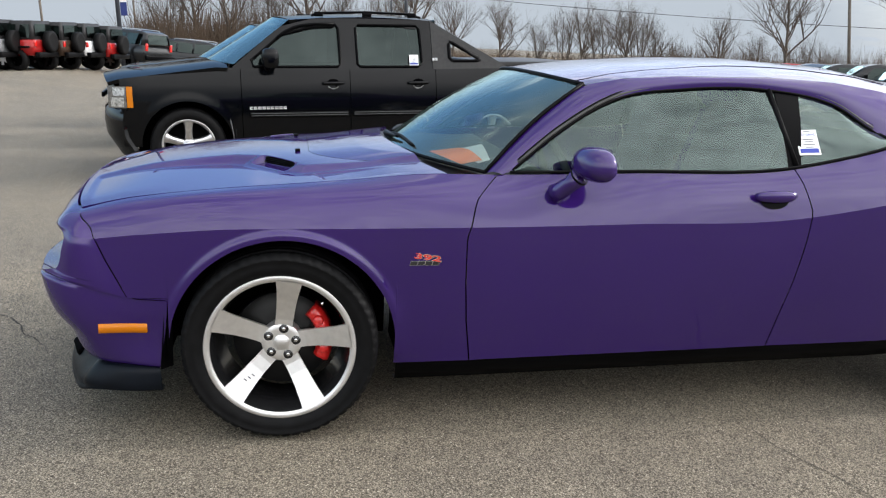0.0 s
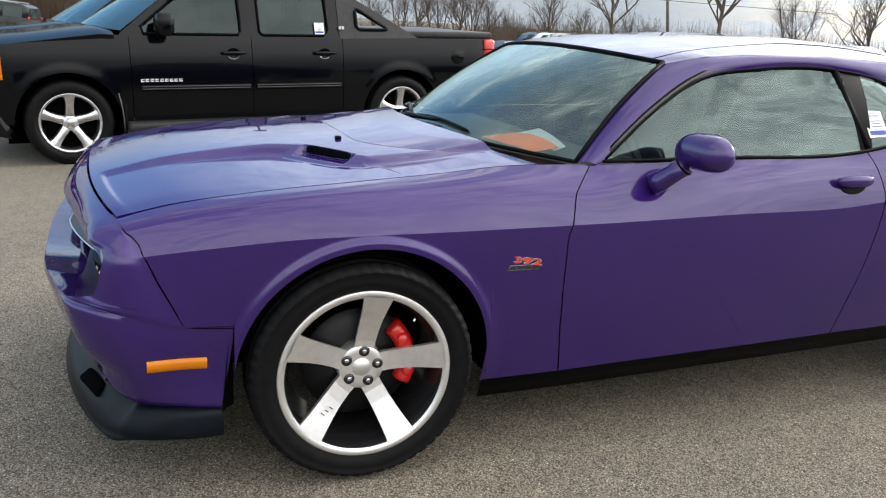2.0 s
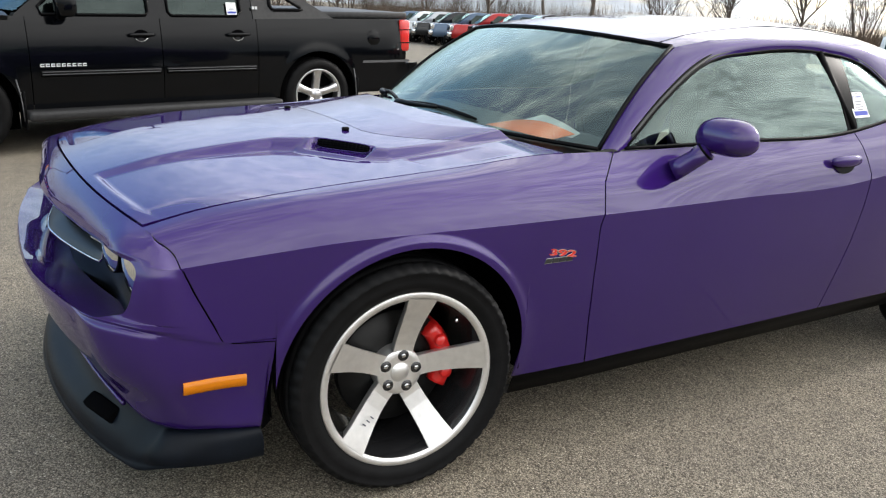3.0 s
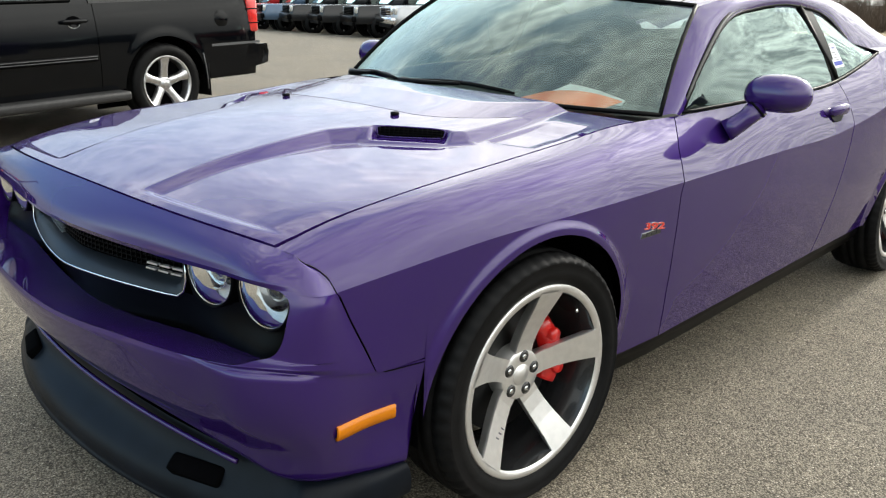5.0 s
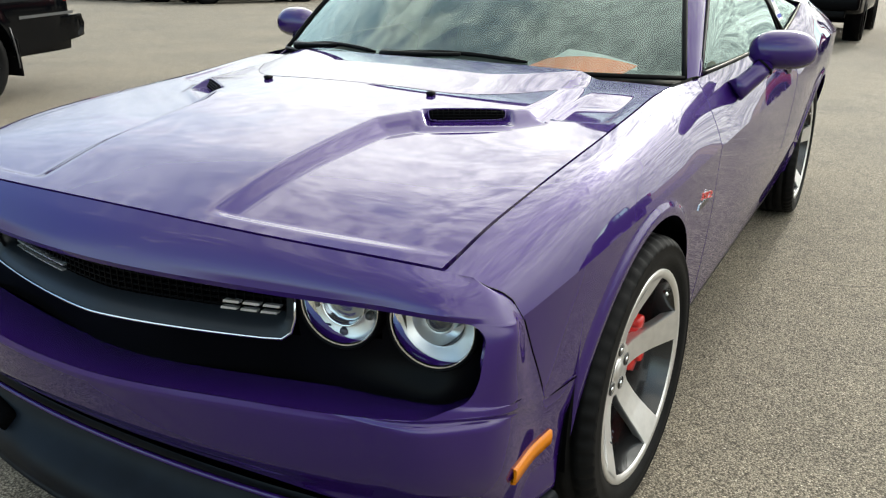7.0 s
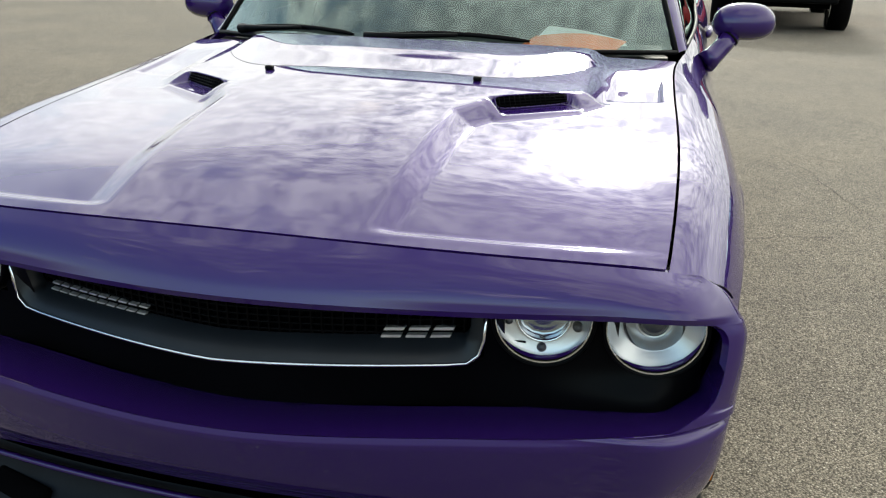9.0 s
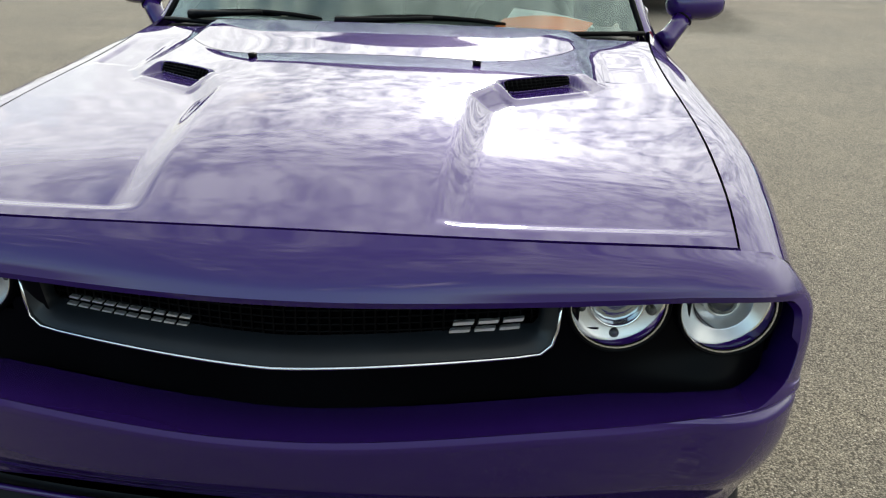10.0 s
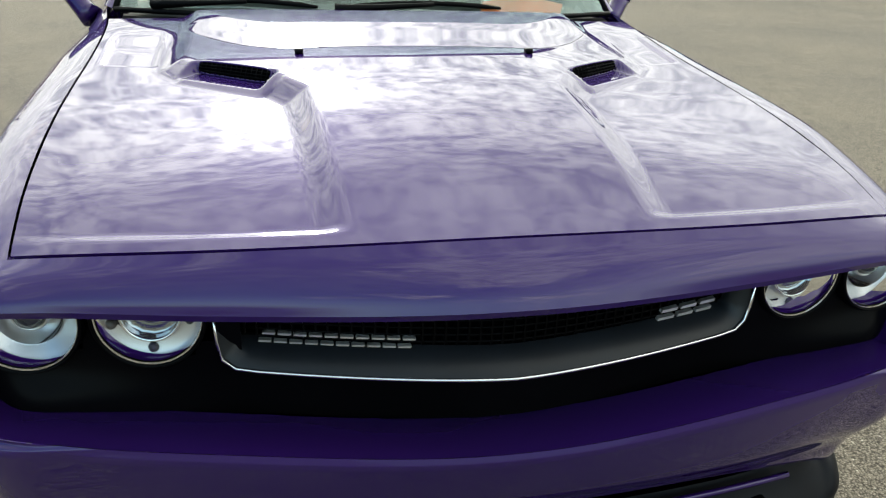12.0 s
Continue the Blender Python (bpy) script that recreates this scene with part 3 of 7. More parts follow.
half_rows = [snug(r) for r in half_rows]
up_rows = [both_sides(r) for r in half_rows]
TOPROW, LOWROW = 16, 40
ENDCOL = next(k for k, u in enumerate(UCOLS) if u > 0.785)
LAMPS = ((0.725, -0.697, 0.741, True), (0.546, -0.717, 0.748, False))


def in_opening(i, j):
    k = len(UCOLS) - 1
    return TOPROW <= i < LOWROW and max(abs(j - k), abs(j + 1 - k)) <= ENDCOL


# the return of the opening, from its edge into the dark
edge = [half_rows[TOPROW][k] for k in range(ENDCOL)] + [half_rows[i][ENDCOL] for i in range(TOPROW, LOWROW)] + [half_rows[LOWROW][k] for k in range(ENDCOL, -1, -1)]
for mir in (False, True):
    rows = []
    for x, y, z in edge:
        rise, deep = (-0.034, 0.15) if z < 0.64 else (0.0, 0.09)
        rows.append([(x + d * deep + 0.0015, -y * (1 - 0.012 * d), z + rise * d) for d in (0.0, 0.03, 0.08, 0.5, 1.0)])
    part("opening_return", sheet(rows, mirror=mir, centre=(-0.78, 0, 9.0)), PAINT, car)
panel = [r[:4] + [(-0.675, 0.80, r[3][2]), (-0.60, 0.80, r[3][2])] for r in RECESS]
panel.append([(x, y, z - 0.04) for x, y, z in panel[-1]])
panel = densify([both_sides(fascia_row(r)) for r in panel], 6)


def in_panel(i, j):
    x, y, z = panel[i][j]
    if abs(y) < 0.44 and 0.662 < z < 0.752:
        return False
    return all(math.hypot(abs(y) - a, z - b) > 0.072 for a, _, b, _ in LAMPS)


part("lamp_surround", sheet(panel, keep=in_panel), SATIN, car, "black panel round the lamps and grille")


US2 = (0.0, 0.4, 0.6, 0.74, 0.82, 0.92, 1.0)
LOWER = [
    [(-0.884, 0, 0.541), (-0.860, 0.45, 0.569), (-0.827, 0.65, 0.576), (-0.787, 0.768, 0.580), (-0.765, 0.811, 0.575), (-0.523, 0.858, 0.547), (-0.392, 0.880, 0.543)],
    [(-0.878, 0, 0.50), (-0.854, 0.45, 0.52), (-0.82, 0.65, 0.525), (-0.78, 0.77, 0.525), (-0.758, 0.809, 0.52), (-0.52, 0.857, 0.50), (-0.394, 0.874, 0.50)],
    [(-0.862, 0, 0.44), (-0.838, 0.45, 0.45), (-0.80, 0.65, 0.455), (-0.765, 0.755, 0.455), (-0.735, 0.80, 0.45), (-0.52, 0.85, 0.44), (-0.40, 0.864, 0.44)],
    [(-0.83, 0, 0.40), (-0.805, 0.45, 0.402), (-0.765, 0.65, 0.395), (-0.72, 0.74, 0.38), (-0.69, 0.785, 0.37), (-0.52, 0.842, 0.36), (-0.412, 0.858, 0.36)],
    [(-0.815, 0, 0.38), (-0.79, 0.45, 0.378), (-0.745, 0.65, 0.345), (-0.69, 0.735, 0.30), (-0.655, 0.772, 0.292), (-0.52, 0.838, 0.292), (-0.425, 0.858, 0.288)],
    [(-0.76, 0, 0.375), (-0.745, 0.45, 0.372), (-0.705, 0.63, 0.34), (-0.655, 0.715, 0.295), (-0.62, 0.75, 0.286), (-0.50, 0.815, 0.286), (-0.42, 0.835, 0.282)],
]
LOWER = [squared(pushed(r, share), out) for r, share, out in zip([[(x, y, z + 0.009) for x, y, z in LOWER[0][:5]] + LOWER[0][5:]] + LOWER[1:], (1.0, 0.65, 0.3, 0.1, 0.0, 0.0), (1, 1, 0.95, 0.7, 0.3, 0))]
LCOLS = list(np.linspace(0, 0.6, 19)) + list(np.linspace(0.62, 1.0, 40))


def skirt_row(ctrl):
    rear = [tuple(spline(u, (0, 1, 2), ctrl[4:])) for u in np.linspace(1.0, 2.0, 9)[1:]]
    return fascia_row(ctrl[:6]) + rear


lo_rows = densify([both_sides(skirt_row(r)) for r in LOWER], 4)
bm = sheet(up_rows, keep=lambda i, j: not in_opening(i, j), sharp_levels=(12, 16, 40, 44))
low = sheet(lo_rows)
tmp = bpy.data.meshes.new("skirt")
low.to_mesh(tmp)
low.free()
bm.from_mesh(tmp)
bpy.data.meshes.remove(tmp)
bmesh.ops.remove_doubles(bm, verts=bm.verts, dist=0.0006)
for e in bm.edges:
    if not e.smooth and max(abs(v.co.y) for v in e.verts) > 0.79:
        e.smooth = True
fold(bm, 0.014, lambda p: (0.58 < p.z < 0.70 and p.x < -0.66) or (p.z > 0.81 and abs(p.y) > 0.765))
bumper = part("front_bumper", bm, PAINT, car)
CHINROWS = [
    [(-0.76, 0, 0.315), (-0.735, 0.45, 0.315), (-0.69, 0.65, 0.305), (-0.65, 0.73, 0.288), (-0.62, 0.755, 0.290), (-0.515, 0.82, 0.288), (-0.43, 0.840, 0.284)],
    [(-0.785, 0, 0.262), (-0.762, 0.45, 0.262), (-0.715, 0.65, 0.262), (-0.675, 0.745, 0.257), (-0.655, 0.782, 0.268), (-0.52, 0.852, 0.276), (-0.425, 0.864, 0.276)],
    [(-0.850, 0, 0.212), (-0.807, 0.45, 0.212), (-0.752, 0.64, 0.212), (-0.712, 0.738, 0.213), (-0.678, 0.798, 0.225), (-0.52, 0.862, 0.240), (-0.42, 0.870, 0.242)],
    [(-0.860, 0, 0.168), (-0.816, 0.45, 0.168), (-0.760, 0.645, 0.17), (-0.715, 0.745, 0.186), (-0.672, 0.80, 0.194), (-0.52, 0.862, 0.204), (-0.42, 0.868, 0.205)],
    [(-0.84, 0, 0.152), (-0.795, 0.45, 0.152), (-0.74, 0.64, 0.155), (-0.70, 0.74, 0.16), (-0.652, 0.785, 0.180), (-0.51, 0.845, 0.193), (-0.42, 0.852, 0.194)],
    [(-0.55, 0, 0.15), (-0.55, 0.4, 0.15), (-0.52, 0.5, 0.152), (-0.50, 0.6, 0.158), (-0.48, 0.65, 0.165), (-0.45, 0.75, 0.185), (-0.42, 0.80, 0.19)],
]
part("chin_spoiler", sheet(densify([both_sides(fascia_row(r, US2, LCOLS)) for r in CHINROWS], 4)), CHIN, car, "matt black chin spoiler")


SEAM = np.array(fascia_row(BROW[0]))


def hood_front(y):
    return float(np.interp(abs(y), SEAM[:, 1], SEAM[:, 0]))


def seam_z(y):
    return float(np.interp(abs(y), SEAM[:, 1], SEAM[:, 2]))


DOME = [Vector(p) for p in ((-0.86, 0.258), (-0.20, 0.296), (-0.13, 0.335), (0.005, 0.515), (0.075, 0.562), (0.42, 0.548), (0.80, 0.54))]
DOME_W = (0.055, 0.06, 0.085, 0.07, 0.055, 0.05)
MOUTH_A, MOUTH_B = Vector((-0.068, 0.340)), Vector((0.050, 0.500))


def pad_depth(x):
    return float(spline(x, (-0.9, -0.72, -0.45, -0.16, 0.05, 0.25, 0.46, 0.8), (0.010, 0.0105, 0.019, 0.030, 0.032, 0.022, 0.012, 0.008)))


def dome(x, ya):
    """1 on the raised middle of the bonnet, 0 on the pads; the scoop is a pocket cut into its front face."""
    p = Vector((x, ya))
    best, width, side = 9.0, 0.05, 1.0
    for a, b, w in zip(DOME, DOME[1:], DOME_W):
        d = b - a
        t = min(1.0, max(0.0, (p - a).dot(d) / d.length_squared))
        r = p - (a + d * t)
        if r.length < best:
            best, width = r.length, w
            side = 1.0 if d.x * (p.y - a.y) - d.y * (p.x - a.x) < 0 else -1.0
    t = min(1.0, max(0.0, 0.5 + side * best / width))
    t = 0.55 * t + 0.45 * t * t * (3 - 2 * t)
    d = MOUTH_B - MOUTH_A
    u = (p - MOUTH_A).dot(d) / d.length_squared
    v = (d.x * (p.y - MOUTH_A.y) - d.y * (p.x - MOUTH_A.x)) / d.length
    pocket = sstep(-0.06, 0.0, u) * (1 - sstep(1.0, 1.06, u)) * sstep(-0.008, 0.002, v) * (1 - sstep(0.052, 0.062, v))
    return t * (1 - pocket) + 0.10 * pocket


# bonnet
def hood_z(x, y):
    xf = hood_front(y)
    fix = seam_z(y) - 0.0015 - hood_base(xf, y)
    return hood_base(x, y) + fix * (1 - sstep(0.0, 0.40, x - xf))


def cowl_line(ya):
    """Where the rear of the bonnet begins to turn up."""
    return 0.108 + 0.27 * min(1.1, max(0.0, (ya - 0.27) / 0.275)) ** 2


def hood_base(x, y):
    ya = abs(y)
    yt, zt, _, _ = side_frame(x)
    crown = float(spline(x, (-0.80, -0.68, -0.4, 0.0, 0.5, 0.7), (0.046, 0.046, 0.054, 0.058, 0.047, 0.05)))
    z = zt + crown * (1 - (min(1.05, ya / yt)) ** 2.4)
    # the raised middle falls to flat pads ahead of the scoops
    pad = pad_depth(x) * min(1.0, max(0.0, (x - hood_front(y) - 0.036) / 0.018)) * max(0.0, 1 - max(0.0, (ya - 0.3) / 0.455) ** 2)
    # a fine step across the rear of the bonnet
    xl = cowl_line(ya)
    inside = dome(x, ya)
    z += 0.07 * min(0.21, max(0.0, x - xl)) * inside
    # a shallow pocket beside each scoop
    u = (ya - 0.592) / 0.135
    front, back = lerp(0.110, 0.150, u), lerp(0.267, 0.330, u)
    pocket = sstep(0.0, 0.10, u) * (1 - sstep(0.88, 1.0, u)) * sstep(front, front + 0.018, x) * (1 - sstep(back - 0.06, back + 0.16, x))
    return z - pad * (1 - inside) - 0.006 * pocket


def hood_rear(y):
    return 0.44 + 0.16 * (abs(y) / 0.75) ** 2


hood_rows = []
for i in np.linspace(0, 1, 200):
    row = []
    for j in np.linspace(-1, 1, 211):
        x = lerp(hood_front(j * 0.735) + 0.0075, hood_rear(j * 0.75), i)
        y = j * (side_frame(x)[0] - 0.0055)
        row.append((x, y, hood_z(x, y)))
    hood_rows.append(row)
hood = part("hood", sheet(hood_rows, thick=0.02, flip=True), PAINT, car)
# thin black tube puts in the crease's dark line as colour; no seam runs here
part("crease_line", tube(bmesh.new(), [(cowl_line(abs(y)), y, hood_z(cowl_line(abs(y)), y)) for y in np.linspace(-0.52, 0.52, 61)], 0.0008, 6), BLACK, hood)
for s in (-1, 1):
    rows = [[(x + dx, s * y, z - 0.005) for dx in (-0.012, 0.004, 0.022)] for x, y, z in half_rows[0] if y > 0.69]
    part("seam_backing", sheet(rows), PAINT, hood)

# dark inner structure that closes the gaps
for name, x, z, lx, ly, lz in (("engine_bay", -0.15, 0.55, 0.9, 1.15, 0.5), ("floor_pan", 1.6, 0.35, 2.0, 1.66, 0.2), ("rear_tub", 3.3, 0.55, 1.0, 1.15, 0.5)):
    bm = bmesh.new()
    box(bm, x, 0, z, lx, ly, lz)
    part(name, bm, DARK, car)

# windscreen
WB = lambda y: (0.47 + 0.27 * (abs(y) / 0.76) ** 2.2, y, 1.005 - 0.02 * (abs(y) / 0.76) ** 2)
WT = lambda y: (1.045 + 0.10 * (abs(y) / 0.64) ** 2.2, y, 1.345 - 0.03 * (abs(y) / 0.64) ** 2)
ws_rows = []
for i in np.linspace(0, 1, 13):
    row = []
    for j in np.linspace(-1, 1, 31):
        a, b = Vector(WB(j * 0.765)), Vector(WT(j * 0.635))
        p = a.lerp(b, i)
        bulge = 0.02 * math.sin(math.pi * i)
        row.append((p.x - bulge * 0.5, p.y, p.z + bulge))
    ws_rows.append(row)
windscreen = part("windshield", sheet(ws_rows), WINDSCREEN, car, "windshield that mirrors the clouds")
windscreen.visible_shadow = False

# roof, pillars and windows
XR = (0.82, 1.02, 1.28, 1.52, 1.9, 2.2, 2.39, 2.6, 3.0)
DLO_Y = (0.80, 0.755, 0.70, 0.685, 0.69, 0.705, 0.74, 0.76, 0.78)
DLO_Z = (0.985, 1.14, 1.275, 1.312, 1.322, 1.268, 1.165, 1.145, 1.14)


def roof_z(x):
    return float(np.interp(x, (1.04, 1.39, 1.7, 2.04, 2.42, 2.96, 3.3), (1.345, 1.398, 1.425, 1.435, 1.419, 1.33, 1.22)))


roof_rows = []
for x in np.linspace(0, 1, 40):
    row = []
    for j in np.linspace(-1, 1, 41):
        xe = lerp(1.15, 3.1, x)
        xc = lerp(1.045, 3.1, x)
        xx = lerp(xc, xe, abs(j) ** 2.2)
        ye = float(np.interp(xe, (1.15, 1.3, 1.9, 2.4, 3.1), (0.638, 0.655, 0.66, 0.665, 0.63)))
        ze = float(np.interp(xe, (1.15, 1.3, 1.52, 1.9, 2.2, 2.4, 2.7, 3.1), (1.314, 1.345, 1.362, 1.372, 1.36, 1.335, 1.28, 1.16)))
        zc = roof_z(xx)
        row.append((xx, j * ye, ze + (zc - ze) * (1 - abs(j) ** 2.6)))
    roof_rows.append(row)
part("roof", sheet(roof_rows, flip=True), PAINT, car)
for j in (2, 38):
    # the roof ditch curves back from the corner of the windshield
    line = [Vector(roof_rows[i][j]).lerp(Vector(roof_rows[i][j + (4 if j < 20 else -4)]), min(1.0, i / 14)) for i in range(0, 30)]
    part("roof_ditch", tube(bmesh.new(), line, 0.0022, 6), BLACK, car)


MOULDING = material("grey_moulding", (0.06, 0.06, 0.06), 0.4, spec=0.3, noise_scale=20, vary=0.2)


def rail_rows():
    """The purple band between the windscreen or roof edge and the side window."""
    rows = []
    for s in np.linspace(0, 1, 60):
        xo = lerp(0.80, 2.95, s)
        yo, zo = float(spline(xo, XR, DLO_Y)), float(spline(xo, XR, DLO_Z))
        if xo < 1.19:
            k = (xo - 0.80) / 0.39
            a, b = Vector(WB(0.765)), Vector(WT(0.635))
            p = a.lerp(b, k)
            xi, yi, zi = p.x, p.y, p.z + 0.02 * math.sin(math.pi * k)
        else:
            xi = xo - 0.04 * max(0, 1 - (xo - 1.19) / 0.3)
            yi = float(np.interp(xi, (1.15, 1.3, 1.9, 2.4, 3.1), (0.638, 0.655, 0.66, 0.665, 0.63)))
            zi = float(np.interp(xi, (1.15, 1.3, 1.52, 1.9, 2.2, 2.4, 2.7, 3.1), (1.314, 1.345, 1.362, 1.372, 1.36, 1.335, 1.28, 1.16)))
        row = []
        for k in range(7):
            t = k / 6
            b = math.sin(math.pi * t)
            row.append((lerp(xi, xo, t), -(lerp(yi, yo, t) + 0.012 * b), lerp(zi, zo, t) + 0.008 * b))
        rows.append(row)
    return rows


def window_pt(xl, t):
    """Side glass: t = 0 at the belt line, 1 at the top edge."""
    yb, zb, _, _ = side_frame(xl)
    yo, zo = float(spline(xl, XR, DLO_Y)), float(spline(xl, XR, DLO_Z))
    yb -= 0.012
    b = math.sin(math.pi * t)
    return (xl, -(lerp(yb, yo - 0.01, t) + 0.01 * b), lerp(zb + 0.004, zo, t))


for mir in (False, True):
    part("roof_rail", sheet(rail_rows(), mirror=mir, flip=True), PAINT, car)
    for name, x0, x1 in (("door_window", 0.83, 1.925), ("quarter_window", 1.945, 2.385)):
        rows = [[window_pt(x, t) for t in np.linspace(0, 1, 9)] for x in np.linspace(x0, x1, 25)]
        w = part(name, sheet(rows, mirror=mir), SIDEGLASS, car)
        w.visible_shadow = False
    # black rubber round the side glass
    trim = []
    for x in np.linspace(0.84, 2.39, 50):
        p = window_pt(x, 1.0)
        trim.append((p[0], p[1] - 0.006, p[2]))
    for x in np.linspace(2.39, 0.83, 40):
        p = window_pt(x, 0.0)
        trim.append((p[0], p[1] - 0.010, p[2] + 0.004))
    trim = [(x, -y if mir else y, z) for x, y, z in trim]
    part("window_trim", tube(bmesh.new(), trim, 0.0065, 6), BLACK, car)
    # grey moulding and a black drip edge above the glass
    for name, mat, rise, out, rad in (("window_moulding", MOULDING, 0.012, 0.004, 0.0065), ("drip_edge", BLACK, 0.022, 0.003, 0.0035)):
        edge = [window_pt(x, 1.0) for x in np.linspace(0.86, 2.36, 46)]
        part(name, tube(bmesh.new(), [(x, (y - out) * (-1 if mir else 1), z + rise) for x, y, z in edge], rad, 6), mat, car)
    bm = bmesh.new()
    a, b = window_pt(1.958, 0), window_pt(1.90, 1)
    tube(bm, [(x, (-y if mir else y) * 1.002, z) for x, y, z in (a, b)], 0.013, 6)
    part("window_pillar", bm, BLACK, car)

# tail, seen at a glancing angle
for mir in (False, True):
    s = -1 if mir else 1
    rows = []
    for x in np.linspace(2.40, 3.10, 20):
        yo, zo = float(spline(x, XR, DLO_Y)), float(spline(x, XR, DLO_Z))
        yt, zt, _, _ = side_frame(x)
        rows.append([(x, s * -lerp(yo, yt, k / 4), lerp(zo, zt, k / 4) + 0.004 * math.sin(math.pi * k / 4)) for k in range(5)])
    part("sail_panel", sheet(rows), PAINT, car)
rows = []
for x in np.linspace(2.96, 3.95, 14):
    yt, zt, _, _ = side_frame(x)
    rows.append([(x, j * yt, zt + 0.05 * (1 - abs(j) ** 3) * (1 - 0.6 * (x - 2.96))) for j in np.linspace(-1, 1, 17)])
part("trunk_lid", sheet(rows), PAINT, car)
bm = bmesh.new()
box(bm, 3.86, 0, 1.125, 0.16, 1.36, 0.03, 0.012)
part("tail_spoiler", bm, SATIN, car)
rows = [[(3.95 + 0.05 * (1 - j * j), j * side_y(3.95, lerp(1.05, 0.36, i)), lerp(1.05, 0.36, i) + 0.02 * (1 - abs(j) ** 3) * (1 - i)) for j in np.linspace(-1, 1, 15)] for i in np.linspace(0, 1, 16)]
part("rear_bumper", sheet(rows, flip=True), PAINT, car)


# wheels
def grooved_tyre(profile, m, steps, shoulders):
    """A turned tyre with rain grooves and a blocked shoulder."""
    bm = bmesh.new()
    rings = []
    for n, (r, a) in enumerate(profile):
        ring = []
        for k in range(steps):
            t = 2 * math.pi * k / steps
            rr = r - (0.0055 if n in shoulders and k % 4 == 0 else 0)
            ring.append(bm.verts.new(m @ Vector((rr * math.sin(t), a, rr * math.cos(t)))))
        rings.append(ring)
    for a, b in zip(rings, rings[1:]):
        for k in range(steps):
            bm.faces.new((a[k], a[(k + 1) % steps], b[(k + 1) % steps], b[k]))
    return outward(bm)


DISC = material("brake_disc", (0.010, 0.010, 0.010), 0.45, 0.5, noise_scale=20, vary=0.2)
TYRE = [(0.272, -0.094), (0.282, -0.104), (0.292, -0.108), (0.295, -0.111), (0.315, -0.114), (0.335, -0.111), (0.337, -0.113), (0.345, -0.109), (0.354, -0.100), (0.3598, -0.087),
        (0.3615, -0.070), (0.3545, -0.068), (0.3545, -0.060), (0.3625, -0.058), (0.364, -0.025), (0.356, -0.023), (0.356, -0.013), (0.364, -0.011),
        (0.364, 0.011), (0.356, 0.013), (0.356, 0.023), (0.364, 0.025), (0.3625, 0.058), (0.3545, 0.060), (0.3545, 0.068), (0.3615, 0.070), (0.354, 0.104), (0.335, 0.12), (0.268, 0.105)]


def spoke(bm, r, prof, half, thick=0.032):
    """One spoke: a flat machined face with chamfered flanks."""
    prev = None
    for (rad, yy), h in zip(prof, half):
        pts = [(-h, yy, rad), (h, yy, rad), (h * 1.02, yy + 0.006, rad), (h * 0.8, yy + thick, rad), (-h * 0.8, yy + thick, rad), (-h * 1.02, yy + 0.006, rad)]
        ring = [bm.verts.new(r @ Vector(p)) for p in pts]
        if prev:
            for a in range(6):
                bm.faces.new((prev[a], prev[(a + 1) % 6], ring[(a + 1) % 6], ring[a]))
        prev = ring


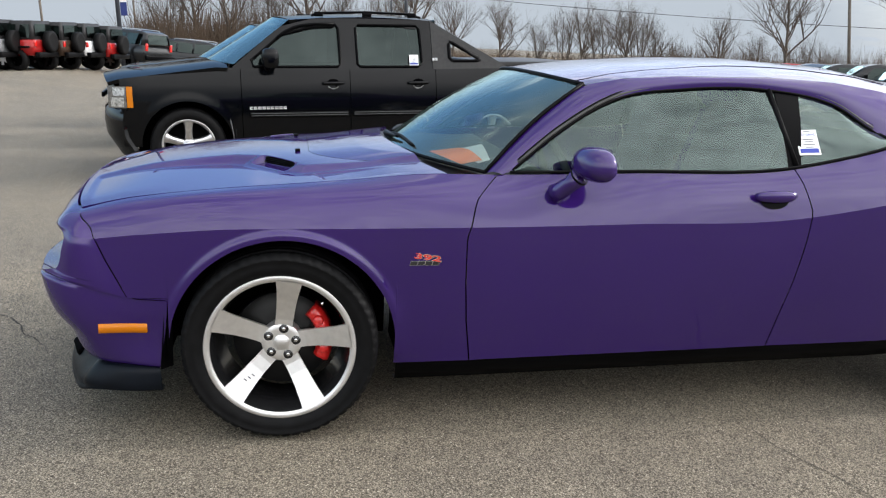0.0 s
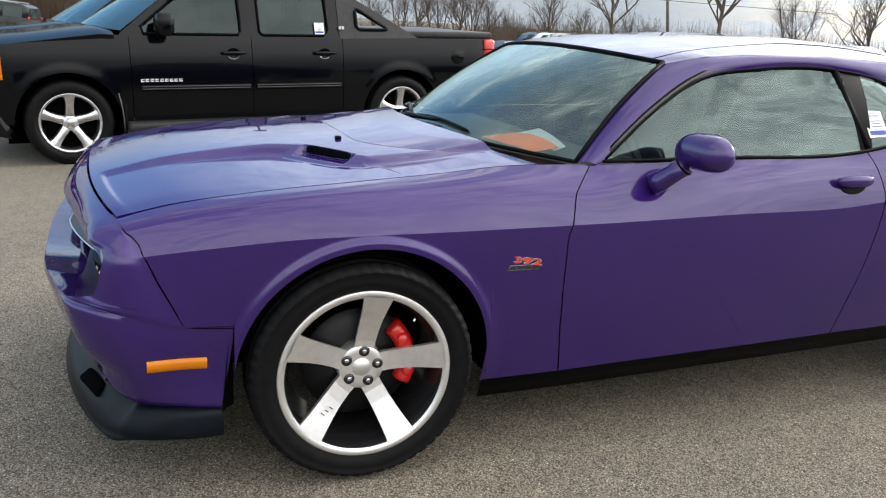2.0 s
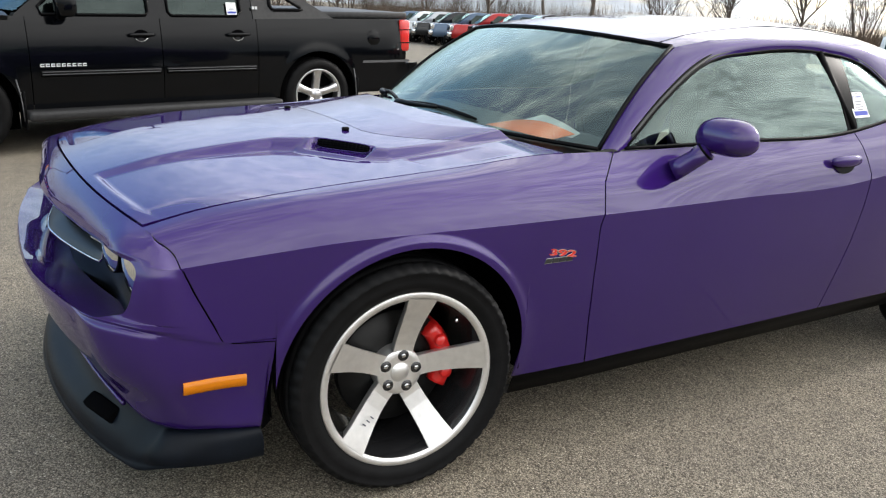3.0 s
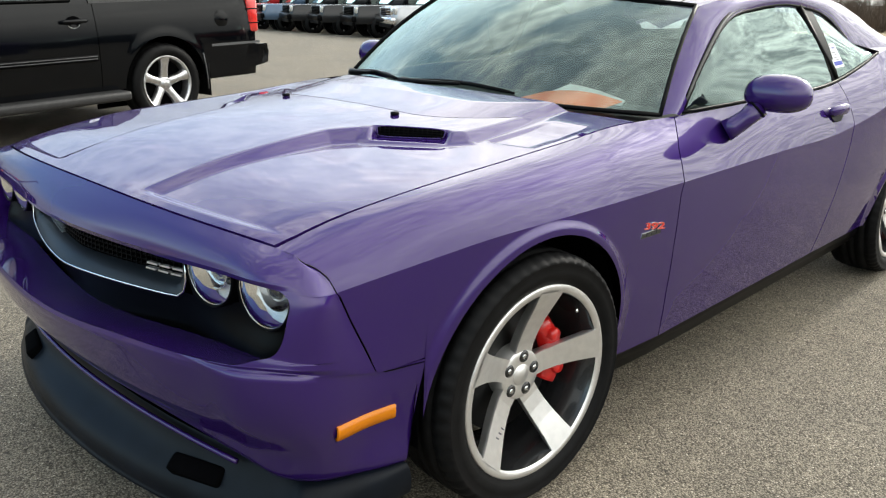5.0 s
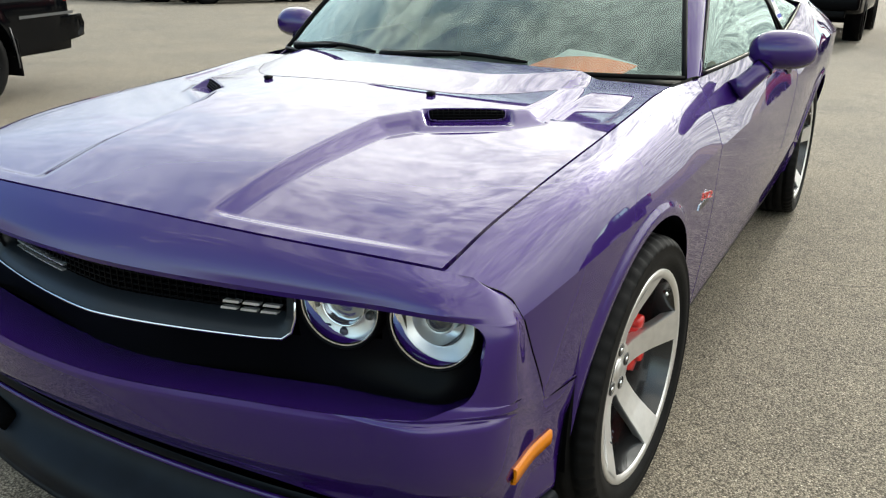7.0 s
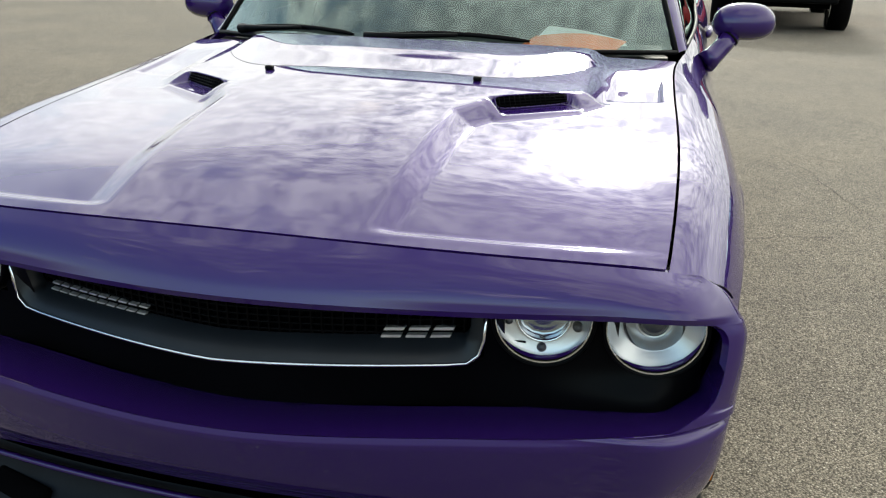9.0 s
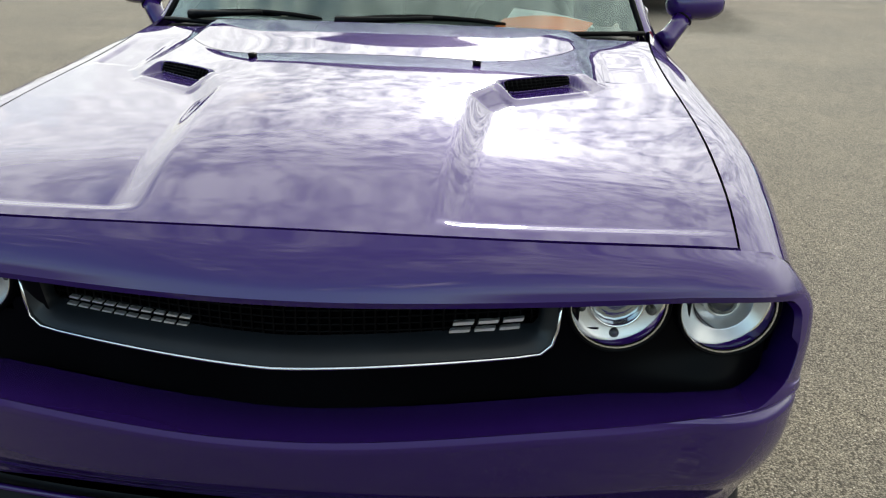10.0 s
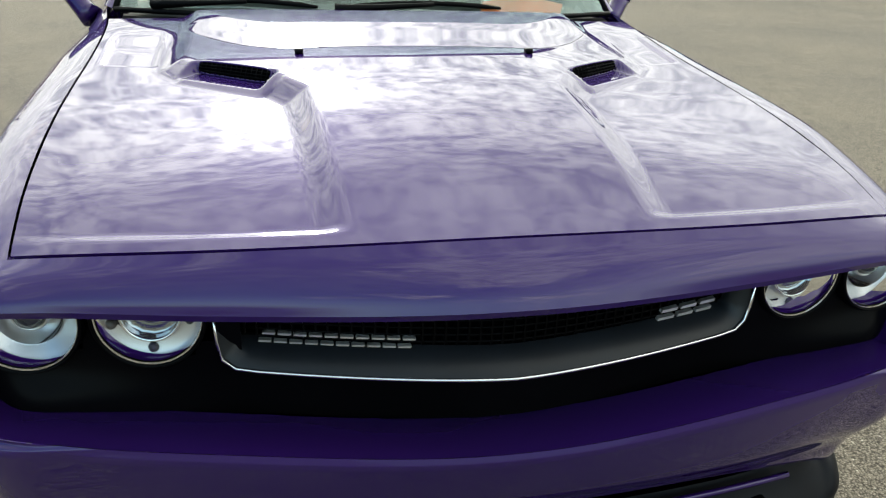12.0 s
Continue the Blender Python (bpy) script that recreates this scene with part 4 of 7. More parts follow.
def coupe_wheel(cx, mir):
    hub = Matrix.Translation((cx, 0.815 if mir else -0.815, HUBZ + 0.004))
    flip = Matrix.Diagonal((1, -1 if mir else 1, 1, 1))
    # the front wheels are steered a touch
    m = hub @ Matrix.Rotation(radians(-3 if cx < 1 else 0), 4, "Z") @ flip @ Matrix.Diagonal((0.967, 1, 0.967, 1))
    well = hub @ flip
    w = new("wheel")
    w.parent = car
    part("tyre", grooved_tyre(TYRE, m, 224, (7, 8, 9)), RUBBER, w, "black low-profile tyre")
    part("rim_lip", outward(lathe([(0.272, -0.088), (0.2785, -0.096), (0.2785, -0.102), (0.275, -0.105), (0.256, -0.102), (0.253, -0.092)], 96, m=m)), SILVER, w)
    part("barrel", outward(lathe([(0.2535, -0.099), (0.247, -0.08), (0.236, -0.04), (0.228, 0.1)], 64, m=m)), RIMBLACK, w, "gloss black wheel barrel")
    prof = [(0.05, -0.036), (0.09, -0.040), (0.13, -0.051), (0.17, -0.066), (0.21, -0.084), (0.257, -0.104)]
    half = (0.033, 0.0325, 0.0335, 0.036, 0.040, 0.047)
    for k in range(5):
        bm = bmesh.new()
        spoke(bm, m @ Matrix.Rotation(radians(72 * k + 7), 4, "Y"), prof, half)
        part("spoke", outward(bm), SILVER, w, smooth=False)
    bm = bmesh.new()
    lathe([(0.0, -0.0375), (0.05, -0.0375), (0.070, -0.0385), (0.0745, -0.034), (0.077, 0.03)], 48, m=m, bm=bm)
    part("hub", outward(bm), SILVER, w)
    part("hub_cap", outward(lathe([(0.0, -0.0425), (0.022, -0.0425), (0.0235, -0.0405), (0.028, -0.0405), (0.031, -0.038), (0.032, -0.03)], 40, m=m)), SILVER, w, "round silver centre cap")
    for k in range(5):
        r = m @ Matrix.Rotation(radians(72 * k + 9), 4, "Y")
        part("lug_nut", outward(lathe([(0.0, -0.0425), (0.006, -0.0425), (0.0078, -0.041), (0.0078, -0.034)], 6, m=r @ Matrix.Translation((0, 0, 0.054)))), CHROME, w)
        part("lug_recess", outward(lathe([(0.005, -0.0397), (0.0172, -0.0400), (0.0185, -0.036)], 18, m=r @ Matrix.Translation((0, 0, 0.054)))), RIMBLACK, w)
    if not mir:
        bm = bmesh.new()
        r = m @ Matrix.Rotation(radians(72 * 3 + 7), 4, "Y")
        for k in range(3):
            box(bm, -0.005 + 0.005 * k, -0.0715 - 0.004 * k, 0.155 + 0.015 * k, 0.013, 0.002, 0.0035, 0, r)
        part("spoke_marking", bm, INK, w, "small dark marking on the spoke", smooth=False)
        part("valve", tube(bmesh.new(), [m @ Vector((0.155, -0.088, 0.178)), m @ Vector((0.148, -0.10, 0.170))], 0.004, 8), CHROME, w)
    part("brake_disc", outward(lathe([(0.06, 0.012), (0.18, 0.012), (0.182, 0.016), (0.182, 0.042), (0.06, 0.042)], 56, m=m)), DISC, w)
    bm = bmesh.new()
    lathe([(0.0, -0.005), (0.055, -0.005), (0.08, 0.02)], 24, m=m, bm=bm)
    part("disc_hat", bm, RIMBLACK, w)
    # red caliper wrapped round the disc's rear edge
    bm = bmesh.new()
    prev = None
    for a in np.linspace(42, 116, 15):
        rise = 0.014 * math.sin(math.pi * (a - 42) / 74)
        ring = []
        for rad, yy in ((0.130, -0.002), (0.143, -0.022 - rise), (0.175, -0.026 - rise), (0.190, -0.012), (0.192, 0.05), (0.135, 0.05)):
            t = radians(a)
            ring.append(bm.verts.new(m @ Vector((rad * math.sin(t), yy, rad * math.cos(t)))))
        if prev:
            for q in range(6):
                bm.faces.new((prev[q], prev[(q + 1) % 6], ring[(q + 1) % 6], ring[q]))
        else:
            bm.faces.new(ring)
        prev = ring
    bm.faces.new(prev)
    cal = part("brake_caliper", outward(bm), RED, w, "bright red brake caliper")
    for a in (58, 98):
        t = radians(a)
        part("piston_boss", outward(lathe([(0.0, -0.048), (0.016, -0.047), (0.02, -0.04), (0.021, -0.02)], 20, m=m @ Matrix.Translation((0.160 * math.sin(t), 0, 0.160 * math.cos(t))))), RED, cal)
    # upper half of the wheel housing
    rows = []
    for a in np.linspace(-98, 98, 33):
        t = radians(a)
        rows.append([well @ Vector((0.010 + 0.412 * math.sin(t), yy, 0.412 * math.cos(t))) for yy in (-0.055, 0.06, 0.22)])
    # housing and wall are coloured near-black to hold the shade of the wheel well
    part("wheel_housing", sheet(rows), DARK, w, "black plastic wheel housing with its shade in the colour")
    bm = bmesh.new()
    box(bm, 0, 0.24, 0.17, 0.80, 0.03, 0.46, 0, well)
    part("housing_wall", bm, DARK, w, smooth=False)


for cx in (AXLE, REAR):
    for mir in (False, True):
        coupe_wheel(cx, mir)

# a near-black sheet stands in for the shade inside the lower intake
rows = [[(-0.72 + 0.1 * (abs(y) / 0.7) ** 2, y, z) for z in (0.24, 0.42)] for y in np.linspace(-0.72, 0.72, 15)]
part("lower_intake", sheet(rows), DARK, car, "lower air intake closed by a shade-dark sheet")
part("intake_trim", tube(bmesh.new(), [(-0.792 + 0.06 * (abs(y) / 0.62) ** 2, y, 0.315 - 0.01 * (abs(y) / 0.62) ** 2) for y in np.linspace(-0.62, 0.62, 21)], 0.007, 6), PAINT, car)
for s in (-1, 1):
    # no hole: a solid near-black block stands for the duct's deep shade
    bm = bmesh.new()
    box(bm, 0, 0, 0, 0.05, 0.16, 0.045, 0.012, Matrix.Translation((-0.764, s * 0.50, 0.238)) @ Matrix.Rotation(radians(s * -18), 4, "Z") @ Matrix.Rotation(radians(-35), 4, "Y"))
    part("brake_duct", bm, DARK, car, "solid shade-black block for the duct in the chin spoiler")

# black splash edge ahead of the front wheel, and the rockers
for mir in (False, True):
    s = -1 if mir else 1
    rows = [[(lerp(-0.402, -0.43, (0.54 - z) / 0.3) + 0.002, s * -(0.872 - 0.012 * (0.54 - z) / 0.3) * 1.0, z), (-0.385, s * -0.82, z)] for z in np.linspace(0.54, 0.275, 12)]
    part("splash_guard", sheet(rows), BLACK, car)
    rows = []
    for x in np.linspace(0.42, 2.56, 40):
        ys, zs = (float(v) for v in sill(x))
        rows.append([(x, s * -(ys - 0.004), zs + 0.002), (x, s * -(ys - 0.012), zs - 0.02), (x, s * -(ys - 0.03), zs - 0.075), (x, s * -(ys - 0.12), zs - 0.095)])
    part("rocker_panel", sheet(rows), SATIN, car, "black rocker below the door")

# door mirrors
for mir in (False, True):
    s = -1 if mir else 1
    rows = []
    for i in np.linspace(0, 1, 25):
        # sections from the inner end to the rounded outer end, creased along the middle
        r = max(0.0, 1 - abs(2 * i - 1) ** 2.7) ** 0.5
        yy = lerp(-0.882, -1.092, i)
        row = []
        for k in range(33):
            t = 2 * math.pi * k / 32
            c, q = math.cos(t), math.sin(t)
            up = q > 0
            deep = 0.074 * r * math.copysign(abs(c) ** 0.8, c) * (1.0 if c < 0 else 0.66) * (1.0 if up else 1 - 0.35 * q * q)
            row.append((1.078 + 0.028 * i + deep, s * yy, 1.046 + (0.070 * abs(q) ** 0.9 if up else -0.053 * abs(q) ** 0.75) * r))
        rows.append(row)
    mb = part("mirror", sheet(rows, centre=(1.09, s * -0.985, 1.046)), PAINT, car, "purple door mirror")
    part("mirror_glass", sheet([[(1.118 + 0.016 * i, s * lerp(-0.90, -1.03, i), 1.058 + h * 0.036) for h in (-1, 0, 1)] for i in np.linspace(0, 1, 5)]), CHROME, mb)
    part("mirror_base", tube(bmesh.new(), [(0.985, s * -0.872, 0.928), (1.0, s * -0.890, 0.943), (1.025, s * -0.918, 0.972), (1.052, s * -0.945, 1.010)], [0.038, 0.034, 0.031, 0.036], 14), PAINT, mb)
    part("mirror_seam", tube(bmesh.new(), [(1.046, s * -0.938, 1.000), (1.049, s * -0.942, 1.005)], 0.0365, 14), BLACK, mb)

# door handles
for mir in (False, True):
    s = -1 if mir else 1
    bm = bmesh.new()
    pts = []
    for k in range(9):
        t = k / 8
        x = lerp(1.765, 1.925, t)
        pts.append((x, s * -(side_y(x, 0.93) + 0.004 + 0.026 * math.sin(math.pi * t) ** 0.5), 0.935 + 0.004 * t))
    tube(bm, pts, [0.012, 0.019, 0.022, 0.023, 0.023, 0.023, 0.022, 0.019, 0.012], 10)
    for v in bm.verts:
        v.co.y = lerp(s * -(side_y(v.co.x, 0.93) + 0.016), v.co.y, 0.55)
    h = part("door_handle", bm, PAINT, car)
    bm = bmesh.new()
    # flat black patch on the door paints in the shade of the hollow purple recess
    rows = [[(x, s * -(side_y(x, z) + 0.0025), z) for z in np.linspace(0.922 - 0.034 * math.sin(math.pi * t) ** 0.5, 0.93 + 0.012 * math.sin(math.pi * t), 5)] for t in np.linspace(0.02, 0.98, 15) for x in (lerp(1.785, 1.905, t),)]
    part("recess_shade", sheet(rows), SATIN, h)
    part("lock", outward(lathe([(0, -0.004), (0.008, -0.004), (0.009, 0.004)], 14, m=Matrix.Translation((1.915, s * -(side_y(1.915, 0.945) + 0.02), 0.945)) @ Matrix.Diagonal((1, s, 1, 1)))), CHROME, h)


# headlamps: black bezel, chrome bowl, bulb or projector, clear lens
def bowl(profile, eye, aim, name, mat, parent, steps=40, label=""):
    turn = Vector((0, -1, 0)).rotation_difference(Vector(aim).normalized()).to_matrix().to_4x4()
    return part(name, lathe(profile, steps, m=Matrix.Translation(eye) @ turn), mat, parent, label)


LAMPGREY = material("lamp_reflector", (0.72, 0.73, 0.72), 0.33, 0.9, noise_scale=18, vary=0.05)
GREYBOSS = material("grey_boss", (0.05, 0.052, 0.055), 0.4, 0.4, noise_scale=60, vary=0.2)
BULBGLASS = material("bulb_glass", (0.42, 0.46, 0.50), 0.06, 0.9, 0.6)
PROJECTOR = material("projector_glass", (0.05, 0.055, 0.06), 0.05, 0.3, 1.0)
for s in (-1, 1):
    for yy, x, zl, outer in LAMPS:
        lamp = new("headlight")
        lamp.parent = car
        tagged(lamp, "round clear headlight in a black bezel")
        at, aim = (x, s * yy, zl), (-1, s * 0.10, 0.02)
        bowl([(0.080, -0.010), (0.0825, -0.020), (0.086, -0.014), (0.088, 0.05)], at, aim, "bezel", SATIN, lamp)
        bowl([(0.080, -0.012), (0.0785, -0.016), (0.0765, -0.008)], at, aim, "ring", CHROME, lamp)
        if outer:
            # ribbed annulus, deep bright bowl and a hooded projector
            ribs = [(lerp(0.077, 0.050, k / 8), lerp(-0.008, 0.016, k / 8) + (0.0014 if k % 2 else 0.0)) for k in range(9)]
            bowl(ribs, at, aim, "reflector", LAMPGREY, lamp)
            bowl([(0.050, 0.014), (0.049, 0.024), (0.044, 0.042), (0.034, 0.056), (0.020, 0.062), (0.0, 0.064)], at, aim, "inner_bowl", CHROME, lamp)
            bowl([(0.030, 0.055), (0.030, 0.020), (0.027, 0.016), (0.025, 0.022)], at, aim, "projector_ring", LAMPGREY, lamp)
            bowl([(0.026, 0.020), (0.021, 0.009), (0.012, 0.004), (0.0, 0.002)], at, aim, "projector", PROJECTOR, lamp)
        else:
            # flat silver annulus with dark bosses round a clear bulb lens
            bowl([(0.078, -0.010), (0.072, -0.002), (0.066, 0.002), (0.046, 0.006)], at, aim, "reflector", LAMPGREY, lamp)
            bowl([(0.047, 0.010), (0.0475, -0.002), (0.045, -0.005), (0.0425, 0.002), (0.041, 0.012)], at, aim, "inner_ring", CHROME, lamp)
            bowl([(0.042, 0.010), (0.036, 0.016), (0.030, 0.008), (0.024, 0.013), (0.017, 0.004), (0.009, 0.006), (0.0, 0.0)], at, aim, "bulb_lens", BULBGLASS, lamp, 14)
            for a in (105, 180, 255, 0):
                t = radians(a)
                bowl([(0.0, -0.003), (0.006, -0.002), (0.0085, 0.003), (0.009, 0.02)], (x - 0.002, s * yy + 0.059 * math.sin(t), zl + 0.059 * math.cos(t)), aim, "boss", GREYBOSS, lamp, 12)
        ln = bowl([(0.0785, -0.014), (0.06, -0.026), (0.03, -0.033), (0.0, -0.035)], at, aim, "lens", LENS, lamp)
        ln.visible_shadow = False


# grille: bright outline, grey bevel, dark mesh and plain badge bars
def grille_x(y):
    return -0.826 + 0.092 * (abs(y) / 0.45) ** 1.5


GREY = material("grey_bevel", (0.008, 0.0105, 0.014), 0.40, 0.0, 0.06, spec=0.3, noise_scale=10, vary=0.2)
PLATE = material("bright_badge", (0.72, 0.73, 0.75), 0.28, 0.75, noise_scale=40, vary=0.08)
outline = [(-0.455, 0.752), (-0.452, 0.70), (-0.444, 0.672), (-0.425, 0.657)] + [(y, 0.655 - 0.004 * (1 - abs(y) / 0.4)) for y in np.linspace(-0.39, 0.39, 25)] + [(0.425, 0.657), (0.444, 0.672), (0.452, 0.70), (0.455, 0.752)]
grille = new("grille")
grille.parent = car
tagged(grille, "wide dark mesh grille with a thin bright outline")
part("outline", tube(bmesh.new(), [(grille_x(y) - 0.004, y, z) for y, z in outline], 0.0031, 8), CHROME, grille)
rows = []
for y, z in outline:
    iy = y * 0.93
    iz = min(0.752, z + 0.033) if abs(y) < 0.42 else max(z, 0.69)
    rows.append([(grille_x(y) - 0.002, y, z), (grille_x(iy) + 0.012, lerp(y, iy, 0.8), lerp(z, iz, 0.55)), (grille_x(iy) + 0.048, iy, iz)])
part("bevel", sheet(rows, centre=(-0.5, 0, 0.9)), GREY, grille)
bm = bmesh.new()
for k in range(6):
    z = 0.690 + 0.0125 * k
    tube(bm, [(grille_x(y) + 0.050, y, z) for y in np.linspace(-0.415, 0.415, 29)], 0.0022, 5)
part("horizontal_bar", bm, SATIN, grille)
for k in range(46):
    y = lerp(-0.41, 0.41, k / 45)
    bm = bmesh.new()
    box(bm, grille_x(y) + 0.052, y, 0.722, 0.010, 0.003, 0.075)
    part("vertical_bar", bm, SATIN, grille, smooth=False)
# near-black sheet behind the mesh, coloured as the shade of the depth there
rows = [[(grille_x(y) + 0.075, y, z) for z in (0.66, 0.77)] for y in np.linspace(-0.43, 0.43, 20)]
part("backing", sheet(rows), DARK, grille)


def badge_bars(name, n, y0, y1, z, h, parent, mat, label, solid):
    """A nameplate as a row of plain slanted bars along the grille."""
    made = new(name)
    made.parent = parent
    tagged(made, label)
    for k in range(n):
        bm = bmesh.new()
        ya = lerp(y0, y1, (k + 0.08) / n)
        yb = lerp(y0, y1, (k + 0.88) / n)
        sl = -0.008 * math.copysign(1, y0 - y1)
        bands = ((z - h / 2, z - h / 2 + h * 0.26), (z + h / 2 - h * 0.28, z + h / 2)) if solid else ((z - h / 2, z - h / 2 + h * 0.18), (z + h / 2 - h * 0.18, z + h / 2))
        for z0, z1 in bands:
            pts = [(ya + sl * (z0 - z) / h, z0), (yb + sl * (z0 - z) / h, z0), (yb + sl * (z1 - z) / h, z1), (ya + sl * (z1 - z) / h, z1)]
            f = [bm.verts.new((grille_x(yy) + 0.036, yy, zz)) for yy, zz in pts]
            g = [bm.verts.new((grille_x(yy) + 0.046, yy, zz)) for yy, zz in pts]
            bm.faces.new(f), bm.faces.new(g[::-1])
            for q in range(4):
                bm.faces.new((f[q], g[q], g[(q + 1) % 4], f[(q + 1) % 4]))
        part("bar", outward(bm), mat, made, smooth=False)


badge_bars("nameplate", 10, 0.388, 0.150, 0.694, 0.017, grille, PLATE, "row of slanted chrome badge bars", False)
badge_bars("emblem", 3, -0.275, -0.398, 0.696, 0.019, grille, PLATE, "chrome emblem of three slanted bars", True)

# fender badges: a red number over a plain dark bar
CHROMEDARK = material("badge_dark", (0.05, 0.05, 0.055), 0.25, 0.6)


def text_mesh(body, size, name, mat, parent, m, depth=0.0002, grow=0.0):
    cu = bpy.data.curves.new(name, "FONT")
    cu.body, cu.size, cu.align_x, cu.align_y, cu.extrude = body, size, "CENTER", "CENTER", depth
    cu.offset = grow
    tmp = bpy.data.objects.new("tmp", cu)
    me = bpy.data.meshes.new_from_object(tmp)
    bpy.data.objects.remove(tmp)
    ob = new(name, me)
    me.materials.clear()
    me.materials.append(mat)
    ob.parent = parent
    ob.matrix_local = m
    return ob


for mir in (False, True):
    s = -1 if mir else 1
    bdg = new("fender_badge")
    bdg.parent = car
    tagged(bdg, "red number badge with chrome edges over a dark bar")
    yb = side_y(0.51, 0.70)
    face = Matrix(((s, 0, 0, 0.513), (0, 0, -s, -s * (yb + 0.003)), (0, 1, 0, 0.6985), (0, 0, 0, 1)))
    slant = Matrix(((2.5, 0.24, 0, 0), (0, 1, 0, 0), (0, 0, 1, 0), (0, 0, 0, 1)))
    text_mesh("392", 0.027, "chrome_edge", CHROME, bdg, face @ slant, 0.0015, 0.0016)
    text_mesh("392", 0.027, "number", RED, bdg, face @ Matrix.Translation((0, 0, 0.0012)) @ slant, 0.0015, 0.0005)
    for k in range(4):
        xa, xb = lerp(0.452, 0.560, (k + 0.04) / 4), lerp(0.452, 0.560, (k + 0.92) / 4)
        for nm, mat, g, d in (("chrome_bar", CHROME, 0.0012, 0.002), ("dark_bar", CHROMEDARK, 0.0, 0.0035)):
            bm = bmesh.new()
            prism(bm, [(xa - 0.003 - g, 0.670 - g), (xb - 0.003 + g, 0.670 - g), (xb + 0.002 + g, 0.684 + g), (xa + 0.002 - g, 0.684 + g)], s * -d, Matrix.Translation((0, s * -side_y((xa + xb) / 2, 0.677), 0)))
            part(nm, outward(bm), mat, bdg, smooth=False)

# dark shut line between the front bumper and the fender
for mir in (False, True):
    s = -1 if mir else 1
    upper = [(x - 0.002, s * -(y + 0.0004), z + 0.0006) for x, y, z in EDGE if z > 0.772]
    part("shut_line", tube(bmesh.new(), upper, 0.0016, 6), BLACK, car)
    line = [(-0.59 + float(np.interp(z, NOSE_Z, NOSE_X)) + 0.001, z) for z in np.linspace(0.775, 0.585, 14)]
    line += [(-0.538, 0.570), (-0.529, 0.556), (-0.516, 0.546), (-0.497, 0.5405), (-0.47, 0.539), (-0.43, 0.538), (-0.393, 0.537)]
    part("shut_line", tube(bmesh.new(), [(x, s * -(side_y(x, z) if z > 0.56 else float(np.interp(x, (-0.53, -0.39), (0.8600, 0.8808)))) + s * 0.0006, z) for x, z in line], 0.0013, 6), DARK, car)

# amber side markers
for mir in (False, True):
    s = -1 if mir else 1
    rows = []
    flank = sorted((p for p in lo_rows[8] if p[1] > 0.7 and p[0] > -0.72), key=lambda p: p[0])
    for x in np.linspace(-0.626, -0.464, 12):
        yb = float(np.interp(x, [p[0] for p in flank], [p[1] for p in flank]))
        rows.append([(x, s * -(yb - 0.004), 0.412), (x, s * -(yb + 0.005), 0.415), (x, s * -(yb + 0.007), 0.431), (x, s * -(yb + 0.006), 0.446), (x, s * -(yb - 0.004), 0.449)])
    part("side_marker", sheet(rows, thick=0.006), AMBER, car, "amber side marker lamp")

# bonnet scoops, nozzles
for s in (-1, 1):
    sc = new("hood_scoop")
    sc.parent = car
    d = MOUTH_B - MOUTH_A
    back = Vector((d.y, -d.x)).normalized()

    def mouth(t, h, out=0.0):
        """t along the mouth, h up its slanted face."""
        p = MOUTH_A + d * t + back * (lerp(-0.004, 0.009, h) - out)
        foot = MOUTH_A + d * t - back * 0.012
        crest = MOUTH_A + d * t + back * 0.016
        return (p.x, p.y * s, lerp(hood_z(foot.x, foot.y * s), hood_z(crest.x, crest.y * s), h) + 0.0015)

    ring = []
    for k in range(32):
        a = 2 * math.pi * k / 32
        c, q = math.cos(a), math.sin(a)
        h = 0.5 + 0.46 * math.copysign(abs(q) ** 0.4, q)
        ring.append((0.5 + (0.475 + 0.02 * h) * math.copysign(abs(c) ** 0.3, c), h))
    part("lip", tube(bmesh.new(), [mouth(t, h, 0.003) for t, h in ring + ring[:1]], 0.0022, 6, False), PAINT, sc)
    # the mouth is a flat near-black face; its inner shade is only colour
    bm = bmesh.new()
    bm.faces.new([bm.verts.new(mouth(t, h, 0.003)) for t, h in ring])
    part("mouth", bm, DARK, sc, "scoop mouth, a flat face coloured as its shade", smooth=False)
    for k in range(14):
        t = lerp(0.06, 0.94, k / 13)
        part("mesh_bar", tube(bmesh.new(), [mouth(t, 0.08, 0.0055), mouth(t, 0.92, 0.0055)], 0.0014, 5), SATIN, sc)
    for h in (0.28, 0.5, 0.72):
        part("mesh_bar", tube(bmesh.new(), [mouth(t, h, 0.0055) for t in (0.03, 0.35, 0.65, 0.97)], 0.0014, 5), SATIN, sc)
    bm = bmesh.new()
    zz = hood_z(0.062, 0.275 * s)
    box(bm, 0.062, 0.275 * s, zz + 0.005, 0.022, 0.02, 0.012, 0.005)
    part("washer_nozzle", bm, BLACK, car)

# cowl, wipers
rows = []
for y in np.linspace(-0.74, 0.74, 31):
    hx = hood_rear(y) - 0.015
    w = WB(y)
    rows.append([(hx, y, hood_z(hx, y) - 0.012), (hx + 0.03, y, hood_z(hx, y) - 0.02), (w[0] + 0.004, y, w[2] - 0.010), (w[0] + 0.02, y, w[2] - 0.014)])
part("cowl", sheet(rows), BLACK, car, "black plastic cowl below the windshield")


def on_screen(y, t, lift):
    a, b = Vector(WB(y)), Vector(WT(y * 0.83))
    p = a.lerp(b, t)
    return (p.x - lift * 0.5 - 0.02 * math.sin(math.pi * t) * 0.5, p.y, p.z + lift + 0.02 * math.sin(math.pi * t))


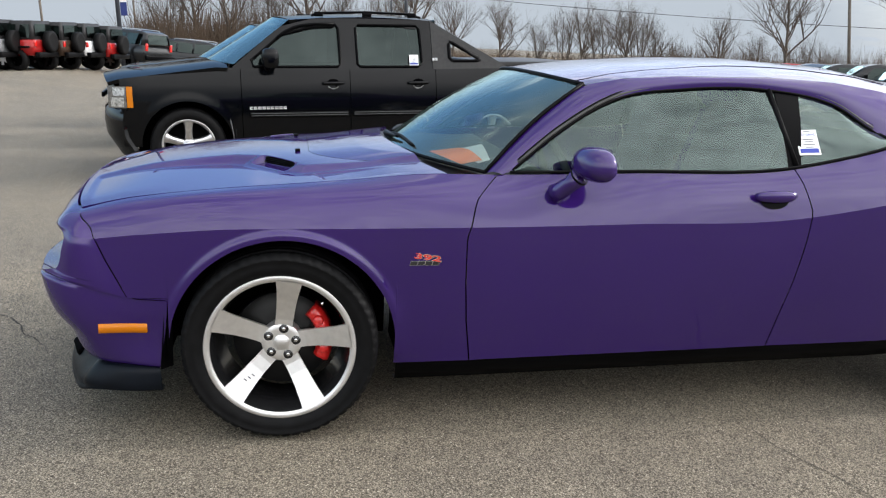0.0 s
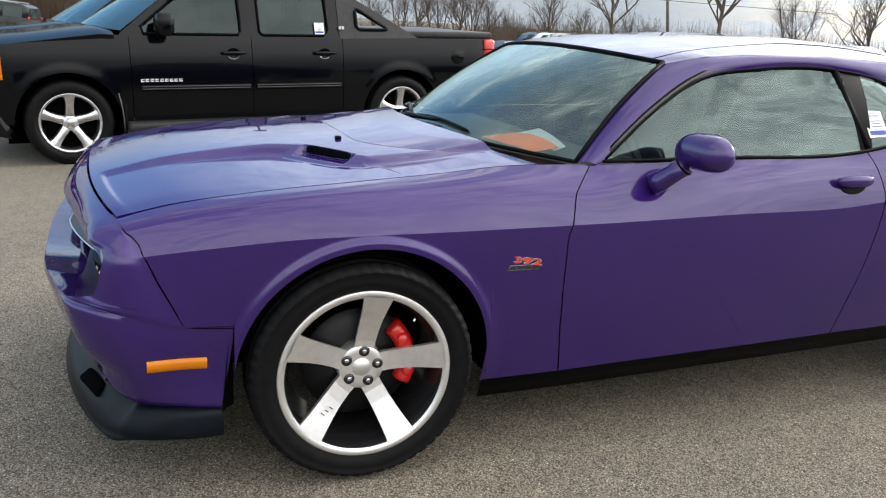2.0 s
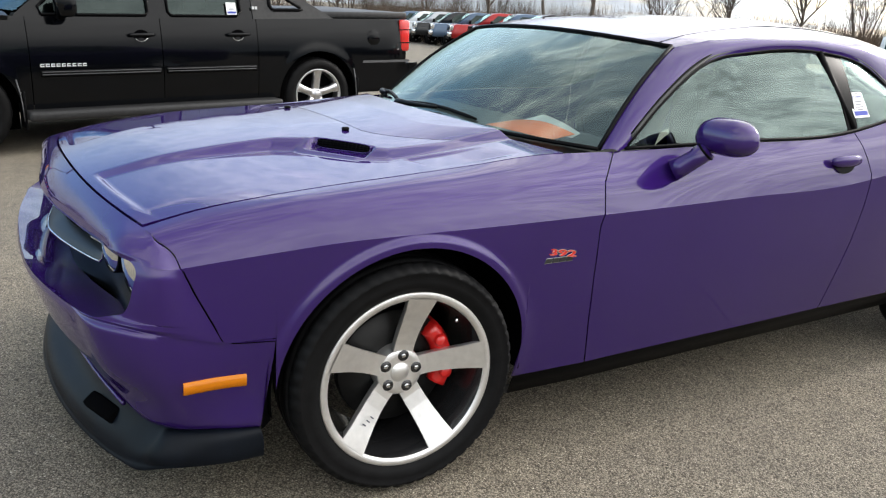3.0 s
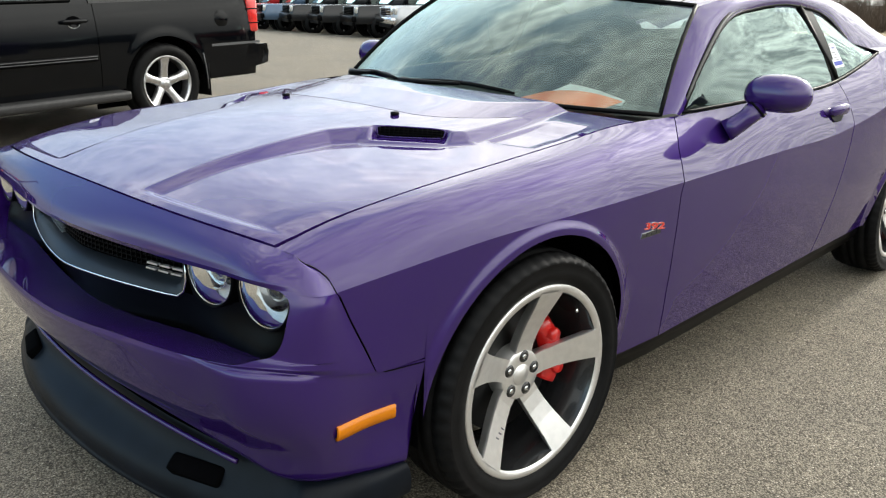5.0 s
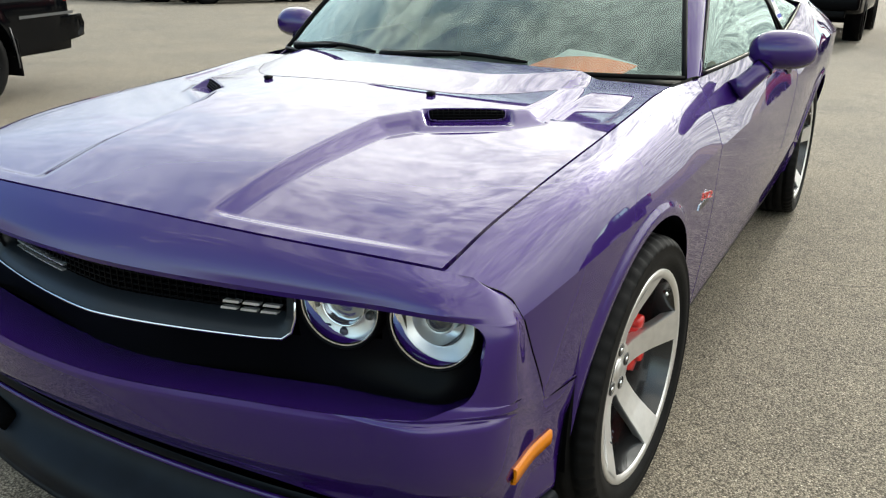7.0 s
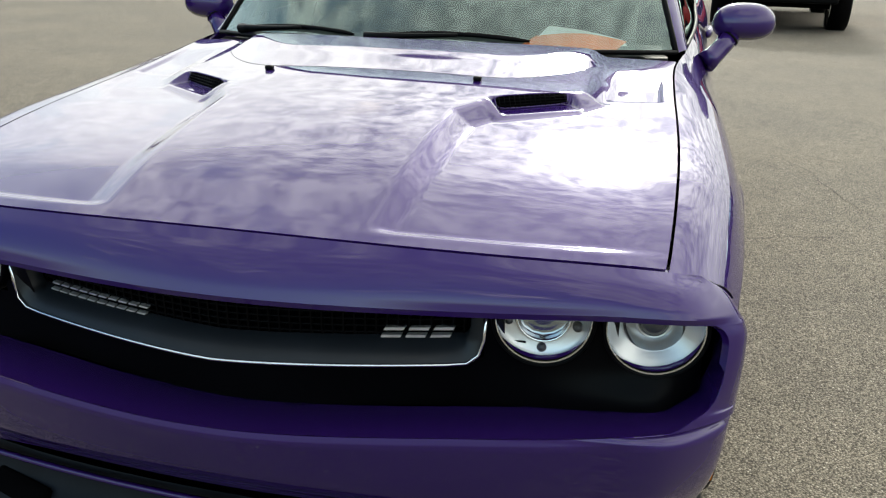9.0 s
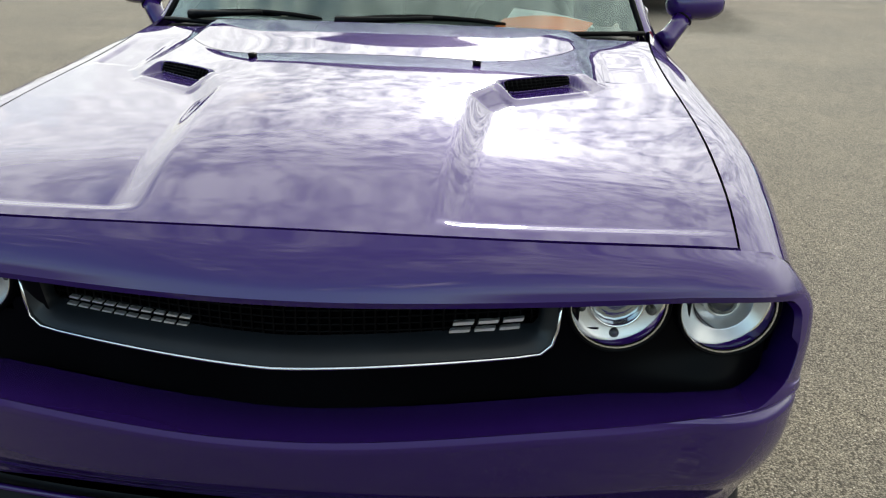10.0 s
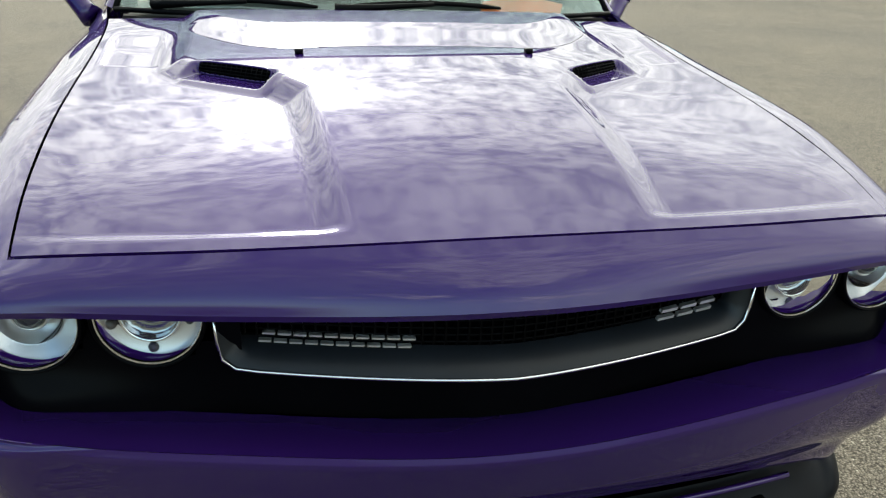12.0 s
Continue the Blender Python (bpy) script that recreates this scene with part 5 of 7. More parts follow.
for y0, y1 in ((0.63, 0.20), (0.13, -0.34)):
    wp = new("wiper")
    wp.parent = car
    part("blade", tube(bmesh.new(), [on_screen(lerp(y0, y1, t), 0.05 + 0.03 * math.sin(math.pi * t), 0.006) for t in np.linspace(0, 1, 12)], [0.004] + [0.0075] * 10 + [0.004], 6), BLACK, wp)
    part("arm", tube(bmesh.new(), [on_screen(lerp(y0, y1, t), 0.02 + 0.06 * t, 0.016) for t in np.linspace(-0.05, 0.55, 8)], [0.016, 0.013, 0.011, 0.009, 0.008, 0.007, 0.0065, 0.006], 8), BLACK, wp)

# black border of the windscreen
for pts in ([on_screen(y, 0.0, 0.003) for y in np.linspace(-0.765, 0.765, 31)], [on_screen(y / 0.83, 1.0, 0.002) for y in np.linspace(-0.637, 0.637, 31)], [on_screen(-0.765, t, 0.002) for t in np.linspace(0, 1, 9)], [on_screen(0.765, t, 0.002) for t in np.linspace(0, 1, 9)]):
    part("windshield_seal", tube(bmesh.new(), pts, 0.008, 6), BLACK, car)

# cabin
# paler than dark slate vinyl: the windshield's milky haze is put into this colour
DASHTOP = material("dashboard_vinyl", (0.085, 0.09, 0.09), 0.8, noise_scale=20, vary=0.2)
FABRIC = material("dark_upholstery", (0.03, 0.03, 0.032), 0.8, noise_scale=15, vary=0.3)
rows = [[(lerp(WB(y)[0] + 0.01, 1.02, t), y * lerp(1, 0.98, t), lerp(WB(y)[2] - 0.016, 0.972, t) - 0.006 * math.sin(math.pi * t)) for y in np.linspace(-0.74, 0.74, 21)] for t in np.linspace(0, 1, 10)]
part("dashboard", sheet(rows, thick=0.08, centre=(0.8, 0, 0)), DASHTOP, car, "dashboard top paled for the haze of the windshield")
bm = bmesh.new()
box(bm, 1.9, 0, 0.5, 2.1, 1.62, 0.06)
part("cabin_floor", bm, FABRIC, car)
for s in (-1, 1):
    st = new("seat")
    st.parent = car
    tagged(st, "dark upholstered bucket seat")
    bm = bmesh.new()
    box(bm, 1.52, s * 0.38, 0.66, 0.52, 0.5, 0.2, 0.06)
    part("cushion", bm, FABRIC, st)
    bm = bmesh.new()
    box(bm, 0, 0, 0.31, 0.14, 0.5, 0.62, 0.055, Matrix.Translation((1.80, s * 0.38, 0.66)) @ Matrix.Rotation(radians(20), 4, "Y"))
    part("backrest", bm, FABRIC, st)
    bm = bmesh.new()
    box(bm, 0, 0, 0.0, 0.09, 0.26, 0.17, 0.04, Matrix.Translation((2.05, s * 0.38, 1.27)) @ Matrix.Rotation(radians(14), 4, "Y"))
    part("headrest", bm, FABRIC, st)
bm = bmesh.new()
box(bm, 2.55, 0, 0.86, 0.2, 1.2, 0.55, 0.06, None)
part("rear_seat", bm, FABRIC, car)
part("steering_wheel", tube(bmesh.new(), [Matrix.Translation((1.15, -0.38, 0.93)) @ Matrix.Rotation(radians(-24), 4, "Y") @ Vector((0, 0.185 * math.sin(t), 0.185 * math.cos(t))) for t in np.linspace(0, 2 * math.pi, 33)], 0.016, 8), FABRIC, car)

# papers on the dashboard
def dash_sheet(name, corners, curl, mat, label):
    """A sheet between four corners (front, front, back, back), curled a little."""
    c = [Vector(p) for p in corners]
    rows = []
    for u in np.linspace(0, 1, 11):
        row = []
        for t in np.linspace(0, 1, 7):
            p = c[0].lerp(c[1], u).lerp(c[3].lerp(c[2], u), t)
            row.append((p.x, p.y, p.z + curl * math.sin(math.pi * u) * t))
        rows.append(row)
    return tagged(part(name, sheet(rows, thick=0.001, centre=(0.7, -0.4, 0.5)), mat, None), label, "paper")


dash_sheet("orange_sheet", ((0.610, -0.295, 1.002), (0.690, -0.580, 0.990), (0.765, -0.612, 1.012), (0.72, -0.33, 1.022)), 0.016, ORANGE, "orange paper sheet lying on the dashboard")
dash_sheet("white_sheet", ((0.70, -0.33, 1.012), (0.75, -0.615, 1.000), (0.80, -0.60, 1.012), (0.82, -0.36, 1.044)), 0.006, WHITE, "pale paper sheet lying behind an orange one")

# test drive sticker in the quarter window
def flat_card(name, w, h, mat, parent, m):
    bm = bmesh.new()
    box(bm, 0, 0, 0, w, h, 0.0012, 0, m)
    return part(name, bm, mat, parent, smooth=False)


def window_sticker(a, ex, up, w, h, owner, words):
    """A white notice; ex to its right, up along it."""
    ex, up = Vector(ex).normalized(), Vector(up).normalized()
    nz = ex.cross(up).normalized()
    up = nz.cross(ex)
    m = Matrix.Translation(a) @ Matrix((ex, up, nz)).transposed().to_4x4()
    card = flat_card("notice", w, h, WHITE, owner, m)
    tagged(card, "white paper notice in the window")
    flat_card("blue_band", w * 0.86, h * 0.17, INKBLUE, card, m @ Matrix.Translation((0, -h * 0.33, 0.001)))
    if words:
        text_mesh(words, w * 0.155, "writing", INKBLUE, card, m @ Matrix.Translation((0, h * 0.30, 0.0012)))
    for k, (ww, yy) in enumerate(((0.3, 0.43), (0.5, 0.12), (0.42, 0.02), (0.55, -0.09), (0.4, -0.19))):
        flat_card("text_bar", w * ww, h * 0.028, INK, card, m @ Matrix.Translation((0.004, h * yy, 0.001)))
    return card


p0, p1 = Vector(window_pt(2.0, 0.45)), Vector(window_pt(2.06, 0.45))
q0, q1 = Vector(window_pt(2.0, 0.25)), Vector(window_pt(2.0, 0.65))
window_sticker((2.022, window_pt(2.02, 0.4)[1] - 0.014, 1.132), p1 - p0, q1 - q0, 0.092, 0.108, car, "TEST DRIVE")

# black band at the front of the quarter glass
for mir in (False, True):
    rows = []
    for t in np.linspace(0.02, 0.98, 9):
        row = []
        for u in np.linspace(0, 1, 5):
            x, y, z = window_pt(1.926 + u * lerp(0.050, 0.105, t), t)
            row.append((x, y - 0.003, z))
        rows.append(row)
    part("pillar_band", sheet(rows, mirror=mir), SATIN, car)

# cracks in the asphalt
CRACK = material("crack_dirt", (0.045, 0.04, 0.033), 0.95, noise_scale=30, vary=0.4)
rng = random.Random(31)


def crack(x0, y0, x1, y1, wander, width):
    a, b = Vector((x0, y0)), Vector((x1, y1))
    d = b - a
    n = max(6, int(d.length / 0.05))
    nrm = Vector((-d.y, d.x)).normalized()
    off, rows = 0.0, []
    for k in range(n + 1):
        off = off * 0.93 + rng.uniform(-1, 1) * wander
        p = a + d * (k / n) + nrm * off
        w = width * rng.uniform(0.4, 1.0) * min(1.0, 4 * k / n + 0.1, 4 * (1 - k / n) + 0.1)
        rows.append([(q.x, q.y, ground_z(q.x, q.y) + 0.0035) for q in (p - nrm * w, p + nrm * w)])
    part("crack", sheet(rows, centre=(0, 0, -50)), CRACK, ground)


for c in ((-2.4, 1.9, -0.95, -0.05, 0.02, 0.006), (1.80, -0.85, 2.05, -1.75, 0.014, 0.003), (2.2, -1.9, 3.6, -1.5, 0.02, 0.003), (-6.0, 4.2, -2.2, 3.3, 0.05, 0.005), (3.1, -2.2, 4.6, -0.6, 0.025, 0.003)):
    crack(*c)


# ---- the black pickup with the closed bed ----
TRUCKPAINT = material("black_truck_paint", (0.0016, 0.0020, 0.0029), 0.4, 0.0, 0.46, spec=0.0, noise_scale=3, vary=0.2)
TRUCKPAINT.node_tree.nodes["Principled BSDF"].inputs["Coat Roughness"].default_value = 0.08
CLADDING = material("grey_black_cladding", (0.022, 0.022, 0.023), 0.5, spec=0.3, noise_scale=30, vary=0.25, bump=0.2, bump_scale=400)
REDLENS = material("red_tail_lens", (0.55, 0.015, 0.012), 0.15, 0.0, 1.0, noise_scale=14, vary=0.25)
CLEARLENS = material("clear_lamp", (0.55, 0.55, 0.53), 0.12, 0.6, 0.6, noise_scale=40, vary=0.6)
LAMPGREY = material("lamp_housing", (0.13, 0.12, 0.11), 0.25, 0.3, 0.8, noise_scale=30, vary=0.4)
POLISHED = material("polished_wheel", (0.60, 0.60, 0.61), 0.33, 1.0, noise_scale=30, vary=0.15)
GREYTRIM = material("grey_trim", (0.075, 0.076, 0.08), 0.45, 0.2, noise_scale=20, vary=0.1)
BADGE = material("silver_badge", (0.62, 0.63, 0.65), 0.45, 0.2, noise_scale=30, vary=0.1)
TW, TR, TARCH = 1.95, 0.36, 0.448
WBASE = 3.302


def truck_side_y(x, z):
    """How far the flank lies inwards of its widest line."""
    k = (z - 0.75) / 0.40
    y = 0.05 * k * k if z > 0.75 else 0.03 * ((0.75 - z) / 0.4) ** 2
    y += 0.16 * sstep(-0.35, -0.85, x) ** 2 if x < -0.35 else 0
    y += 0.05 * sstep(4.2, 4.6, x)
    for cx in (0.0, WBASE):
        d = math.hypot(x - cx, z - TR) - TARCH
        y -= 0.007 * (1 - sstep(0.0, 0.10, d))
    return y


def truck_wheel(owner, cx, far):
    m = Matrix.Translation((cx, TW - 0.13 if far else 0.13, TR)) @ (Matrix.Diagonal((1, -1, 1, 1)) if far else Matrix())
    w = new("wheel")
    w.parent = owner
    prof = [(0.262, -0.10), (0.28, -0.122), (0.31, -0.132), (0.352, -0.122), (0.372, -0.10), (0.377, -0.07), (0.369, -0.065), (0.369, -0.055), (0.378, -0.05), (0.378, 0.05), (0.371, 0.1), (0.33, 0.12), (0.235, 0.1)]
    part("tyre", grooved_tyre(prof, m, 100, (4, 5)), RUBBER, w)
    part("rim", outward(lathe([(0.262, -0.092), (0.268, -0.104), (0.266, -0.114), (0.258, -0.116), (0.246, -0.108), (0.240, -0.09), (0.225, 0.045)], 48, m=m)), POLISHED, w)
    for k in range(5):
        turn = m @ Matrix.Rotation(radians(72 * k + 2), 4, "Y")
        rows = []
        for rad, yy, h in ((0.03, -0.066, 0.040), (0.075, -0.080, 0.037), (0.12, -0.088, 0.034), (0.17, -0.096, 0.035), (0.215, -0.104, 0.041), (0.250, -0.110, 0.056)):
            rows.append([turn @ Vector((h * q, yy + 0.016 * abs(q) ** 2.4 + (0.045 if abs(q) > 1.05 else 0.0), rad)) for q in (-1.1, -1.0, -0.85, -0.5, 0.0, 0.5, 0.85, 1.0, 1.1)])
        part("spoke", outward(sheet(rows)), POLISHED, w)
    part("centre_cap", outward(lathe([(0, -0.094), (0.030, -0.093), (0.038, -0.088), (0.040, -0.078), (0.058, -0.074), (0.072, -0.062), (0.075, -0.03)], 32, m=m)), POLISHED, w)
    part("shadow_disc", lathe([(0.0, -0.02), (0.228, -0.02)], 32, m=m), DARK, w)
    rows = [[m @ Vector((0.462 * math.sin(radians(a)), yy, 0.462 * math.cos(radians(a)))) for yy in (-0.11, 0.1, 0.3)] for a in np.linspace(-95, 95, 25)]
    part("wheel_housing", sheet(rows, centre=tuple(m @ Vector((0, 0, 0)))), DARK, w)
    bm = bmesh.new()
    box(bm, 0, 0.32, 0.15, 1.0, 0.03, 0.75, 0, m)
    part("housing_wall", bm, DARK, w, smooth=False)


def closed_bed_pickup(name, label, group=""):
    t = thing(name, label, "truck", group)
    mid = (2.0, TW / 2, 0.7)
    top = lambda x: float(np.interp(x, (-0.75, -0.6, 0.3, 0.55, 2.6, 3.4, 4.45), (0.99, 1.03, 1.14, 1.13, 1.12, 1.13, 1.13)))
    cols = [x for x in np.linspace(-0.62, 4.42, 90) if abs(x) > TARCH + 0.01 and abs(x - WBASE) > TARCH + 0.01]
    for cx in (0.0, WBASE):
        cols += [cx - TARCH - 0.0005, cx + TARCH + 0.0005] + [cx - TARCH * math.cos(a) for a in np.linspace(0, math.pi, 31)]
    cols.sort()
    cuts = [(-0.62, 0.54, "front_fender"), (0.547, 1.67, "front_door"), (1.677, 2.62, "rear_door"), (2.627, 4.42, "bed_side")]
    for far in (False, True):
        fy = (lambda y: TW - y) if far else (lambda y: y)
        for a, b, nm in cuts:
            xs = sorted([a, b] + [x for x in cols if a < x < b])
            rows = []
            for x in xs:
                za = next((TR + math.sqrt(max(0, TARCH**2 - (x - cx) ** 2)) for cx in (0, WBASE) if abs(x - cx) < TARCH), 0.36)
                zt = top(x)
                rows.append([(x, fy(truck_side_y(x, z)), z) for z in np.linspace(zt, za, 18)])
            part(nm, sheet(rows, thick=0.03, centre=mid), TRUCKPAINT, t)
        # belt mouldings, running board, mud flap
        for a, b in ((0.62, 1.65), (1.70, 2.60)):
            bm = bmesh.new()
            box(bm, (a + b) / 2, fy(-0.004), 0.660, b - a, 0.02, 0.055, 0.008)
            mo = part("side_moulding", bm, SATIN, t)
            bm = bmesh.new()
            for z in (0.653, 0.675):
                box(bm, (a + b) / 2, fy(-0.012), z, b - a - 0.02, 0.012, 0.008, 0.002)
            part("bright_strip", bm, GREYTRIM, mo)
        bm = bmesh.new()
        box(bm, 1.65, fy(-0.02), 0.315, 2.35, 0.20, 0.085, 0.03)
        part("running_board", bm, CLADDING, t)
        for cx in (0.0, WBASE):
            bm = bmesh.new()
            box(bm, cx + TARCH + 0.02, fy(0.09), 0.36, 0.018, 0.2, 0.32, 0.005)
            flap = part("mud_flap", bm, BLACK, t)
            part("flap_edge", tube(bmesh.new(), [(cx + TARCH - 0.03 + dx, fy(-0.006), z) for dx, z in ((0.0, 0.62), (0.022, 0.50), (0.032, 0.38), (0.034, 0.27))], 0.006, 6), GREYTRIM, flap)
        for x in (1.49, 2.42):
            bm = bmesh.new()
            side = -1 if not far else 1
            tube(bm, [(x - 0.115 + 0.23 * q, fy(truck_side_y(x, 0.95)) + side * (0.006 + 0.034 * math.sin(math.pi * (0.04 + 0.92 * q)) ** 0.4), 0.978 + 0.003 * q) for q in np.linspace(0, 1, 13)], [0.012] + [0.018] * 11 + [0.012], 10)
            handle = part("door_handle", bm, TRUCKPAINT, t)
            rows = [[(x + 0.068 * math.cos(a) * q, fy(truck_side_y(x, 0.95)) + side * (0.003 - 0.004 * (1 - q * q)), 0.971 + 0.052 * math.sin(a) * q) for a in np.linspace(0, 2 * math.pi, 25)] for q in (0.05, 0.5, 0.85, 1.0)]
            part("handle_cup", sheet(rows), SATIN, handle)
            part("cup_edge", tube(bmesh.new(), [(x + 0.060 * math.cos(a), fy(truck_side_y(x, 0.95)) + side * 0.004, 0.971 + 0.050 * math.sin(a)) for a in np.linspace(-2.7, -0.45, 10)], 0.003, 6), POLISHED, handle)
        # rain visor over the front pane and the fuel door
        part("rain_visor", tube(bmesh.new(), [(x, fy(0.055 + 0.30 * (z - 1.12) - 0.014), z) for x, z in ((0.93, 1.43), (1.0, 1.485), (1.1, 1.535), (1.2, 1.563), (1.35, 1.578), (1.55, 1.580))], 0.017, 6), SATIN, t)
        bm = bmesh.new()
        lathe([(0.0, -0.006), (0.075, -0.006), (0.082, -0.002), (0.086, 0.004)], 28, m=Matrix.Translation((3.98, fy(truck_side_y(3.98, 0.93)), 0.93)) @ Matrix.Diagonal((1, -1 if far else 1, 1, 1)), bm=bm)
        part("fuel_door", outward(bm), TRUCKPAINT, t)
        # head and tail lamps
        rows = [[(x, fy(truck_side_y(x, z) - 0.006 + 0.02 * (x < -0.70)), z) for z in np.linspace(0.745, 0.955, 6)] for x in np.linspace(-0.74, -0.565, 8)]
        hl = part("headlight", sheet(rows, thick=0.02, centre=mid), LAMPGREY, t)
        for za, zb, xa, xb in ((0.865, 0.945, -0.690, -0.580), (0.757, 0.848, -0.715, -0.590)):
            rows = [[(x + 0.02 * (z - za), fy(truck_side_y(x, z) - 0.010 + 0.02 * (x < -0.70)), z) for z in np.linspace(za, zb, 6)] for x in np.linspace(xa, xb, 8)]
            part("reflector", sheet(rows, thick=0.012, centre=mid), CLEARLENS, hl)
        rows = [[(x, fy(truck_side_y(x, z) - 0.007), z) for z in np.linspace(0.75, 0.955, 6)] for x in np.linspace(-0.56, -0.505, 5)]
        part("turn_lamp", sheet(rows, thick=0.02, centre=mid), AMBER, hl)
        bm = bmesh.new()
        box(bm, 4.40, fy(0.10), 0.955, 0.13, 0.17, 0.34, 0.03)
        tl = part("tail_light", bm, REDLENS, t)
        for z in (0.88, 1.02):
            bm = bmesh.new()
            box(bm, 4.40, fy(0.10), z, 0.136, 0.176, 0.012, 0.003)
            part("lens_rib", bm, SATIN, tl)
        # cabin side with its two panes
        def cab(x, z):
            return fy(0.055 + 0.30 * (z - 1.12))
        roof_edge = lambda x: float(np.interp(x, (0.45, 0.98, 1.3, 1.9, 2.6, 3.50), (1.13, 1.55, 1.63, 1.66, 1.63, 1.13)))
        xs = np.linspace(0.47, 2.60, 170)

        def in_pane(x, z):
            hi = roof_edge(x) - 0.085
            if z < 1.145 or z > min(hi, 1.575):
                return False
            return 0.66 < x < 1.58 or 1.765 < x < 2.48
        rows = [[(x, cab(x, z), z) for z in np.linspace(1.12, roof_edge(x), 44)] for x in xs]
        part("cab_side", sheet(rows, keep=lambda i, j: not in_pane(rows[i][j][0], rows[i][j][2]) or not in_pane(rows[i + 1][j + 1][0], rows[i + 1][j + 1][2]), centre=mid), TRUCKPAINT, t)
        for a, b, nm in ((0.62, 1.60, "front_window"), (1.75, 2.50, "rear_window")):
            rr = [[(x, cab(x, z) + (0.012 if not far else -0.012), z) for z in np.linspace(1.13, max(1.14, min(1.60, roof_edge(x) - 0.05)), 6)] for x in np.linspace(a, b, 16)]
            win = part(nm, sheet(rr, centre=mid), DARKGLASS, t)
            lo, hi = a + 0.04, b - 0.02
            if a < 1:
                ring = [(x, 1.145) for x in np.linspace(lo + 0.02, hi - 0.03, 12)] + [(hi, 1.175), (hi, 1.54), (hi - 0.03, 1.575)] + [(x, min(1.575, roof_edge(x) - 0.085)) for x in np.linspace(hi - 0.06, lo, 24)]
            else:
                lo -= 0.025
                ring = [(lo + 0.03, 1.145), (hi - 0.05, 1.145), (hi, 1.19), (hi - 0.01, 1.54), (hi - 0.05, 1.575), (lo + 0.03, 1.575), (lo, 1.545), (lo, 1.175)]
            part("window_frame", tube(bmesh.new(), [(x, cab(x, z) + (-0.004 if not far else 0.004), z) for x, z in ring + ring[:1]], 0.014, 6, False), SATIN, win)
        # sail panel with a slanted opening
        opening = lambda x, z: 2.80 < x < 3.16 and 1.215 < z < roof_edge(x) - 0.105
        rows = [[(x, cab(x, z) + (-0.01 if not far else 0.01), z) for z in np.linspace(1.12, max(1.135, roof_edge(x)), 26)] for x in np.linspace(2.60, 3.50, 38)]
        sail = part("sail_panel", sheet(rows, keep=lambda i, j: not opening(rows[i][j][0], rows[i][j][2]), thick=0.05, centre=mid), CLADDING, t, "grey-black plastic sail panel")
        ring = [(2.825, 1.207), (3.11, 1.207), (3.145, 1.213), (3.13, 1.235), (2.84, 1.400), (2.805, 1.410), (2.792, 1.385), (2.792, 1.24), (2.825, 1.207)]
        part("opening_frame", tube(bmesh.new(), [(x, cab(x, z) + (-0.004 if not far else 0.004), z) for x, z in ring], 0.020, 8, False), SATIN, sail)
        # mirror
        bm = bmesh.new()
        box(bm, 0.83, fy(-0.13), 1.235, 0.16, 0.22, 0.20, 0.055)
        mi = part("mirror", bm, TRUCKPAINT, t)
        part("mirror_arm", tube(bmesh.new(), [(0.81, fy(0.06), 1.13), (0.81, fy(-0.06), 1.13), (0.82, fy(-0.1), 1.17)], 0.025, 8), SATIN, mi)
        # roof rail
        rail = part("roof_rail", tube(bmesh.new(), [(1.32, fy(0.30), 1.665), (1.40, fy(0.30), 1.692), (1.9, fy(0.30), 1.708), (2.4, fy(0.30), 1.696), (2.52, fy(0.30), 1.66)], 0.014, 8), SATIN, t)
        for x in (1.40, 1.92, 2.42):
            bm = bmesh.new()
            box(bm, x, fy(0.30), 1.682, 0.10, 0.035, 0.05, 0.012)
            part("rail_foot", bm, SATIN, rail)
    # hood, windscreen, roof, bed cover
    rows = [[(x + 0.10 * (1 - j * j) * -1 * (x < -0.3) * (0.3 + (-0.3 - x)), TW / 2 + j * (TW / 2 - truck_side_y(x, 1.0) - 0.01), top(x) + 0.06 * (1 - j**4)) for j in np.linspace(-1, 1, 21)] for x in np.linspace(-0.74, 0.42, 22)]
    part("hood", sheet(rows, thick=0.04, centre=mid), TRUCKPAINT, t)
    rows = [[(lerp(0.26 + 0.22 * j * j, 0.98 + 0.1 * j * j, s), TW / 2 + j * lerp(0.90, 0.72, s), lerp(1.17, 1.62, s) + 0.03 * (1 - j * j)) for j in np.linspace(-1, 1, 15)] for s in np.linspace(0, 1, 9)]
    part("windshield", sheet(rows, centre=mid), WINDSCREEN, t)
    rows = [[(lerp(1.0 + 0.08 * j * j, 2.66, s), TW / 2 + j * 0.765, lerp(1.60, 1.655, math.sin(math.pi * (0.1 + 0.75 * s))) + 0.045 * (1 - j * j)) for j in np.linspace(-1, 1, 15)] for s in np.linspace(0, 1, 16)]
    part("roof", sheet(rows, thick=0.03, centre=mid), TRUCKPAINT, t)
    rows = [[(lerp(2.66, 2.75, s), TW / 2 + j * 0.75, lerp(1.64, 1.12, s)) for j in np.linspace(-1, 1, 7)] for s in np.linspace(0, 1, 5)]
    part("back_glass", sheet(rows, centre=mid), DARKGLASS, t)
    bm = bmesh.new()
    box(bm, 3.9, TW / 2, 1.165, 1.12, TW - 0.16, 0.07, 0.02)
    part("bed_cover", bm, CLADDING, t, "flat grey-black bed cover")
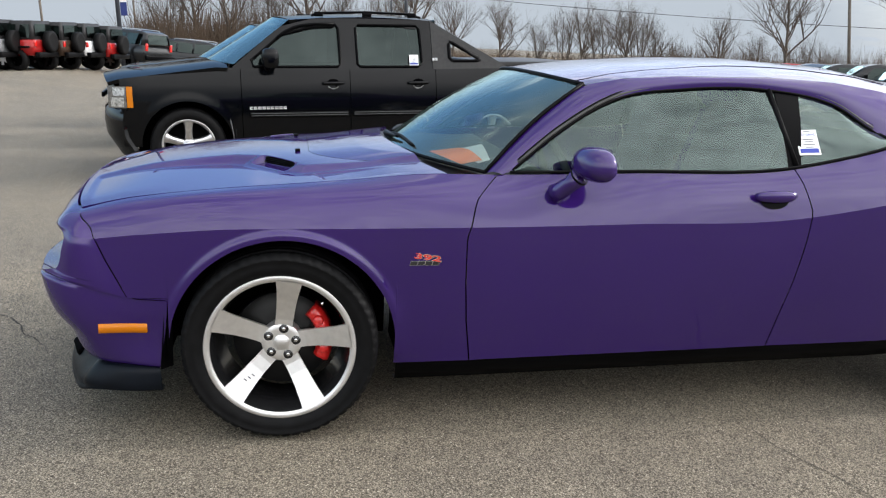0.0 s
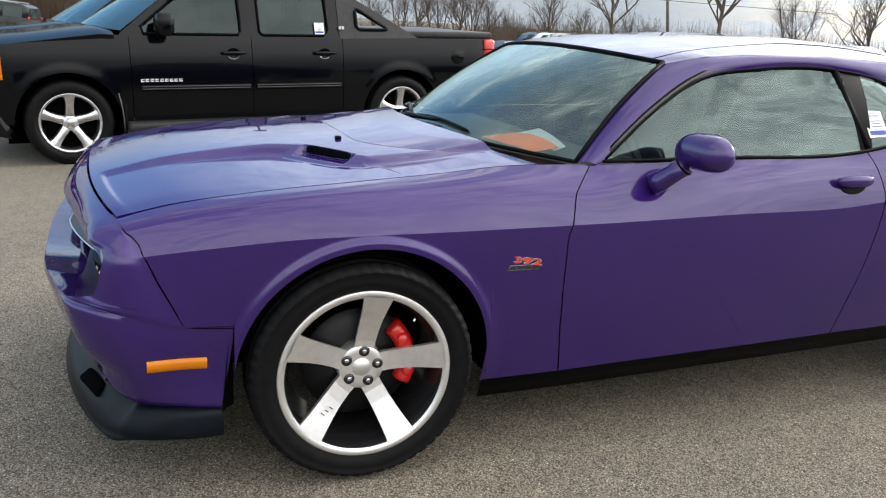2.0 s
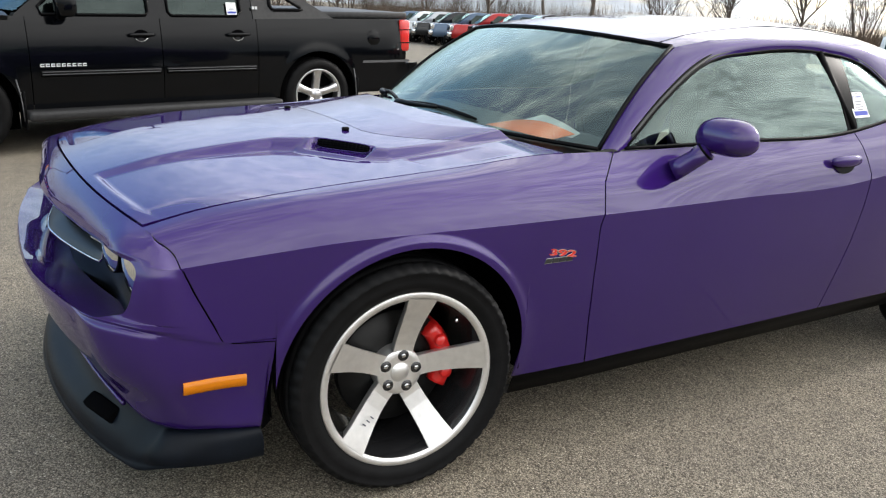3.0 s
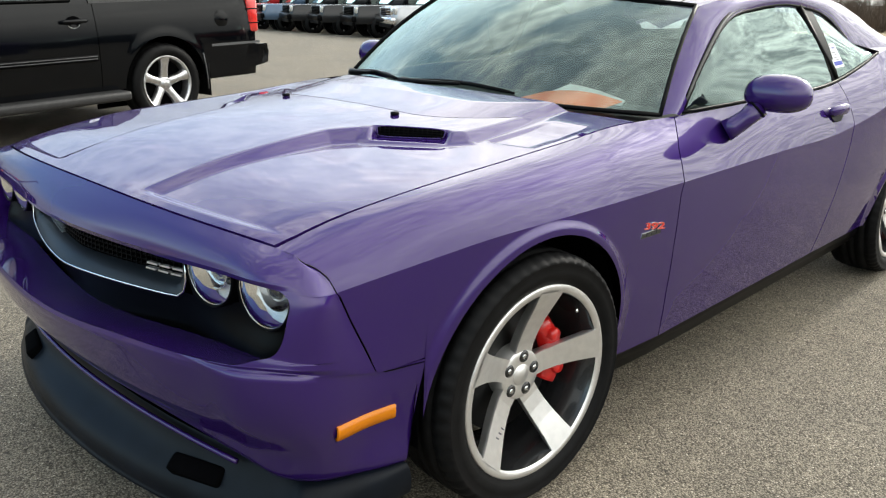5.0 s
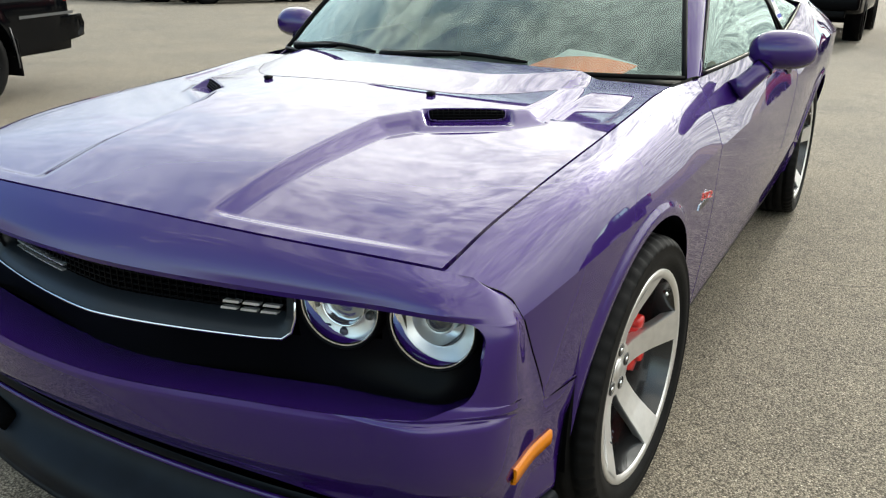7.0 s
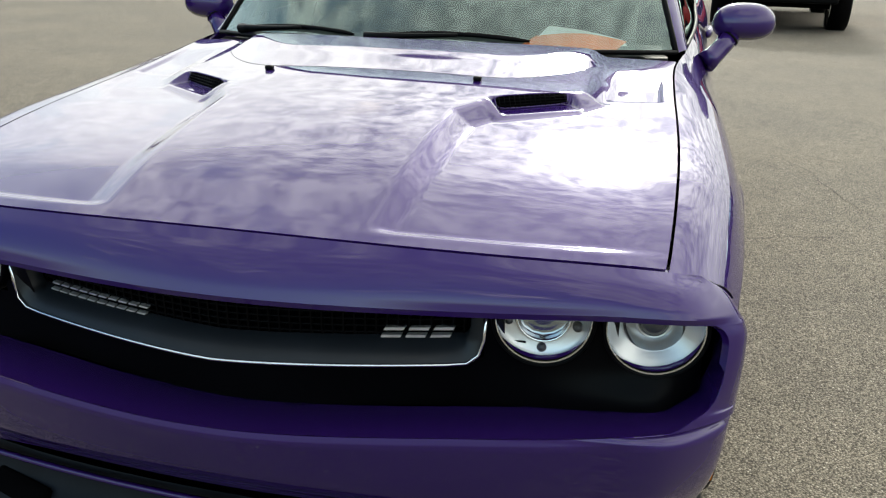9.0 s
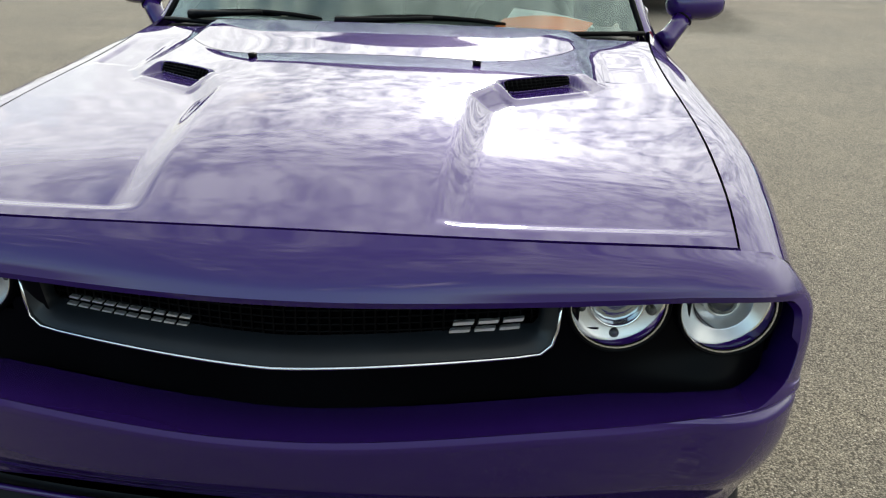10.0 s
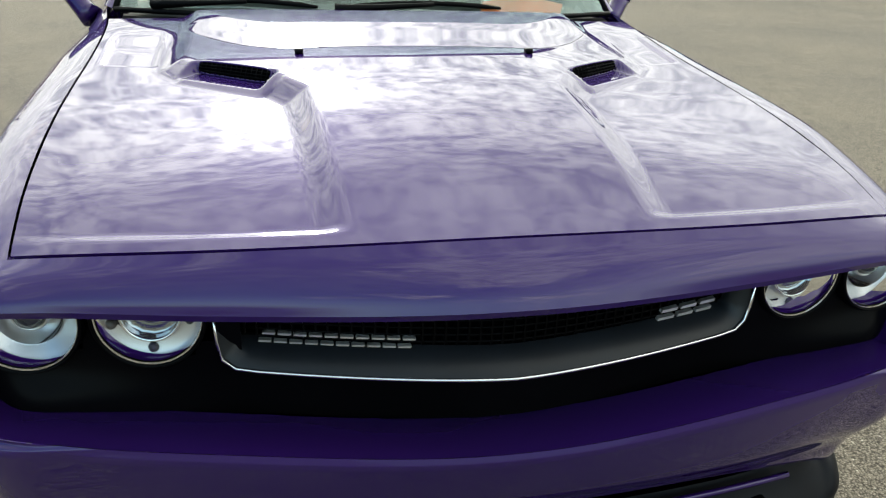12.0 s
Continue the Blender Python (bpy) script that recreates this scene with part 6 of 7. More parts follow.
    # front and rear ends
    rows = [[(-0.80 + 0.22 * abs(j) ** 3 + dx, TW / 2 + j * (TW / 2 - 0.02), z) for j in np.linspace(-1, 1, 25)] for z, dx in ((0.735, 0.02), (0.72, -0.02), (0.60, -0.035), (0.45, -0.02), (0.33, 0.05), (0.24, 0.1))]
    part("front_bumper", sheet(rows, thick=0.05, centre=mid), TRUCKPAINT, t)
    rows = [[(-0.80 + 0.10 * abs(j) ** 3 + dx, TW / 2 + j * 0.72, z) for j in np.linspace(-1, 1, 15)] for z, dx in ((0.74, 0.02), (0.98, 0.02), (1.01, 0.06))]
    gr = part("grille", sheet(rows, centre=mid), SATIN, t)
    bm = bmesh.new()
    box(bm, -0.80, TW / 2, 0.86, 0.03, 1.2, 0.05, 0.01)
    part("grille_bar", bm, SATIN, gr)
    bm = bmesh.new()
    box(bm, 4.43, TW / 2, 0.85, 0.06, 1.55, 0.52, 0.02)
    part("tailgate", bm, TRUCKPAINT, t)
    rows = [[(4.66 - 0.1 * abs(j) ** 4 + dx, TW / 2 + j * (TW / 2 - 0.01), z) for j in np.linspace(-1, 1, 21)] for z, dx in ((0.64, -0.3), (0.645, -0.01), (0.58, 0.02), (0.51, 0.0), (0.47, -0.06), (0.46, -0.25))]
    rb = part("rear_bumper", sheet(rows, thick=0.04, centre=mid), TRUCKPAINT, t)
    for far in (False, True):
        fy = (lambda y: TW - y) if far else (lambda y: y)
        rows = [[(x, fy(0.01 + 0.05 * max(0.0, (x - 4.5) / 0.12)), z) for z in (0.66, 0.55, lerp(0.37, 0.47, (x - 3.80) / 0.82))] for x in np.linspace(3.80, 4.60, 14)]
        part("bumper_side", sheet(rows, thick=0.02, centre=mid), TRUCKPAINT, rb)
        rows = [[(x, fy(0.0), z) for z in (0.675, 0.70)] for x in np.linspace(3.84, 4.45, 8)]
        part("bumper_step", sheet(rows, centre=mid), GREYTRIM, rb)
    bm = bmesh.new()
    box(bm, 1.9, TW / 2, 0.5, 4.6, 1.3, 0.3)
    box(bm, 0.0, TW / 2, 0.75, 1.1, 1.2, 0.4)
    part("chassis", bm, DARK, t, smooth=False)
    bm = bmesh.new()
    box(bm, 1.7, TW / 2, 0.85, 1.9, 1.5, 0.5, 0.05)
    part("cabin_trim", bm, FABRIC, t)
    for cx in (0.0, WBASE):
        truck_wheel(t, cx, False)
        truck_wheel(t, cx, True)
    # plain bars for the nameplate and trim badge
    np_ = new("nameplate")
    np_.parent = t
    for k in range(9):
        bm = bmesh.new()
        x = 0.62 + 0.043 * k
        box(bm, x + 0.015, -0.006, 0.722, 0.032, 0.006, 0.010)
        box(bm, x + 0.015, -0.006, 0.740, 0.032, 0.006, 0.008)
        box(bm, x + 0.003, -0.006, 0.731, 0.008, 0.006, 0.026)
        part("badge_bar", bm, BADGE, np_, smooth=False)
    for k in range(2):
        bm = bmesh.new()
        box(bm, 2.605 + 0.032 * k, 0.058, 1.225, 0.022, 0.012, 0.028)
        part("trim_badge", bm, BADGE, t, smooth=False)
    return t


truck = closed_bed_pickup("pickup", "glossy black four-door pickup with a covered bed")
window_sticker((2.385, 0.055 + 0.3 * 0.09 - 0.012, 1.215), (1, 0, 0), (0, 0.28, 1), 0.10, 0.115, truck, "")
TRUCK_AT = Matrix.Translation((-0.944, 4.987, -0.035)) @ Matrix.Rotation(radians(7.2), 4, "Z") @ Matrix.Rotation(-0.034, 4, "Y")
truck.matrix_world = TRUCK_AT
for k, (dx, dy) in enumerate(((0.0, 3.1), (0.25, 6.2))):
    m = TRUCK_AT @ Matrix.Translation((dx, dy, 0))
    p = m.translation
    m = Matrix.Translation((p.x, p.y, ground_z(p.x, p.y) - 0.005)) @ Matrix.Rotation(radians(7.2), 4, "Z") @ Matrix.Rotation(-0.03, 4, "Y")
    tagged(copy_thing(truck, m), "black pickup parked beside another black pickup")


# ---- vehicles further off ----
def profile_body(owner, prof, width, mat, name, tuck=0.0, z_tuck=1.0):
    """A body pushed across its width from a side outline, rounded towards the flanks."""
    rows = []
    n = len(prof)
    cx, cz = sum(p[0] for p in prof) / n, sum(p[1] for p in prof) / n
    for j in (-1.0, -0.985, -0.94, -0.8, 0, 0.8, 0.94, 0.985, 1.0):
        sh = 1 - 0.05 * max(0, (abs(j) - 0.9) / 0.1) ** 2
        row = []
        for x, z in prof + prof[:1]:
            w = width / 2 - tuck * max(0, z - z_tuck)
            row.append((cx + (x - cx) * sh, j * w, cz + (z - cz) * sh))
        rows.append(row)
    bm = sheet(rows, centre=(cx, 0, cz))
    ends = [e for e in bm.edges if e.is_boundary]
    bmesh.ops.holes_fill(bm, edges=ends)
    return part(name, bm, mat, owner)


def simple_wheel(owner, x, y, r, w, side, rim):
    m = Matrix.Translation((x, y, r)) @ (Matrix.Diagonal((1, side, 1, 1)))
    wh = new("wheel")
    wh.parent = owner
    part("tyre", outward(lathe([(r * 0.62, -w / 2 + 0.01), (r * 0.8, -w / 2), (r * 0.96, -w / 2 + 0.02), (r, -w / 4), (r, w / 4), (r * 0.96, w / 2), (r * 0.6, w / 2)], 32, m=m)), RUBBER, wh)
    part("rim", outward(lathe([(r * 0.63, -w / 2 + 0.012), (r * 0.58, -w / 2 + 0.01), (r * 0.5, -w / 2 + 0.05), (0, -w / 2 + 0.06)], 20, m=m)), DARK, wh)
    for k in range(6):
        bm = bmesh.new()
        spoke(bm, m @ Matrix.Rotation(radians(60 * k), 4, "Y"), [(0.0, -w / 2 + 0.02), (r * 0.6, -w / 2 + 0.012)], (r * 0.1, r * 0.12), 0.03)
        part("spoke", outward(bm), rim, wh, smooth=False)


def pane(owner, pts, mat=None, name="window"):
    bm = bmesh.new()
    bm.faces.new([bm.verts.new(p) for p in pts])
    fold(bm, 0.01)
    return part(name, bm, mat or DARKGLASS, owner, smooth=False)


TOPCLOTH = material("black_hard_top", (0.018, 0.018, 0.02), 0.55, spec=0.3, noise_scale=8, vary=0.2)


def boxy_jeep(paint, label):
    """An upright off-roader, tail at +x, spare wheel on its door."""
    t = thing("off_roader", label, "car", "off-roaders in a row")
    profile_body(t, [(-1.9, 0.55), (-1.9, 1.0), (-0.6, 1.12), (1.85, 1.12), (1.85, 0.55)], 1.55, paint, "body")
    profile_body(t, [(-0.7, 1.13), (-0.35, 1.78), (1.78, 1.80), (1.84, 1.13)], 1.50, TOPCLOTH, "hard_top", 0.12, 1.1)
    for s in (-1, 1):
        for a, b in ((-0.25, 0.45), (0.55, 1.2), (1.28, 1.72)):
            pane(t, [(a, s * 0.755, 1.2), (b, s * 0.755, 1.2), (b, s * 0.70, 1.66), (a + 0.1, s * 0.70, 1.66)])
        bm = bmesh.new()
        box(bm, 1.86, s * 0.66, 0.98, 0.06, 0.14, 0.2, 0.015)
        part("tail_light", bm, REDLENS, t)
        for x in (-1.25, 1.2):
            simple_wheel(t, x, s * 0.76, 0.40, 0.26, -s * -1, POLISHED)
            bm = bmesh.new()
            box(bm, x, s * 0.82, 0.86, 1.0, 0.2, 0.07, 0.03)
            part("wheel_flare", bm, BLACK, t)
    pane(t, [(1.862, -0.58, 1.25), (1.862, 0.58, 1.25), (1.835, 0.55, 1.68), (1.835, -0.55, 1.68)], name="rear_window")
    bm = bmesh.new()
    box(bm, 1.95, 0, 0.58, 0.18, 1.5, 0.2, 0.04)
    part("rear_bumper", bm, BLACK, t)
    bm = bmesh.new()
    lathe([(0.0, -0.13), (0.22, -0.12), (0.3, -0.13), (0.39, -0.10), (0.39, 0.1), (0.0, 0.1)], 32, m=Matrix.Translation((2.02, 0.12, 1.05)) @ Matrix.Rotation(radians(90), 4, "Z"), bm=bm)
    part("spare_wheel", outward(bm), RUBBER, t)
    return t


def far_suv(paint, label):
    t = thing("suv", label, "car", "parked vehicles further off")
    profile_body(t, [(-2.45, 0.45), (-2.5, 0.8), (-2.3, 1.05), (-1.15, 1.16), (2.45, 1.2), (2.52, 0.8), (2.45, 0.45)], 1.95, paint, "body", 0.1, 0.9)
    profile_body(t, [(-1.3, 1.15), (-0.55, 1.78), (-0.2, 1.86), (2.1, 1.85), (2.42, 1.72), (2.5, 1.18)], 1.78, paint, "cabin", 0.25, 1.15)
    for s in (-1, 1):
        for a, b in ((-0.75, 0.2), (0.28, 1.15), (1.25, 2.2)):
            pane(t, [(a, s * 0.892, 1.2), (b, s * 0.892, 1.2), (b - 0.02, s * 0.76, 1.72), (max(a + (0.45 if a < -0.5 else 0.0), a), s * 0.76, 1.72)])
        bm = bmesh.new()
        box(bm, 2.5, s * 0.82, 1.1, 0.08, 0.16, 0.36, 0.03)
        part("tail_light", bm, REDLENS, t)
        bm = bmesh.new()
        box(bm, -2.42, s * 0.72, 0.92, 0.12, 0.34, 0.16, 0.03)
        part("headlight", bm, CLEARLENS, t)
        for x in (-1.5, 1.45):
            simple_wheel(t, x, s * 0.87, 0.39, 0.26, s, POLISHED)
        part("roof_rail", tube(bmesh.new(), [(0.0, s * 0.64, 1.87), (0.1, s * 0.64, 1.91), (1.8, s * 0.64, 1.91), (1.95, s * 0.64, 1.87)], 0.02, 6), POLISHED, t)
    pane(t, [(-1.33, -0.8, 1.2), (-1.33, 0.8, 1.2), (-0.62, 0.68, 1.76), (-0.62, -0.68, 1.76)], FARGLASS, "windshield")
    pane(t, [(2.525, -0.74, 1.25), (2.525, 0.74, 1.25), (2.44, 0.66, 1.7), (2.44, -0.66, 1.7)], name="rear_window")
    bm = bmesh.new()
    box(bm, 2.55, 0, 0.6, 0.14, 1.9, 0.24, 0.05)
    part("rear_bumper", bm, SATIN, t)
    return t


def far_pickup(paint, label, group="pickups in a row", bright=True, bumper=None):
    """A crew-cab pickup whose nose points to -x."""
    t = thing("pickup", label, "truck", group)
    profile_body(t, [(-2.85, 0.5), (-2.9, 0.75), (-2.82, 1.12), (-2.65, 1.2), (-1.35, 1.27), (2.75, 1.28), (2.82, 0.6), (2.7, 0.5)], 1.98, paint, "body", 0.12, 0.9)
    profile_body(t, [(-1.5, 1.26), (-0.75, 1.84), (-0.4, 1.92), (0.9, 1.90), (1.15, 1.8), (1.2, 1.26)], 1.80, paint, "cab", 0.25, 1.25)
    for s in (-1, 1):
        for a, b in ((-0.95, 0.02), (0.12, 0.95)):
            pane(t, [(a, s * 0.904, 1.3), (b, s * 0.904, 1.3), (b, s * 0.78, 1.77), (a + (0.45 if a < -0.5 else 0.0), s * 0.78, 1.77)])
        bm = bmesh.new()
        box(bm, -2.83, s * 0.78, 1.02, 0.12, 0.34, 0.24, 0.03)
        part("headlight", bm, CLEARLENS, t)
        bm = bmesh.new()
        box(bm, 2.8, s * 0.88, 1.05, 0.08, 0.16, 0.4, 0.02)
        part("tail_light", bm, REDLENS, t)
        bm = bmesh.new()
        box(bm, -0.85, s * 1.08, 1.38, 0.14, 0.2, 0.22, 0.04)
        part("mirror", bm, SATIN, t)
        for x in (-1.85, 1.8):
            simple_wheel(t, x, s * 0.87, 0.41, 0.28, s, POLISHED)
            part("wheel_arch", outward(lathe([(0.47, -0.14), (0.5, -0.15), (0.5, 0.12), (0.46, 0.12)], 24, m=Matrix.Translation((x, s * 0.86, 0.45)) @ Matrix.Diagonal((1, s, 1, 1)))), SATIN, t)
    pane(t, [(-1.535, -0.82, 1.3), (-1.535, 0.82, 1.3), (-0.83, 0.70, 1.82), (-0.83, -0.70, 1.82)], FARGLASS, "windshield")
    bm = bmesh.new()
    box(bm, -2.88, 0, 1.0, 0.1, 1.2, 0.34, 0.04)
    gr = part("grille", bm, CHROME if bright else SATIN, t)
    for z in (0.9, 0.96, 1.02, 1.08):
        bm = bmesh.new()
        box(bm, -2.93, 0, z, 0.03, 1.08, 0.035, 0.005)
        part("grille_slat", bm, DARK, gr)
    bm = bmesh.new()
    box(bm, -2.93, 0, 0.68, 0.2, 1.92, 0.24, 0.06)
    part("front_bumper", bm, bumper or (CHROME if bright else SATIN), t)
    bm = bmesh.new()
    box(bm, -2.9, 0, 0.5, 0.12, 1.5, 0.14, 0.03)
    part("valance", bm, BLACK, t)
    bm = bmesh.new()
    box(bm, 0, 0, 0.45, 4.6, 1.4, 0.25)
    part("chassis", bm, DARK, t)
    return t


def coat(name, c, metal=0.2):
    return material(name, c, 0.35, metal, 0.7, spec=0.1, noise_scale=3, vary=0.08)


BLACKCAR, REDCAR, WHITECAR = coat("black_car", (0.01, 0.011, 0.013), 0), coat("red_car", (0.32, 0.012, 0.012)), coat("white_car", (0.72, 0.73, 0.74), 0)
SILVERCAR, BLUECAR, BROWNCAR = coat("silver_car", (0.42, 0.43, 0.45), 0.6), coat("blue_grey_car", (0.07, 0.11, 0.17)), coat("dark_brown_car", (0.05, 0.03, 0.02))


def stand(x, y, heading):
    """The pose of a vehicle on the lot, its tail turned by heading."""
    slope = (ground_z(x + 1, y) - ground_z(x - 1, y)) / 2
    return Matrix.Translation((x, y, ground_z(x, y))) @ Matrix.Rotation(math.atan(slope), 4, Vector((0, -1, 0))) @ Matrix.Rotation(radians(heading), 4, "Z")


for paint, word, deg, dist in ((SILVERCAR, "silver", -19.2, 35.5), (REDCAR, "red", -17.2, 36.0), (BROWNCAR, "dark brown", -15.6, 37), (WHITECAR, "white", -14.3, 38), (REDCAR, "red", -13.0, 39)):
    j = boxy_jeep(paint, f"{word} upright off-roader with a black hard top")
    a = radians(deg)
    j.matrix_world = stand(0.018 + dist * math.sin(a), -3.737 + dist * math.cos(a), -14)
for paint, deg, dist, head, word in ((BLACKCAR, -10.4, 46, -35, "black suv with a pale tailgate window"), (BLACKCAR, -6.9, 50, -18, "dark suv parked behind another suv")):
    j = far_suv(paint, word)
    a = radians(deg)
    j.matrix_world = stand(0.018 + dist * math.sin(a), -3.737 + dist * math.cos(a), head)

ROW = ((SILVERCAR, "silver", True), (BLACKCAR, "black", False), (BLACKCAR, "dark", False), (BLACKCAR, "glossy black", False), (BLUECAR, "dark blue", False), (REDCAR, "red", True), (BLUECAR, "blue-grey", True), (BLACKCAR, "black", True), (SILVERCAR, "silver", True), (WHITECAR, "white", True), (BLUECAR, "blue-grey", True))
for k, (paint, word, bright) in enumerate(ROW):
    j = far_pickup(paint, f"{word} crew-cab pickup facing out of its row", bright=bright)
    j.matrix_world = stand(22.4 + 0.46 * k, 20.6 + 2.78 * k, -24)
for x, y, paint, head, word in ((17.5, 0.6, BLACKCAR, 0, "black pickup parked behind the coupe"), (14.3, -2.9, REDCAR, -6, "red pickup with black lower trim"), (27, 22, SILVERCAR, 100, "silver crew-cab pickup standing crosswise"), (33, 17, WHITECAR, 100, "white crew-cab pickup far behind"), (14.5, -10.5, BLACKCAR, 20, "black pickup parked at the lot's edge")):
    j = far_pickup(paint, word, "parked vehicles further off", bright=False, bumper=REDCAR if paint == REDCAR else None)
    j.matrix_world = stand(x, y, head)


# ---- trees, brush, poles and wires ----
BARK = material("grey_brown_bark", (0.085, 0.068, 0.055), 0.9, noise_scale=6, vary=0.4)
TWIG = material("brown_twigs", (0.115, 0.082, 0.058), 0.9, noise_scale=0.4, vary=0.4)
DRY = material("dry_field_grass", (0.27, 0.21, 0.13), 0.95, noise_scale=0.25, vary=0.35, bump=0.6, bump_scale=3)
POLE = material("weathered_pole", (0.12, 0.105, 0.09), 0.85, noise_scale=5, vary=0.3)
STEEL = material("dark_pole_paint", (0.03, 0.035, 0.045), 0.5, noise_scale=5, vary=0.2)
LEANING = Matrix.Rotation(math.atan(-0.055), 4, "Y")


def limb(bm, p, d, length, r, depth, rng, sides):
    """A limb and its forks, tapered to twigs."""
    pts, rad = [p], [r]
    q, dd = p.copy(), d.copy()
    n = 4
    for k in range(n):
        dd = (dd + Vector((rng.uniform(-1, 1), rng.uniform(-1, 1), rng.uniform(-0.2, 0.7))) * 0.16).normalized()
        q = q + dd * (length / n)
        pts.append(q.copy())
        rad.append(r * (1 - 0.5 * (k + 1) / n))
    tube(bm, pts, rad, sides, False)
    if depth == 0:
        return
    kids = 4
    for k in range(kids):
        at = rng.randint(1, n) if k else n
        spread = rng.uniform(0.35, 0.85)
        side = Vector((rng.uniform(-1, 1), rng.uniform(-1, 1), rng.uniform(-0.1, 0.6))).normalized()
        nd = (d * (1 - spread * 0.5) + side * spread).normalized()
        limb(bm, pts[at], nd, length * rng.uniform(0.55, 0.8), rad[at] * 0.72, depth - 1, rng, 3 if depth < 3 else 5)


def bare_tree(seed, height, stems, spread=1.0, reach=0.33, limbs=16):
    rng = random.Random(seed)
    t = thing("tree", "bare leafless tree with a grey-brown forked crown", "tree", "bare trees")
    trunk, crown = bmesh.new(), bmesh.new()
    for s in range(stems):
        p = Vector((rng.uniform(-0.5, 0.5) * (stems > 1), rng.uniform(-0.5, 0.5) * (stems > 1), -0.3))
        d = Vector((rng.uniform(-0.2, 0.2) * stems, rng.uniform(-0.2, 0.2) * stems, 3)).normalized()
        top = height * rng.uniform(0.8, 1.0)
        pts, rad = [], []
        for k in range(11):
            pts.append(p.copy())
            rad.append(height * 0.017 / stems ** 0.4 * (1 - 0.92 * k / 10))
            d = (d + Vector((rng.uniform(-1, 1), rng.uniform(-1, 1), 0.5)) * 0.09).normalized()
            p = p + d * top / 10
        tube(trunk, pts, rad, 7, False)
        for k in range(limbs):
            f = rng.uniform(0.24, 0.97)
            n = min(9, int(f * 10))
            at = pts[n].lerp(pts[n + 1], f * 10 - n)
            a = rng.uniform(0, 6.28)
            lean = rng.uniform(0.45, 1.35) * (1.15 - 0.6 * f) * spread
            limb(crown, at, Vector((math.cos(a) * lean, math.sin(a) * lean, 1)).normalized(), height * reach * (1.12 - f) * rng.uniform(0.6, 1.2) + 0.4, rad[n] * 0.6, 3, rng, 4)
    part("trunk", trunk, BARK, t)
    part("crown", crown, BARK, t)
    return t


trees = [bare_tree(3, 10.0, 1, 1.1, 0.36, 14), bare_tree(8, 9.0, 1, 0.85, 0.27, 15), bare_tree(21, 9.5, 4, 0.8, 0.24, 9)]
EYE0 = Vector((0.018, -3.737, 0))


def plant(k, deg, dist, scale, turn):
    a = radians(deg)
    x, y = EYE0.x + dist * math.sin(a), EYE0.y + dist * math.cos(a)
    m = Matrix.Translation((x, y, ground_z(x, y) - 0.4)) @ LEANING @ Matrix.Rotation(turn, 4, "Z")
    t = trees[k] if not placed[k] else copy_thing(trees[k], m)
    placed[k] = True
    t.matrix_world = m
    t.scale = (scale, scale, scale)


placed = [False] * 3
rng = random.Random(5)
for k, deg, dist, sc in ((0, 8.5, 70, 1.05), (0, 11.3, 78, 0.8), (1, 14.3, 78, 1.0), (1, 17.0, 82, 0.75), (2, 18.4, 80, 0.85), (1, 20.0, 78, 0.95), (2, 21.3, 82, 0.95), (1, 22.4, 80, 1.0), (2, 23.5, 84, 0.95), (1, 24.4, 80, 0.8), (1, 26.0, 80, 0.6), (1, 28.8, 80, 0.95), (1, 30.6, 84, 0.75), (0, 32.3, 70, 1.05), (2, 33.2, 90, 0.7), (0, 39.2, 58, 1.15), (2, 44, 72, 0.9), (1, 48, 75, 1.1), (0, 52, 70, 1.0), (2, 56, 80, 1.0), (1, 60, 74, 1.15), (0, 64, 70, 1.1), (2, 70, 82, 1.0), (1, 76, 80, 1.0), (2, -7.5, 66, 1.0), (0, -5.5, 70, 1.1), (1, -3.2, 64, 1.1), (2, -1, 72, 1.1), (0, 1.5, 68, 1.15), (1, 4, 72, 1.0), (2, 7, 74, 1.0), (0, -19, 85, 0.9), (1, -24, 80, 1.0), (2, 35, 90, 0.6)):
    plant(k, deg, dist, sc, rng.uniform(0, 6.28))

# a belt of brush and far woods
rng = random.Random(11)
verts, faces = [], []


def twig_fan(x, y, z0, h, n):
    for _ in range(n):
        a, tilt = rng.uniform(0, 6.28), rng.uniform(0, 0.9)
        l = h * rng.uniform(0.45, 1.0)
        bx, by = x + rng.uniform(-1.2, 1.2), y + rng.uniform(-1.2, 1.2)
        tip = (bx + l * math.sin(tilt) * math.cos(a), by + l * math.sin(tilt) * math.sin(a), z0 + l * math.cos(tilt))
        w = 0.012 + 0.006 * h
        i = len(verts)
        verts.extend([(bx - w, by, z0), (bx + w, by, z0), tip, (bx, by - w, z0), (bx, by + w, z0)])
        faces.append((i, i + 1, i + 2))
        faces.append((i + 3, i + 4, i + 2))


for k in range(2600):
    deg = rng.uniform(-40, 100)
    dist = rng.uniform(86, 125)
    tall = 3.6 if deg > 8 else 3.0
    if deg > 24:
        dist = rng.uniform(66, 105)
        tall = 4.6
    if -9 < deg < 6:
        dist = rng.uniform(62, 85)
        tall = 6.0
    a = radians(deg)
    x, y = EYE0.x + dist * math.sin(a), EYE0.y + dist * math.cos(a)
    twig_fan(x, y, ground_z(x, y) - 0.5, tall * rng.uniform(0.6, 1.15), 46)
me = bpy.data.meshes.new("brush")
me.from_pydata(verts, [], faces)
me.materials.append(TWIG)
tagged(new("brush", me), "tangled brown leafless brush beyond the lot", "brush", kind="stuff")

rows = []
